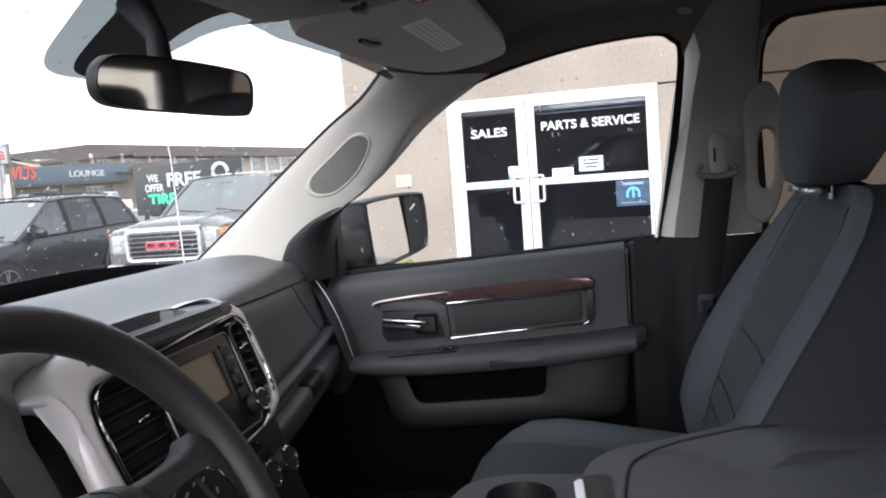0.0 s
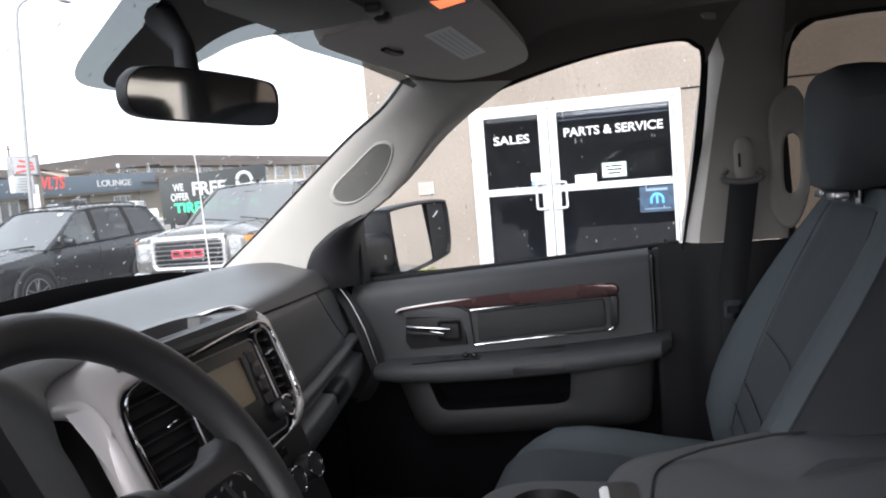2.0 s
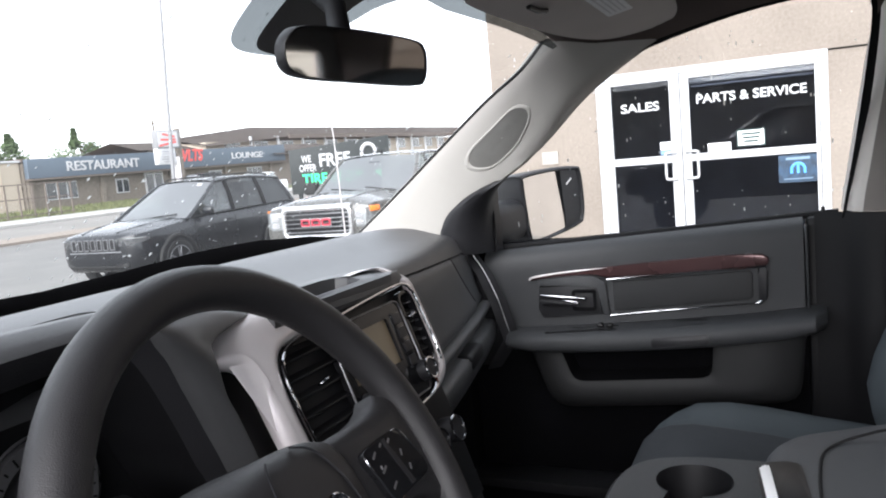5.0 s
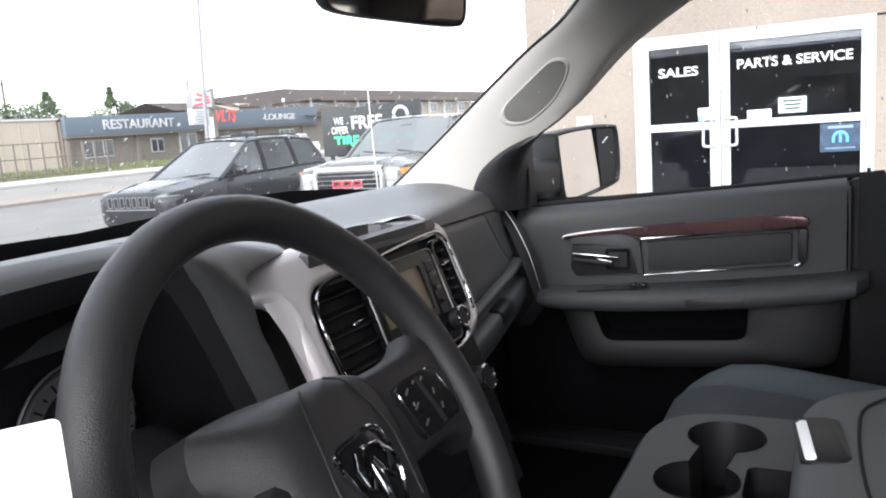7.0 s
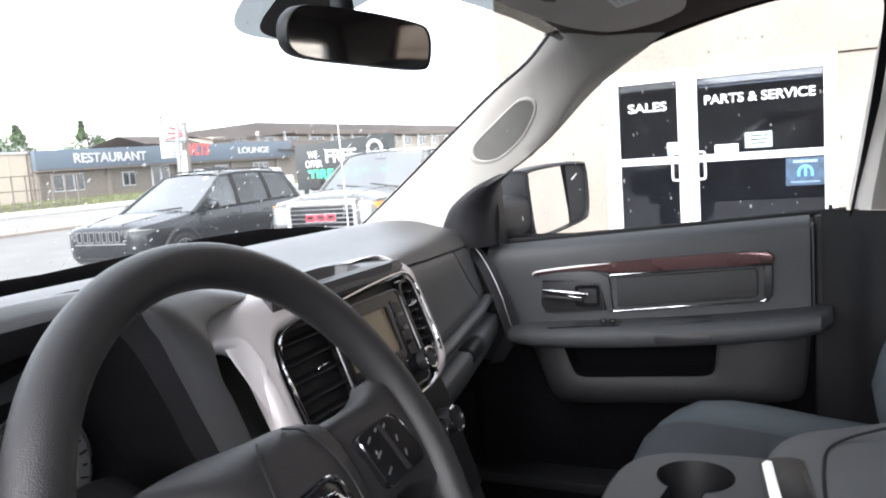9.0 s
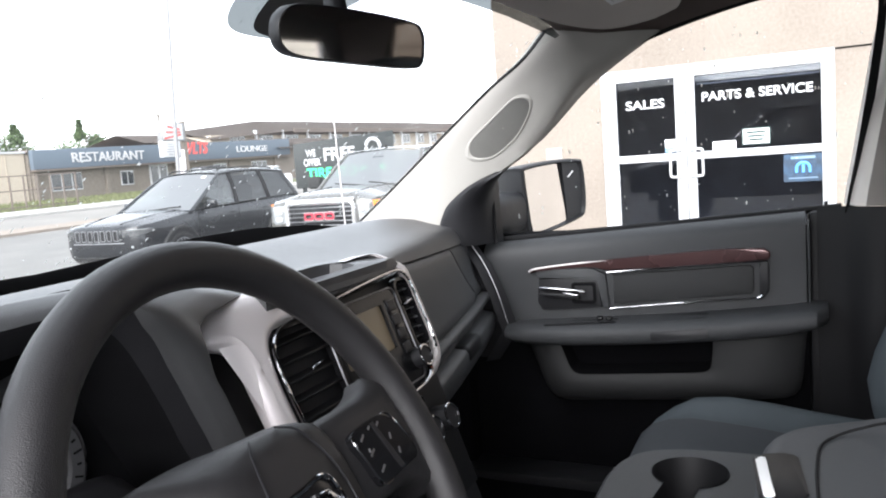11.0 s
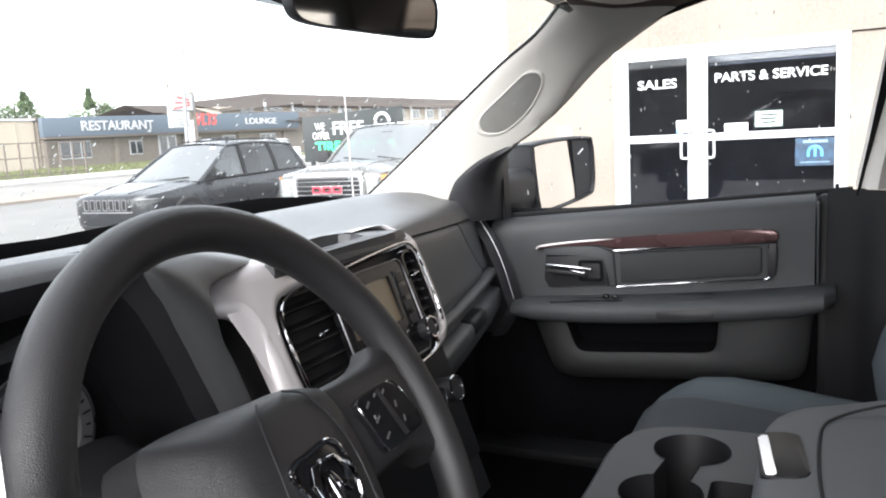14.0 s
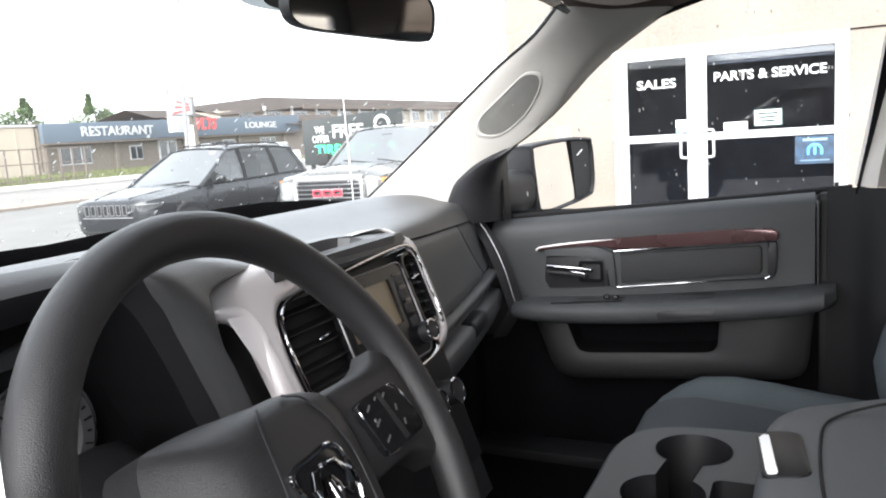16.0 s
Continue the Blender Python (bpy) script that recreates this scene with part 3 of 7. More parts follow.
# ---- dashboard ----
def build_dashboard():
    d = thing("dashboard", (0.0, 1.0, 0.95), "charcoal grained dashboard with silver centre bezel", "dashboard")
    # top pad, over the whole width
    rows = []
    for i in range(41):
        x = lerp(-0.86, 0.845, i / 40)
        sy = seam_y(max(0.10, abs(x)))
        e = max(0.0, (abs(x) - 0.60) / 0.25)
        cowl = 1.225 - 0.13 * (abs(x) / 0.8) ** 2
        zt = 1.362 - 0.020 * e * e
        zs = lerp(1.342, 1.306, min(1, max(0, (abs(x) - 0.2) / 0.62)))
        rows.append(spline([(x, cowl + 0.03, 1.30), (x, cowl, 1.330), (x, lerp(cowl, sy, 0.4), zt + 0.016), (x, lerp(cowl, sy, 0.75), zt), (x, sy + 0.020, lerp(zs, zt, 0.75)), (x, sy, zs)], 20))
    part("top_pad", skin(rows), M_DASH, d)
    part("defrost_strip", skin([[Vector(p) + Vector((0, 0, 0.003)) for p in r[2:4]] for r in rows]), M_VENT, d, "matt black strip along the glass")
    # passenger face: upper glove door with its slanted outer edge, pale ledge, sunk band, lower box
    def edge_x(z):
        return lerp(0.775, 0.650, (z - 1.187) / 0.133)

    def face_row(x, pts):
        f = min(1, max(0, (x - 0.2) / 0.62))
        sy, zs = seam_y(x), lerp(1.342, 1.306, f)
        return [(x, sy + dy, lerp(1.192, zs, k)) for dy, k in pts]
    door, endp = [], []
    for dy, k in ((0.006, 0.98), (-0.003, 0.96), (-0.007, 0.88), (-0.012, 0.66), (-0.020, 0.40), (-0.030, 0.14), (-0.035, 0.06), (-0.033, 0.0), (-0.020, -0.01)):
        z = lerp(1.192, 1.318, k)
        xe = edge_x(z)
        xs = [lerp(0.185, xe, i / 12) for i in range(13)]
        lift = [-0.004] + [0.0] * 11 + [0.006]
        door.append([face_row(x, [(dy + q, k)])[0] for x, q in zip(xs, lift)])
        endp.append([face_row(x, [(dy + 0.005, k)])[0] for x in [lerp(xe + 0.002, 0.842, i / 5) for i in range(6)]])
    part("glove_door", skin(door), M_DASH, d, "smooth upper glove box door", angle=60)
    part("face_end", skin(endp), M_DASH, d, angle=60)
    ledge, band, lower = [], [], []
    for i in range(15):
        x = lerp(0.150, 0.842, i / 14)
        sy = seam_y(x)
        ledge.append([(x, sy + dy, z) for dy, z in ((-0.016, 1.1905), (-0.044, 1.189), (-0.049, 1.186), (-0.050, 1.180), (-0.048, 1.174), (-0.040, 1.172))])
        band.append([(x, sy + dy, z) for dy, z in ((-0.038, 1.173), (-0.034, 1.160), (-0.030, 1.146))])
        lower.append([(x, sy + dy, z) for dy, z in ((-0.028, 1.148), (-0.052, 1.145), (-0.057, 1.138), (-0.058, 1.118), (-0.054, 1.100), (-0.044, 1.088), (-0.015, 1.078), (0.10, 1.070))])
    part("ledge", skin(ledge), M_DASH, d, "pale ledge under the glove box door", angle=60)
    part("sunk_band", skin(band), M_CONSOLE_TOP, d)
    part("lower_panel", skin(lower), M_DASH, d, angle=60)
    # finger notch in the lower box: a solid block, the recess shade painted black
    part("glove_latch", rbox((0.115, 0.05, 0.034), pose(0.560, 0.765, 1.134, 0, 0, 10), 0.010, 3), M_VENT, d, "black block painting the shaded glove latch recess")
    # right-hand end cap with its slim chrome-edged outlet
    rows = []
    for z, y0, y1 in ((1.325, 0.90, 1.10), (1.308, 0.868, 1.10), (1.25, 0.828, 1.10), (1.18, 0.800, 1.10), (1.10, 0.775, 1.08), (1.03, 0.82, 1.05)):
        rows.append(spline([(0.832, y0 + 0.01, z), (0.846, y0 - 0.006, z), (0.866, y0 + 0.004, z), (0.868, y1, z)], 9))
    part("end_cap", skin(rows), M_BLACK, d)
    arc = [(0.853, 0.864, 1.305), (0.853, 0.832, 1.255), (0.853, 0.804, 1.19), (0.853, 0.783, 1.115)]
    part("outlet_trim", tube(spline([(x - 0.008, y - 0.008, z) for x, y, z in arc], 16), 0.0013, 8), M_BUMPER, d, "chrome edging of the end outlet")
    part("outlet_trim", tube(spline([(x + 0.014, y - 0.004, z) for x, y, z in arc[:3]], 16), 0.0013, 8), M_BUMPER, d, "chrome edging of the end outlet")
    for k in range(9):
        y, z = lerp(0.858, 0.812, k / 8), lerp(1.296, 1.205, k / 8)
        part("outlet_slat", rbox((0.018, 0.008, 0.003), pose(0.856, y - 0.004, z, 25, 0, 0), 0.001, 1), M_BLACK, d)

    # instrument hood: a broad, flat-topped cowl over the dials
    lip = [(-0.215, 1.20), (-0.2526, 1.270), (-0.2666, 1.304), (-0.2818, 1.338), (-0.297, 1.3686), (-0.312, 1.392), (-0.328, 1.4045), (-0.37, 1.408), (-0.48, 1.4065), (-0.57, 1.398), (-0.65, 1.366), (-0.70, 1.30), (-0.71, 1.20)]

    def hood_row(y, grow, dz):
        row = []
        for x, z in lip:
            v = Vector((x + 0.47, z - 1.28))
            v = v + v.normalized() * grow
            row.append((v.x - 0.47, y, v.y + 1.28 + dz))
        return spline(row, 48)
    rows = [hood_row(*q) for q in ((0.676, -0.014, -0.010), (0.662, -0.005, -0.004), (0.657, 0.001, 0.0), (0.662, 0.006, 0.002), (0.676, 0.011, 0.004), (0.695, 0.011, 0.003), (0.74, 0.009, -0.003), (0.82, 0.011, -0.018), (0.98, 0.03, -0.050))]
    part("instrument_hood", skin(rows[2:]), M_DASH, d, angle=70)
    part("hood_lip", skin(rows[:3]), M_BLACK, d, "black inner lip of the hood")
    rows = [hood_row(*q) for q in ((0.676, -0.014, -0.010), (0.72, -0.016, -0.010), (0.772, -0.014, -0.010))]
    part("instrument_recess", skin(rows), M_VENT, d, "black inner wall of the hood")
    part("instrument_panel", slab([(x + 0.002, z) for x, z in [(p.x, p.z) for p in (Vector(q) for q in rows[-1])]], basis((0, 0.775, 0), (1, 0, 0), (0, 0, 1)), 0.004), M_VENT, d, "black instrument panel face")
    for cx, pale in ((-0.359, True), (-0.545, False)):
        m = basis((cx, 0.762, 1.264), (1, 0, 0), (0, 0, 1))
        ring = [(0.052 * math.cos(a), 0.052 * math.sin(a)) for a in [2 * math.pi * k / 40 for k in range(40)]]
        small = [(x * (0.78 if pale else 0.94), y * (0.78 if pale else 0.94)) for x, y in ring]
        g = part("gauge", ring_plate([(x * 1.02, y * 1.02) for x, y in ring], small, m, 0.008), M_RIM if not pale else M_BUMPER, d, "round dial with a silver ring")
        part("outer_ring", tube([m @ Vector((x * 1.10, y * 1.10, 0.004)) for x, y in ring], 0.0014, 6, True), M_BUMPER, g, "thin bright outer ring")
        for k in range(22):
            a = radians(225 - 13.5 * k)
            r = 0.047 if pale else 0.042
            part("tick", rbox((0.008 if k % 2 == 0 else 0.004, 0.0016, 0.001), m @ pose(r * math.cos(a), r * math.sin(a), 0.0088 if pale else 0.003, 0, 0, 225 - 13.5 * k), 0), M_VENT if pale else M_WHITE, g)
        part("pointer", rbox((0.034, 0.0022, 0.001), m @ pose(-0.012, -0.012, 0.004, 0, 0, 45), 0), M_ORANGE_POINTER, g)
        part("dial_face", slab(ring, m, 0.002), mat("dial_face", (0.02, 0.02, 0.022), 0.5), g)
    # smooth flank that rolls from the hood down to the centre bezel, and the sunk panel beside the bezel
    side_a = spline([(-0.33, 0.90, 1.372), (-0.325, 0.78, 1.402), (-0.325, 0.715, 1.415), (-0.325, 0.69, 1.4175), (-0.325, 0.672, 1.4155), (-0.321, 0.655, 1.4035), (-0.309, 0.651, 1.386), (-0.297, 0.650, 1.3686), (-0.2818, 0.649, 1.338), (-0.2666, 0.648, 1.3037), (-0.240, 0.646, 1.24), (-0.21, 0.644, 1.13)], 48)
    side_b = spline([(-0.05, 0.90, 1.372), (-0.09, 0.78, 1.378), (-0.135, 0.71, 1.380), (-0.160, 0.686, 1.3795), (-0.205, 0.672, 1.3775), (-0.250, 0.657, 1.373), (-0.2605, 0.647, 1.362), (-0.261, 0.643, 1.350), (-0.258, 0.641, 1.327), (-0.247, 0.639, 1.301), (-0.225, 0.636, 1.24), (-0.195, 0.632, 1.13)], 48)
    mids = [[p.lerp(q, f) + Vector((0, -0.002, 0.004)) * math.sin(math.pi * f) for p, q in zip(side_a, side_b)] for f in (0.0, 0.15, 0.3, 0.5, 0.7, 0.85, 0.95, 1.0)]
    part("hood_side", skin([[p + Vector((-0.006, 0.012, 0)) for p in side_a]] + mids + [[p + Vector((0.004, 0.004, -0.002)) for p in side_b], [p + Vector((0.006, 0.07, -0.03)) for p in side_b]]), M_DASH, d, angle=75)
    part("knee_panel", rbox((0.62, 0.10, 0.26), pose(-0.50, 0.74, 1.06, -18, 0, 0), 0.03, 3), M_DASH, d)
    part("column_shroud", rbox((0.11, 0.20, 0.10), pose(-0.37, 0.64, 1.19, 25, 0, 0), 0.03, 3), M_BLACK, d)

    # centre stack: one leaning face in its own plane (u across, v up)
    st = basis((0, 0.66, 1.36), (1, 0, 0), (0, 0.34, 0.94)) @ pose(0, 0, -0.012)
    part("stack_body", slab([(-0.235, -0.36), (0.165, -0.36), (0.172, 0.006), (-0.245, 0.006)], st @ pose(0, 0, -0.10), 0.080, 0.01), M_BLACK, d)
    part("stack_face", slab([(-0.160, -0.30), (0.140, -0.30), (0.150, -0.004), (-0.150, -0.018)], st @ pose(0, 0, -0.010), 0.006, 0.003), M_VENT, d)
    part("sunk_panel", slab([(-0.236, -0.012), (-0.186, -0.016), (-0.176, -0.10), (-0.155, -0.26), (-0.165, -0.26), (-0.205, -0.14), (-0.226, -0.06)], st @ pose(0, 0, -0.026), 0.010, 0.003), M_VENT, d)
    # silver arm: a blunt end plate that turns down beside the outlet
    arm = [(-0.247, 0.0115), (-0.225, 0.0175), (-0.205, 0.0220), (-0.182, 0.0265), (-0.155, 0.0290), (-0.125, 0.0280), (-0.102, 0.0190), (-0.090, 0.0080), (-0.088, -0.004), (-0.095, -0.0115), (-0.115, -0.0135), (-0.142, -0.0175), (-0.158, -0.0235), (-0.1665, -0.035), (-0.1695, -0.055), (-0.169, -0.08), (-0.166, -0.11), (-0.160, -0.16), (-0.154, -0.22), (-0.187, -0.22), (-0.196, -0.16), (-0.201, -0.11), (-0.2045, -0.075), (-0.207, -0.05), (-0.2115, -0.0325), (-0.220, -0.022), (-0.235, -0.0165), (-0.247, -0.0125), (-0.252, -0.004)]
    ring = [(p.x, p.y) for p in spline([(u, v, 0) for u, v in arm], 120, True)]

    def inset(e):
        out = []
        for i, (u, v) in enumerate(ring):
            (ua, va), (ub, vb) = ring[i - 1], ring[(i + 1) % 120]
            n = Vector((ub - ua, vb - va)).normalized()
            k = e * min(1.0, max(0.25, (-u - 0.085) / 0.04))
            out.append((u + n.y * k, v - n.x * k))
        return out
    lean = lambda v: 0.38 * max(0.0, v + 0.010)
    turn = lambda u: 0.018 * (max(0.0, -0.185 - u) / 0.065) ** 1.5
    shell = [[st @ Vector((u + 1.1 * turn(u), v, w - lean(v) - turn(u))) for u, v in inset(e)] for e, w in ((0.0015, -0.004), (0.0, 0.0035), (0.0010, 0.0068), (0.004, 0.0100), (0.009, 0.0122), (0.0145, 0.0130))]
    bm = skin(shell, True)
    bm.verts.ensure_lookup_table()
    bm.faces.new([bm.verts[5 * 120 + k] for k in range(120)])
    bmesh.ops.triangulate(bm, faces=[f for f in bm.faces if len(f.verts) > 4])
    part("silver_bezel", bm, M_SILVER, d, "satin silver bezel arm", angle=75)
    # dark brow over the radio, framed by a thin bright line
    part("stack_brow", slab([(-0.092, 0.0125), (-0.086, 0.0035), (-0.05, -0.003), (0.05, -0.0015), (0.12, -0.002), (0.135, 0.004), (0.128, 0.0165), (-0.088, 0.019)], st @ pose(0, 0, -0.004), 0.015, 0.004, 3), M_DASH, d, angle=60)
    # silver edge that sweeps from the tray round the outer outlet
    inner = [(0.058, 0.700, 1.3785), (0.098, 0.699, 1.3795), (0.116, 0.684, 1.3785)]
    outer = [(0.062, 0.713, 1.3775), (0.110, 0.716, 1.3775), (0.137, 0.694, 1.3745)]
    si = [(0.1290, -0.003), (0.1405, -0.020), (0.1435, -0.06), (0.1445, -0.095), (0.1415, -0.117), (0.132, -0.127), (0.118, -0.132), (0.106, -0.136)]
    so = [(0.1490, 0.001), (0.1560, -0.025), (0.1580, -0.06), (0.1585, -0.095), (0.1560, -0.120), (0.145, -0.135), (0.124, -0.1445), (0.106, -0.147)]
    ci = spline([Vector(p) for p in inner] + [st @ Vector((u, v, 0.0125)) for u, v in si], 50)
    co = spline([Vector(p) for p in outer] + [st @ Vector((u, v, 0.008)) for u, v in so], 50)
    nrm = st.to_3x3() @ Vector((0, 0, 1))
    part("bezel_side", skin([[p - nrm * 0.006 for p in ci], ci, [p.lerp(q, 0.3) + nrm * 0.0022 for p, q in zip(ci, co)], [p.lerp(q, 0.7) + nrm * 0.0014 for p, q in zip(ci, co)], co, [q - nrm * 0.016 + Vector((0.002, 0, 0)) for q in co]]), M_SILVER, d, "silver side of the bezel", angle=60)
    part("chrome_line", tube([st @ Vector(q) for q in spline([(-0.152, -0.22, 0.0125), (-0.160, -0.16, 0.0125), (-0.1655, -0.11, 0.0125), (-0.1685, -0.08, 0.0125), (-0.169, -0.055, 0.0125), (-0.166, -0.036, 0.0125), (-0.157, -0.0245, 0.0125), (-0.142, -0.0185, 0.0125), (-0.115, -0.0145, 0.0125), (-0.05, -0.0110, 0.0125), (0.03, -0.0055, 0.013), (0.100, -0.0025, 0.013), (0.126, -0.006, 0.013), (0.139, -0.020, 0.0125), (0.1425, -0.06, 0.0125), (0.1435, -0.095, 0.0125), (0.1405, -0.116, 0.0125)], 80)], 0.0019, 6), M_CHROME, d, "thin chrome outline")
    part("chrome_hook", tube([st @ Vector(q) for q in spline([(0.110, -0.128, 0.010), (0.103, -0.139, 0.012), (0.085, -0.1455, 0.012), (0.060, -0.148, 0.011), (0.0, -0.152, 0.010), (-0.10, -0.156, 0.008)], 30)], 0.0036, 8, flat=0.7), M_CHROME, d, "bright lower edge of the radio")
    # outlets: left and right of the screen
    for cx, w, top, h, n in ((-0.112, 0.110, -0.017, 0.180, 8), (0.1205, 0.038, -0.012, 0.098, 6)):
        part("outlet_well", ring_plate(round_rect(w, h, 0.014, 5, cx, top - h / 2), round_rect(w - 0.008, h - 0.008, 0.011, 5, cx, top - h / 2), st, 0.009), M_GLOSSBLACK, d, "black air outlet surround")
        for k in range(n):
            v = top - 0.013 - (h - 0.02) / n * k
            part("outlet_slat", rbox((w - 0.010, 0.003, 0.018), st @ pose(cx, v, -0.002, 28, 0, 0), 0.001, 1), M_VENT, d)
            if cx > 0 and k < n - 1:
                part("outlet_tab", rbox((0.008, 0.0022, 0.005), st @ pose(cx + 0.008, v - 0.004, 0.006, 20, 0, 0), 0.0008, 1), M_RIM, d)
        part("outlet_tab", rbox((0.020, 0.003, 0.008), st @ pose(cx + (0.002 if cx < 0 else -0.004), top - (0.034 if cx > 0 else 0.050), 0.010, 0, 0, 8), 0.0012, 1), M_CHROME, d, "small bright vane tab")
    part("radio_frame", ring_plate(round_rect(0.166, 0.118, 0.010, 4, 0.012, -0.080), round_rect(0.112, 0.056, 0.003, 4, 0.001, -0.064), st, 0.008), M_GLOSSBLACK, d, "gloss black radio surround")
    part("radio_trim", tube([st @ Vector((x, y, 0.009)) for x, y in round_rect(0.168, 0.120, 0.011, 5, 0.012, -0.080)], 0.0012, 6, True), M_RIM, d)
    part("screen", slab(round_rect(0.112, 0.056, 0.003, 4, 0.001, -0.064), st, 0.004), M_SCREEN, d, "touch screen with its dim tan light as colour")
    part("button_strip", slab(round_rect(0.026, 0.076, 0.004, 4, 0.077, -0.070), st @ pose(0, 0, 0.006), 0.003, 0.001), M_GLOSSBLACK, d)
    for k in range(4):
        part("radio_button", rbox((0.018, 0.013, 0.003), st @ pose(0.077, -0.042 - 0.0185 * k, 0.009), 0.001, 1), M_BLACK, d)
    for cx, cy, r in ((0.090, -0.116, 0.013), (-0.050, -0.116, 0.013), (0.093, -0.200, 0.016), (0.045, -0.200, 0.016), (-0.02, -0.200, 0.016)):
        ring = [st @ Vector((cx + r * math.cos(a), cy + r * math.sin(a), 0.022)) for a in [2 * math.pi * k / 20 for k in range(20)]]
        low = [st @ Vector((cx + r * 1.12 * math.cos(a), cy + r * 1.12 * math.sin(a), 0.0)) for a in [2 * math.pi * k / 20 for k in range(20)]]
        kn = part("knob", skin([low, ring], True, True), M_BLACK, d, "round black control knob")
        part("knob_rim", tube(ring, 0.0016, 6, True), M_CHROME, kn)
    for k in range(5):
        part("switch", rbox((0.022, 0.012, 0.008), st @ pose(-0.06 + 0.03 * k, -0.165, 0.003), 0.002, 1), M_GLOSSBLACK, d)
    # storage tray sunk in the top of the stack
    top_out = [(-0.150, 0.664), (0.100, 0.662), (0.118, 0.672), (0.128, 0.690), (0.118, 0.745), (0.06, 0.760), (-0.150, 0.760)]
    hole = [(-0.138, 0.672), (0.030, 0.671), (0.046, 0.676), (0.064, 0.706), (0.060, 0.722), (0.040, 0.730), (-0.138, 0.733)]
    rim = [Vector((x, y, 1.3735)) for x, y in top_out]
    lip_in = [Vector((x, y, 1.3745)) for x, y in hole]
    deep = [Vector((lerp(-0.03, x, 0.93), lerp(0.702, y, 0.90), 1.350)) for x, y in hole]
    part("tray_top", skin([[p + Vector((0, 0, -0.02)) for p in rim], rim, [p + Vector((0, 0, 0.002)) for p in lip_in], lip_in], True), M_DASH, d, angle=50)
    part("tray_wall", skin([lip_in, deep], True), M_DASH, d, angle=30)
    part("tray_floor", slab([(p.x, p.y) for p in deep], pose(0, 0, 1.348), 0.002), M_VENT, d, "dark storage tray on the dashboard")


# ---- steering wheel ----
def build_wheel():
    tilt, yaw = radians(28), radians(4)
    ax = Vector((math.cos(yaw), math.sin(yaw), 0))
    face = Vector((math.sin(yaw) * math.cos(tilt), -math.cos(yaw) * math.cos(tilt), math.sin(tilt)))
    hub = basis((-0.361, 0.488, 1.271), ax, face.cross(ax)) @ Matrix.Scale(1.06, 4)
    w = thing("steering_wheel", (-0.41, 0.52, 1.25), "dark grey urethane steering wheel with chrome badge", "steering wheel")
    ring = [hub @ Vector((0.179 * math.cos(a), 0.179 * math.sin(a), 0)) for a in [2 * math.pi * k / 96 for k in range(96)]]
    part("rim", tube(ring, 0.0170, 20, True, up=hub.to_3x3() @ Vector((0, 0, 1))), M_WHEEL, w)
    # spokes
    for s in (1, -1):
        rows = []
        for u, vt, vb, zt in ((0.040, 0.044, -0.036, -0.006), (0.062, 0.043, -0.035, 0.002), (0.090, 0.042, -0.034, 0.006), (0.120, 0.040, -0.035, 0.007), (0.138, 0.041, -0.040, 0.007), (0.150, 0.044, -0.048, 0.006), (0.160, 0.050, -0.058, 0.002)):
            rows.append([hub @ Vector((s * u, v - (0.0 if s > 0 else 0.036 * min(1, u / 0.12)), z)) for v, z in ((vb, -0.030), (vb, zt - 0.012), (vb + 0.004, zt - 0.004), (vb + 0.012, zt), (lerp(vb, vt, 0.5), zt + 0.002), (vt - 0.012, zt), (vt - 0.004, zt - 0.004), (vt, zt - 0.012), (vt, -0.030))])
        part("spoke", skin(rows, True, True), M_WHEEL, w)
        quad = [(0.078, 0.0225), (0.105, 0.0225), (0.126, 0.0205), (0.133, 0.015), (0.140, -0.004), (0.145, -0.016), (0.142, -0.0225), (0.132, -0.0235), (0.105, -0.0225), (0.085, -0.0225), (0.0785, -0.018), (0.0745, 0.0), (0.0715, 0.016)]
        pad = [(s * p.x, p.y) for p in spline([(x, y, 0) for x, y in quad], 64, True)]
        pm = hub @ pose(0, 0 if s > 0 else -0.036, 0.0045)
        b = part("switch_pad", slab(pad, pm, 0.006, 0.0015), M_GLOSSBLACK, w, "black switch pad with chrome edge")
        part("pad_outline", tube([pm @ Vector((x, y, 0.0062)) for x, y in pad[42:62]], 0.0008, 6), M_CHROME, b)
        part("pad_outline", tube([pm @ Vector((x, y, 0.0062)) for x, y in pad[9:22]], 0.0008, 6), M_CHROME, b)
        part("pad_bridge", slab([(s * x, y) for x, y in ((0.101, 0.020), (0.106, 0.020), (0.116, -0.021), (0.110, -0.021))], pm @ pose(0, 0, 0.0062), 0.0008), M_BLACK, b)
        for x, y, ln, rz in ((0.083, 0.015, 7, 24), (0.109, 0.016, 7, 24), (0.097, 0.018, 4, 24), (0.086, 0.002, 8, 20), (0.118, 0.003, 5, 60), (0.120, -0.010, 5, 60), (0.088, -0.012, 8, 20), (0.084, 0.0045, 3, 80)):
            part("button_mark", rbox((ln / 1000, 0.0016, 0.0006), pm @ pose(s * x, y, 0.0066, 0, 0, rz * s), 0, 1), M_BUMPER, b)
    # lower spokes
    for s in (1, -1):
        part("lower_spoke", tube([hub @ Vector((s * 0.03, -0.06, 0.006)), hub @ Vector((s * 0.045, -0.11, 0.004)), hub @ Vector((s * 0.05, -0.172, 0))], [0.016, 0.013, 0.014], 10), M_SILVER, w)
    # padded centre
    shield = [(0.0, 0.063), (0.036, 0.058), (0.060, 0.046), (0.068, 0.010), (0.062, -0.045), (0.038, -0.085), (0.0, -0.094), (-0.038, -0.085), (-0.062, -0.045), (-0.068, 0.010), (-0.060, 0.046), (-0.036, 0.058)]
    rows = []
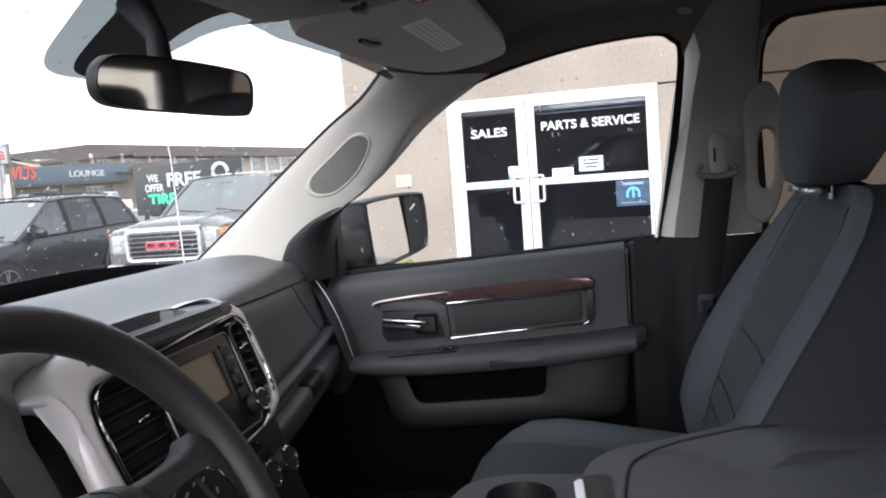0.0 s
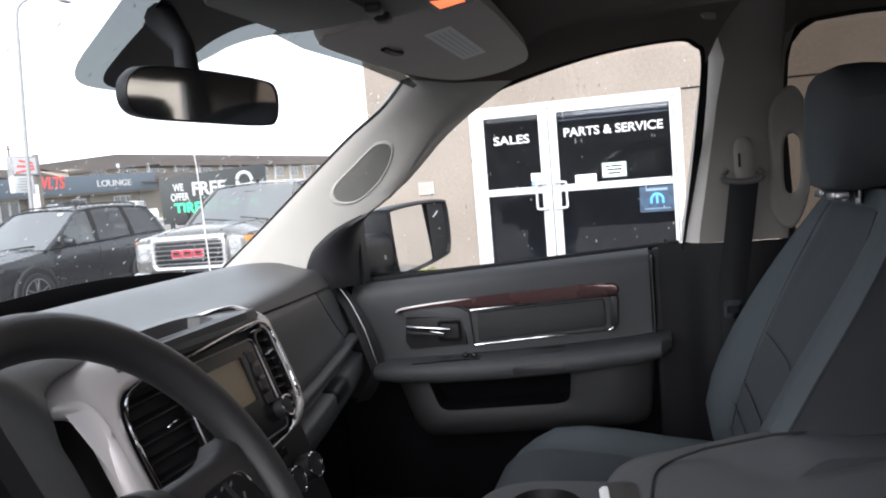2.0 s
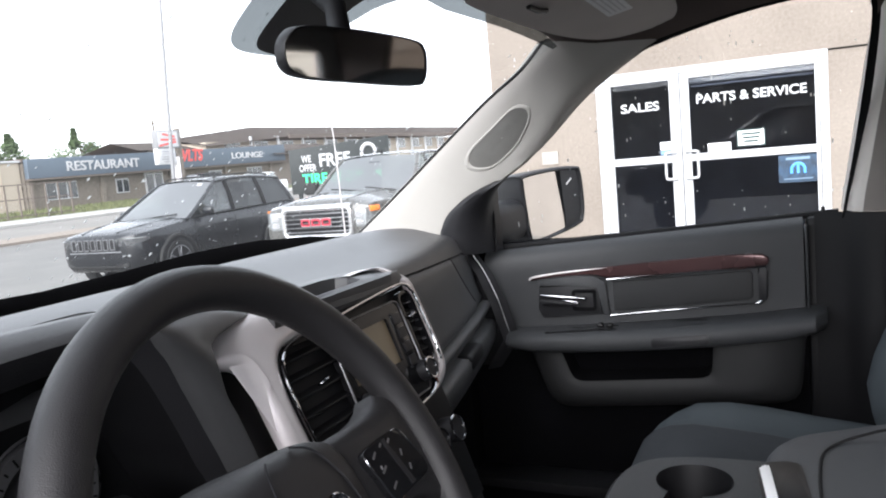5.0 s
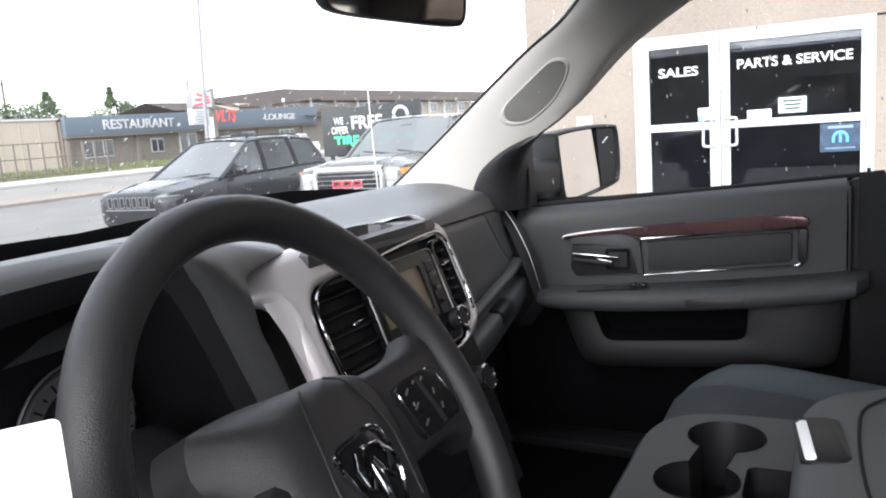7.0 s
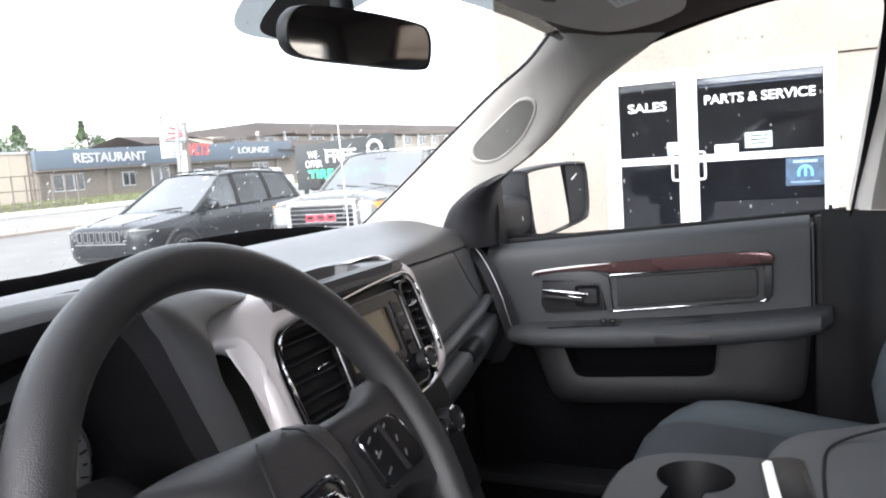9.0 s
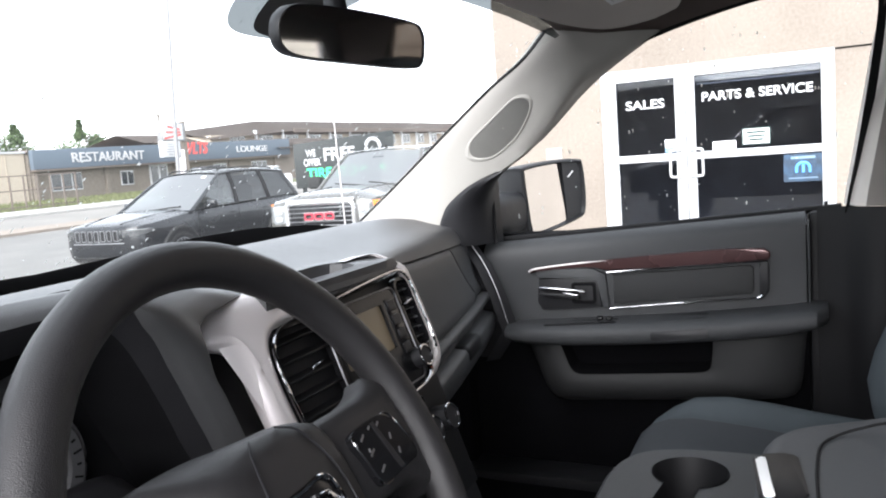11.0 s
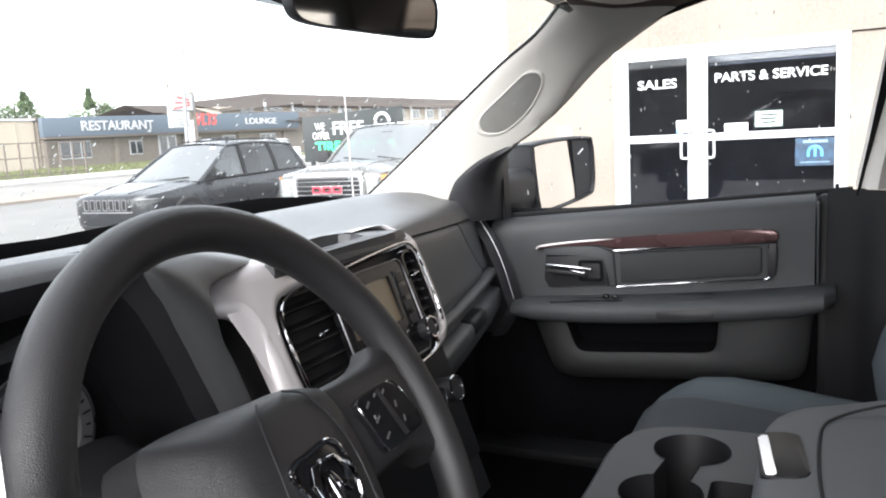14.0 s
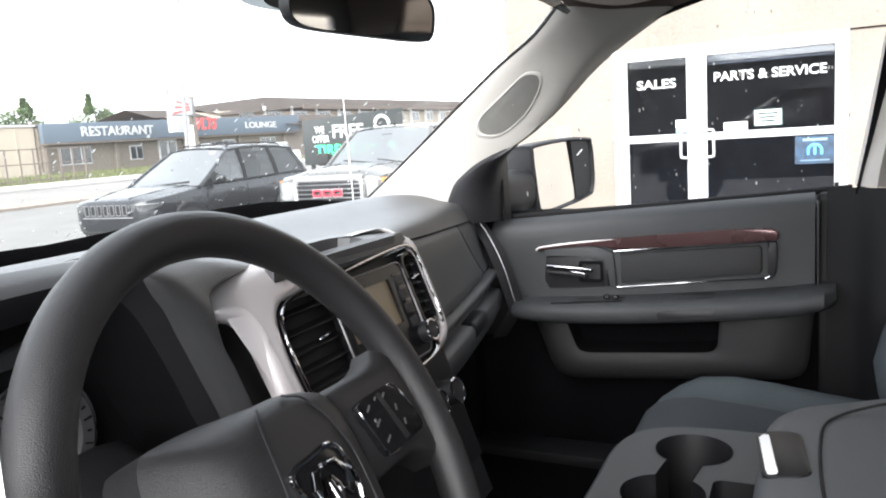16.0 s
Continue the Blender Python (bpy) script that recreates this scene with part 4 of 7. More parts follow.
    for k, z in ((1.0, -0.06), (1.02, -0.028), (1.0, -0.008), (0.93, 0.003), (0.80, 0.009), (0.55, 0.013), (0.25, 0.015), (0.05, 0.0155)):
        deep = min(1.0, max(0.0, (0.004 - z) / 0.032))
        row = []
        for p in spline([(x, y, 0) for x, y in shield], 48, True):
            side = min(1.0, max(0.0, -p.x / 0.055)) * min(1.0, max(0.0, (p.y + 0.03) / 0.06)) * deep
            row.append(hub @ Vector((p.x * k - 0.026 * side, p.y * k - 0.004 + 0.018 * side, z)))
        rows.append(row)
    part("airbag_cover", skin(rows, True, True), M_WHEEL, w, "padded dark airbag cover")
    for s in (1, -1):
        crease = [hub @ Vector(q) for q in spline([(s * 0.014, 0.056, 0.0032), (s * 0.026, 0.046, 0.0096), (s * 0.036, 0.018, 0.0140), (s * 0.040, -0.010, 0.0136), (s * 0.037, -0.045, 0.0124)], 18)]
        part("cover_seam", tube([p - hub.to_3x3() @ Vector((0, 0, 0.0006)) for p in crease], 0.0010, 6), M_BLACK, w)
    badge = [(p.x, p.y) for p in spline([(x, y, 0) for x, y in ((-0.031, 0.0115), (-0.008, 0.0145), (0.018, 0.0125), (0.0245, -0.008), (0.020, -0.028), (0.004, -0.046), (-0.014, -0.034), (-0.0265, -0.012))], 64, True)]
    bm0 = hub @ pose(0, 0, 0.0125)
    b = part("badge", slab(badge, bm0, 0.003, 0.001), M_GLOSSBLACK, w, "shield-shaped badge with chrome rim")
    part("badge_rim", tube([bm0 @ Vector((x, y, 0.003)) for x, y in badge], 0.0022, 8, True), M_CHROME, b)
    at = lambda x, y, z=0.0045: bm0 @ Vector((x - 0.003, y - 0.014, z))
    for q in (1, -1):
        part("badge_relief", tube([at(q * x, y, z) for x, y, z in ((0.003, 0.020, 0.005), (0.011, 0.019, 0.006), (0.017, 0.010, 0.006), (0.017, 0.0, 0.005), (0.012, -0.005, 0.005), (0.0085, 0.001, 0.006))], [0.0022, 0.0034, 0.0040, 0.0036, 0.0028, 0.0016], 10, flat=0.6), M_CHROME, b)
        part("badge_relief", tube([at(q * 0.003, 0.012), at(q * 0.0065, 0.004), at(q * 0.004, -0.008)], [0.0022, 0.0028, 0.0016], 8, flat=0.6), M_CHROME, b)
    part("badge_relief", tube([at(0, 0.010), at(0, -0.004, 0.006), at(0, -0.016), at(0, -0.023)], [0.0022, 0.0034, 0.0042, 0.0022], 10, flat=0.6), M_CHROME, b)


# ---- passenger door ----
def build_door():
    d = thing("front_passenger_door", (0.88, 0.45, 0.94), "charcoal door panel with chrome handle and painted stripe", "door")
    sill = lambda y: lerp(1.295, 1.340, (0.79 - y) / 0.625)
    # main panel: rolls over at the sill, runs down to behind the armrest
    rows = []
    for i in range(15):
        y = lerp(0.835, 0.165, i / 14)
        s = sill(y)
        rows.append(spline([(0.935, y, s - 0.012), (0.915, y, s), (0.890, y, s - 0.007), (0.876, y, s - 0.032), (0.878, y, 1.20), (0.880, y, 1.10)], 16))
    part("upper_panel", skin(rows), M_DOOR, d)
    # lower panel with the map pocket: frame round a hole
    rows = []
    def ring(a, b, e, f):
        """Three runs (front edge, foot, rear edge) through four corners, with eased corners."""
        run = [Vector((*lerp_2(a, b, k / 8), 0)) for k in range(8)] + [Vector((*lerp_2(b, e, k / 20), 0)) for k in range(20)] + [Vector((*lerp_2(e, f, k / 8), 0)) for k in range(9)]
        for _ in range(3):
            run = [run[0]] + [(p + q * 2 + r) / 4 for p, q, r in zip(run, run[1:], run[2:])] + [run[-1]]
        return run
    lerp_2 = lambda a, b, f: (lerp(a[0], b[0], f), lerp(a[1], b[1], f))
    lo_c = ring((0.748, 1.100), (0.690, 0.934), (0.178, 0.968), (0.164, 1.13))
    in_c = ring((0.734, 1.098), (0.680, 0.948), (0.188, 0.982), (0.176, 1.13))
    ed_c = ring((0.668, 1.075), (0.640, 0.996), (0.335, 1.014), (0.328, 1.10))
    po_c = ring((0.658, 1.075), (0.632, 1.004), (0.344, 1.022), (0.338, 1.10))
    part("lower_panel", skin([[(0.874, p.x, p.y) for p in lo_c], [(0.852, p.x, p.y) for p in in_c], [(0.842, lerp(p.x, q.x, 0.5), lerp(p.y, q.y, 0.5)) for p, q in zip(in_c, ed_c)], [(0.841, p.x, p.y) for p in ed_c], [(0.846, p.x, p.y) for p in po_c]]), M_DOORLOW, d, angle=60)
    # near-black pocket inside: the recess shade is put into the colour
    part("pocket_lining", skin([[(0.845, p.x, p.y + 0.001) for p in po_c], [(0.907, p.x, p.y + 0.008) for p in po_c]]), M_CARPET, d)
    part("pocket_back", skin([[(0.905, 0.68, 0.98), (0.905, 0.31, 0.98)], [(0.905, 0.68, 1.12), (0.905, 0.31, 1.12)]]), M_CARPET, d, "map pocket inside, recess shade in its colour")
    # armrest: a long rounded shelf
    rows = []
    for y, x, zt, h in ((0.800, 0.868, 1.112, 0.026), (0.775, 0.822, 1.113, 0.038), (0.72, 0.806, 1.116, 0.043), (0.62, 0.798, 1.121, 0.046), (0.52, 0.796, 1.127, 0.047), (0.42, 0.794, 1.134, 0.047), (0.30, 0.794, 1.144, 0.047), (0.20, 0.797, 1.155, 0.046), (0.15, 0.803, 1.162, 0.042), (0.128, 0.840, 1.162, 0.030)):
        rows.append([Vector(p) for p in spline([(0.885, y, zt + 0.004), (x + 0.028, y, zt + 0.002), (x + 0.006, y, zt - 0.006), (x, y, zt - 0.02), (x + 0.006, y, zt - h + 0.008), (x + 0.03, y, zt - h), (0.885, y, zt - h - 0.012)], 18)])
    part("armrest", skin(rows), M_DOOR, d)
    pad = basis((0.838, 0.607, 1.1245), (0, -1, 0.06), (-1, 0, -0.05))
    part("switch_plate", slab(round_rect(0.160, 0.036, 0.008), pad, 0.004, 0.0015), M_GLOSSBLACK, d, "gloss black window switch plate")
    for yy in (0.565, 0.545):
        part("window_switch", rbox((0.018, 0.013, 0.008), pose(0.838, yy, 1.134), 0.003, 2), M_GLOSSBLACK, d, "small black window switch")
    cup = basis((0.842, 0.410, 1.1375), (0, -1, 0.09), (-1, 0, -0.05))
    # flat plate on the armrest: the hollow's shade is its colour
    part("pull_cup", slab(round_rect(0.126, 0.050, 0.012), cup, 0.003), M_VENT, d, "dark plate painting the pull cup's shaded hollow")
    part("cup_rim", ring_plate(round_rect(0.134, 0.058, 0.015), round_rect(0.124, 0.048, 0.011), cup, 0.005), M_DOOR, d)
    part("reflector", slab(round_rect(0.112, 0.020, 0.006), basis((0.7955, 0.398, 1.1115), (0, -1, 0.09), (0.08, 0, 1)), 0.003, 0.001), M_BLACK, d, "dark reflector strip on the armrest")
    # stripe, chrome strips, framed insert
    stripe = [(0.727, 1.229), (0.715, 1.2365), (0.60, 1.2505), (0.481, 1.2605), (0.314, 1.2725), (0.241, 1.2740), (0.230, 1.267), (0.228, 1.258), (0.232, 1.2510), (0.314, 1.2460), (0.424, 1.2385), (0.552, 1.2310), (0.576, 1.2385), (0.601, 1.2430), (0.66, 1.2365), (0.719, 1.2275)]
    m = basis((0.877, 0, 0), (0, -1, 0), (0, 0, 1))
    side = lambda pts: [(-y, z) for y, z in pts]
    part("trim_stripe", slab(side(stripe), m, 0.012, 0.0035, 4), M_WINE, d, "dusky red painted trim stripe")
    part("stripe_edge", tube(spline([(0.8655, y, z) for y, z in ((0.7255, 1.2290), (0.713, 1.2355), (0.655, 1.2435), (0.60, 1.2490), (0.54, 1.2545))], 20), [0.0022] * 14 + [0.0018, 0.0015, 0.0012, 0.0009, 0.0006, 0.0003], 8), M_SILVER, d, "bright front edge of the stripe")
    part("handle_recess", slab(side([(0.706, 1.214), (0.640, 1.224), (0.575, 1.222), (0.568, 1.150), (0.700, 1.142), (0.712, 1.160)]), m, 0.004, 0.002), M_BLACK, d, "dark recess behind the handle")
    part("handle_shroud", slab(side([(0.712, 1.232), (0.605, 1.240), (0.575, 1.232), (0.556, 1.224), (0.550, 1.150), (0.566, 1.150), (0.572, 1.212), (0.640, 1.218), (0.704, 1.212)]), m, 0.008, 0.003), M_DOOR, d)
    part("insert", slab(side([(0.540, 1.2205), (0.266, 1.2395), (0.260, 1.234), (0.260, 1.188), (0.266, 1.180), (0.540, 1.1575)]), m, 0.007, 0.003), M_DOORLOW, d, "padded dark insert")
    part("insert_frame", slab(side([(0.250, 1.2460), (0.234, 1.2470), (0.231, 1.236), (0.233, 1.186), (0.243, 1.172), (0.252, 1.170), (0.247, 1.182), (0.246, 1.232)]), m, 0.010, 0.003), M_BLACK, d)
    part("chrome_strip", tube([(0.862, y, z) for y, z in ((0.551, 1.2280), (0.40, 1.2390), (0.233, 1.2490))], 0.0019, 8), M_CHROME, d, "thin chrome strip")
    part("chrome_strip", tube(spline([(0.862, y, z) for y, z in ((0.547, 1.150), (0.40, 1.1635), (0.271, 1.1735), (0.252, 1.1755), (0.245, 1.180))], 18), 0.0022, 8), M_CHROME, d, "thin chrome strip")
    h = part("handle_bezel", ring_plate(round_rect(0.052, 0.046, 0.006, 4, -0.604, 1.1825), round_rect(0.042, 0.034, 0.004, 4, -0.604, 1.1825), m, 0.014), M_GLOSSBLACK, d, "recessed black handle bezel")
    part("handle_lever", rbox((0.010, 0.104, 0.0075), pose(0.858, 0.650, 1.1915, 4.5, 0, 0), 0.003, 3), M_CHROME, h, "chrome pull lever")
    part("handle_lower", rbox((0.012, 0.088, 0.009), pose(0.862, 0.657, 1.178, 4.5, 0, 0), 0.003, 2), M_BLACK, h)
    part("handle_lip", rbox((0.006, 0.034, 0.004), pose(0.857, 0.632, 1.1815, 8, 0, 0), 0.0015, 2), M_CHROME, h)
    part("rear_edge", rbox((0.05, 0.004, 0.17), pose(0.890, 0.160, 1.24), 0.0015, 1), M_DOOR, d, "pale edge line of the panel")
    part("door_shut_face", rbox((0.04, 0.09, 0.60), pose(0.915, 0.115, 1.04), 0.01), M_VENT, d, "black shut face of the door")
    part("sill_seal", tube([(0.918, 0.80, 1.298), (0.918, 0.45, 1.320), (0.918, 0.10, 1.345)], 0.007, 8), M_RUBBER, d)
    part("lock_knob", tube([(0.905, 0.128, 1.325), (0.905, 0.128, 1.358)], [0.005, 0.0035], 10), M_BLACK, d, "small black lock pin")
    # the black triangle at the mirror's foot
    front = spline([(0.792, 0.905, 1.300), (0.788, 0.893, 1.346), (0.784, 0.884, 1.366), (0.780, 0.869, 1.390), (0.774, 0.840, 1.412), (0.769, 0.811, 1.430), (0.768, 0.780, 1.445), (0.772, 0.747, 1.459)], 16)
    hinge = spline([(0.900, 0.792, 1.296), (0.897, 0.793, 1.36), (0.893, 0.793, 1.42), (0.884, 0.790, 1.482)], 16)
    rows = [spline([a + Vector((0.012, 0.014, 0)), a, a.lerp(b, 0.12) + Vector((-0.014, -0.022, 0)), a.lerp(b, 0.35) + Vector((-0.020, -0.034, 0)), a.lerp(b, 0.7) + Vector((-0.010, -0.016, 0)), b], 9) for a, b in zip(front, hinge)]
    part("mirror_sail", skin(rows), M_BLACK, d, "black corner trim")
    glass_pts = [Vector(p) for p in ((0.925, 0.80, 1.28), (0.925, 0.07, 1.30), (0.83, 0.02, 1.74), (0.835, 0.40, 1.74), (0.88, 0.70, 1.55), (0.905, 0.80, 1.47))]
    bm = bmesh.new()
    bm.faces.new([bm.verts.new(p) for p in glass_pts])
    g = part("pane", bm, M_SIDEGLASS, d, "rain-spotted door window")
    g.visible_shadow = False


def build_outside_mirror():
    m = thing("door_mirror", (0.97, 0.80, 1.30), "large black towing-style door mirror", "mirror")
    face = basis((1.141, 0.740, 1.384), (0.87, -0.50, 0), (0, 0.03, 1))
    outline = spline([(x, y, 0) for x, y in ((-0.076, 0.074), (0.0, 0.083), (0.066, 0.082), (0.080, 0.070), (0.084, 0.0), (0.080, -0.050), (0.066, -0.068), (0.0, -0.088), (-0.058, -0.098), (-0.072, -0.088), (-0.080, 0.0), (-0.083, 0.060))], 60, True)
    o2 = [(p.x * 1.32, p.y) for p in outline]
    rows = []
    for k, z in ((0.90, 0.000), (0.95, 0.012), (1.0, 0.008), (1.03, -0.01), (1.0, -0.06), (0.86, -0.11), (0.5, -0.135), (0.05, -0.14)):
        rows.append([face @ Vector((x * k, y * k, z)) for x, y in o2])
    part("shell", skin(rows, True), M_BLACK, m, "black mirror housing")
    edge = lambda y: 0.031 - 0.16 * y
    inside = [(x * 0.90, y * 0.90) for x, y in o2]
    part("mirror_glass", slab([(min(x, edge(y)), y) for x, y in inside], face @ pose(0, 0, 0.001, 0, 4, 0), 0.002), M_MIRROR, m, "mirror glass")
    part("inner_wall", slab([(max(x, edge(y) + 0.001), y) for x, y in inside if x > 0.03], face, 0.0035), M_BLACK, m, "black inner wall of the housing")
    # white strip paints a bright streak on the dark wall
    part("streak_strip", rbox((0.024, 0.0035, 0.002), face @ pose(0.063, 0.046, 0.0045, 0, 0, 38), 0.0008, 1), M_WHITE, m, "small pale strip painting a light streak")
    part("arm", rbox((0.20, 0.10, 0.10), pose(0.985, 0.845, 1.35, 0, 0, -12), 0.03, 3), M_BLACK, m)


# ---- seats ----
def seat(name, cx, bx, label):
    s = thing(name, (cx, 0.1, 0.74), label, "seat")
    # cushion: crowned, with side rolls
    def cushion():
        rows = []
        for y, zt, half in ((0.445, 0.84, 0.195), (0.460, 0.90, 0.202), (0.460, 0.935, 0.206), (0.450, 0.962, 0.210), (0.430, 0.980, 0.213), (0.40, 0.990, 0.215), (0.36, 0.993, 0.217), (0.30, 0.988, 0.218), (0.24, 0.982, 0.218), (0.15, 0.968, 0.219), (0.05, 0.955, 0.22), (-0.10, 0.94, 0.22)):
            row = []
            for k in range(25):
                f = k / 24
                u = lerp(-1, 1, f)
                a = abs(u)
                roll = 0.030 * math.exp(-((a - 0.82) / 0.13) ** 2)
                edge = -0.15 * max(0.0, (a - 0.90) / 0.10) ** 2
                row.append(Vector((cx + u * half, y, zt + roll * min(1.0, max(0.0, (0.47 - y) / 0.16)) + edge - 0.05 * a ** 4 * max(0.0, (y - 0.36) / 0.10))))
            rows.append(row)
        return rows
    rows = cushion()
    bm = skin([[Vector((p.x, p.y - 0.015, 0.86)) for p in rows[0]]] + rows)
    part("cushion", bm, M_FABRIC, s, "blue-grey cloth seat cushion", angle=75)
    ins = []
    for r in rows[1:]:
        ins.append([p + Vector((0, 0.0, 0.004)) for p in r[6:19]])
    part("cushion_insert", skin(ins), M_FABRIC_IN, s, "dark ribbed cloth insert", angle=75)
    part("insert_seam", tube([p + Vector((0, 0, 0.003)) for p in [r[18] for r in rows[1:]]], 0.0016, 6), M_BLACK, s)
    part("insert_seam", tube([p + Vector((0, 0, 0.003)) for p in [r[6] for r in rows[1:]]], 0.0016, 6), M_BLACK, s)
    part("seat_base", rbox((0.40, 0.44, 0.16), pose(cx, 0.13, 0.82), 0.02), M_BLACK, s)
    # backrest
    PROFILE = ((0.90, 0.02), (0.975, 0.056), (1.02, 0.072), (1.056, 0.076), (1.10, 0.066), (1.157, 0.042), (1.21, 0.014), (1.265, -0.018), (1.349, -0.072), (1.40, -0.106), (1.46, -0.140))

    def back(z):
        for (za, ya), (zb, yb) in zip(PROFILE, PROFILE[1:]):
            if z <= zb:
                return lerp(ya, yb, (z - za) / (zb - za))
        return PROFILE[-1][1]
    LEVELS = ((0.96, 0.25, 0.16), (1.01, 0.272, 0.175), (1.06, 0.290, 0.185), (1.11, 0.303, 0.185), (1.15, 0.310, 0.183), (1.20, 0.311, 0.175), (1.25, 0.307, 0.165), (1.29, 0.301, 0.153), (1.33, 0.290, 0.14), (1.37, 0.273, 0.120), (1.405, 0.250, 0.100), (1.432, 0.225, 0.078), (1.450, 0.190, 0.055), (1.460, 0.14, 0.03))
    fade = lambda z: min(1.0, max(0.0, (1.47 - z) / 0.10))

    def front(u, z):
        """How far forward the face stands at u across (-1 to 1): bolsters, a shallow hollow, two padded rolls."""
        a = abs(u)
        y = back(z) - 0.065 * max(0.0, (a - 0.86) / 0.14) ** 2.2
        k = min(1.0, max(0.0, (a - 0.34) / 0.40))
        y -= 0.034 * (1 - k * k * (3 - 2 * k)) * (0.35 + 0.65 * fade(z))
        return y
    rows, shell = [], []
    for z, half, dep in LEVELS:
        at = lambda u: Vector((bx + u * half, front(u, z), z))
        rows.append([at(lerp(-0.93, 0.93, k / 28)) for k in range(29)])
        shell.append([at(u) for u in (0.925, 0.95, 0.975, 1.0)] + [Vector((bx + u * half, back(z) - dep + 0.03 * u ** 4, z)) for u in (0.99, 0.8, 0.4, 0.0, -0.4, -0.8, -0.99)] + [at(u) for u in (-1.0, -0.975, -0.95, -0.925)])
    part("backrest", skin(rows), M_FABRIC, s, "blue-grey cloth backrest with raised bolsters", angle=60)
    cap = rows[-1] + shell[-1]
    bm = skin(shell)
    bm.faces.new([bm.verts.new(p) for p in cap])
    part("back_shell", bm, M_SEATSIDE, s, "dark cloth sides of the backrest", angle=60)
    part("side_piping", tube(spline([r[0] for r in rows[1:]], 40), 0.0009, 6), M_SEATSIDE, s)
    part("side_piping", tube(spline([r[-1] for r in rows[1:]], 40), 0.0009, 6), M_SEATSIDE, s)
    ins, edges = [], []
    for z, half, dep in LEVELS[1:-2]:
        wide = lerp(0.36, 0.60, min(1, max(0, (z - 1.12) / 0.28)))
        us = [lerp(-wide, wide, k / 16) for k in range(17)]
        ins.append([Vector((bx + u * half, front(u, z) + (0.0035 if abs(u) < wide * 0.97 else -0.003), z)) for u in us])
        edges.append((Vector((bx - wide * half, front(wide, z) + 0.0005, z)), Vector((bx + wide * half, front(wide, z) + 0.0005, z))))
    part("backrest_insert", skin(ins), M_FABRIC_IN, s, "dark ribbed cloth insert", angle=60)
    for k in (0, 1):
        part("insert_seam", tube(spline([e[k] for e in edges], 40), 0.0014, 6), M_BLACK, s)
    for z in (1.015, 1.055, 1.095, 1.135, 1.215):
        pts = [Vector((bx + u * 0.30, front(u, z) + 0.0030, z + 0.010 * (1 - 3 * u * u))) for u in [lerp(-0.40, 0.40, k / 12) for k in range(13)]]
        part("stitch_line", tube(pts, 0.0009, 6), M_BLACK, s)
    # headrest on two posts
    c = Vector((bx - 0.03, -0.145, 1.566))
    rows = []
    for z, hx, hy, dy, dx in ((-0.110, 0.066, 0.030, 0.010, 0.070), (-0.103, 0.090, 0.046, 0.008, 0.064), (-0.065, 0.118, 0.056, 0.005, 0.040), (-0.02, 0.140, 0.059, 0.003, 0.024), (0.015, 0.144, 0.058, 0.003, 0.022), (0.036, 0.130, 0.055, 0.004, 0.030), (0.053, 0.108, 0.048, 0.006, 0.044), (0.065, 0.082, 0.036, 0.008, 0.056), (0.071, 0.050, 0.020, 0.008, 0.064)):
        row = []
        for k in range(36):
            a = 2 * math.pi * k / 36
            u, v = math.cos(a), math.sin(a)
            row.append(c + Vector((math.copysign(abs(u) ** 0.5, u) * hx + dx, math.copysign(abs(v) ** 0.5, v) * hy + dy, z)))
        rows.append(row)
    part("headrest", skin(rows, True, True), M_FABRIC_IN, s, "dark blue-grey cloth headrest")
    for dx in (0.025, 0.110):
        part("post_guide", rbox((0.052, 0.022, 0.011), pose(c.x + dx, c.y + 0.034, c.z - 0.117, 0, 2, 0), 0.003, 2), M_BUMPER, s, "chrome guide of the headrest post")
        part("headrest_post", tube([c + Vector((dx, 0.005, -0.13)), c + Vector((dx, 0.005, -0.08))], 0.006, 10), M_CHROME, s, "chrome headrest post")
    return s


def build_rear_seat():
    """Bench behind the front seats, mirrored in the glass overhead."""
    s = thing("rear_bench", (0.0, -0.80, 0.74), "dark cloth bench with three headrests behind the seats", "bench")
    part("cushion", rbox((1.46, 0.46, 0.16), pose(0.0, -0.68, 1.00), 0.05, 4), M_FABRIC_IN, s)
    rows = []
    for z, y, half in ((1.04, -0.86, 0.70), (1.20, -0.90, 0.72), (1.36, -0.945, 0.70), (1.44, -0.965, 0.64), (1.47, -0.985, 0.52)):
        rows.append([Vector((x * half, y - 0.05 * abs(x) ** 4, z)) for x in [lerp(-1, 1, k / 16) for k in range(17)]])
    thick(part("backrest", skin(rows), M_FABRIC, s), 0.10, -1.0)
    for cx in (-0.52, 0.0, 0.525):
        rows = []
        for dz, hx, hy in ((-0.10, 0.10, 0.03), (-0.085, 0.125, 0.045), (0.0, 0.135, 0.05), (0.045, 0.130, 0.047), (0.072, 0.105, 0.036), (0.080, 0.06, 0.02)):
            rows.append([Vector((cx + math.copysign(abs(math.cos(a)) ** 0.6, math.cos(a)) * hx, -0.985 + math.sin(a) * hy, 1.570 + dz)) for a in [2 * math.pi * k / 28 for k in range(28)]])
        part("headrest", skin(rows, True, True), M_FABRIC_IN, s, "dark cloth headrest")
    return s


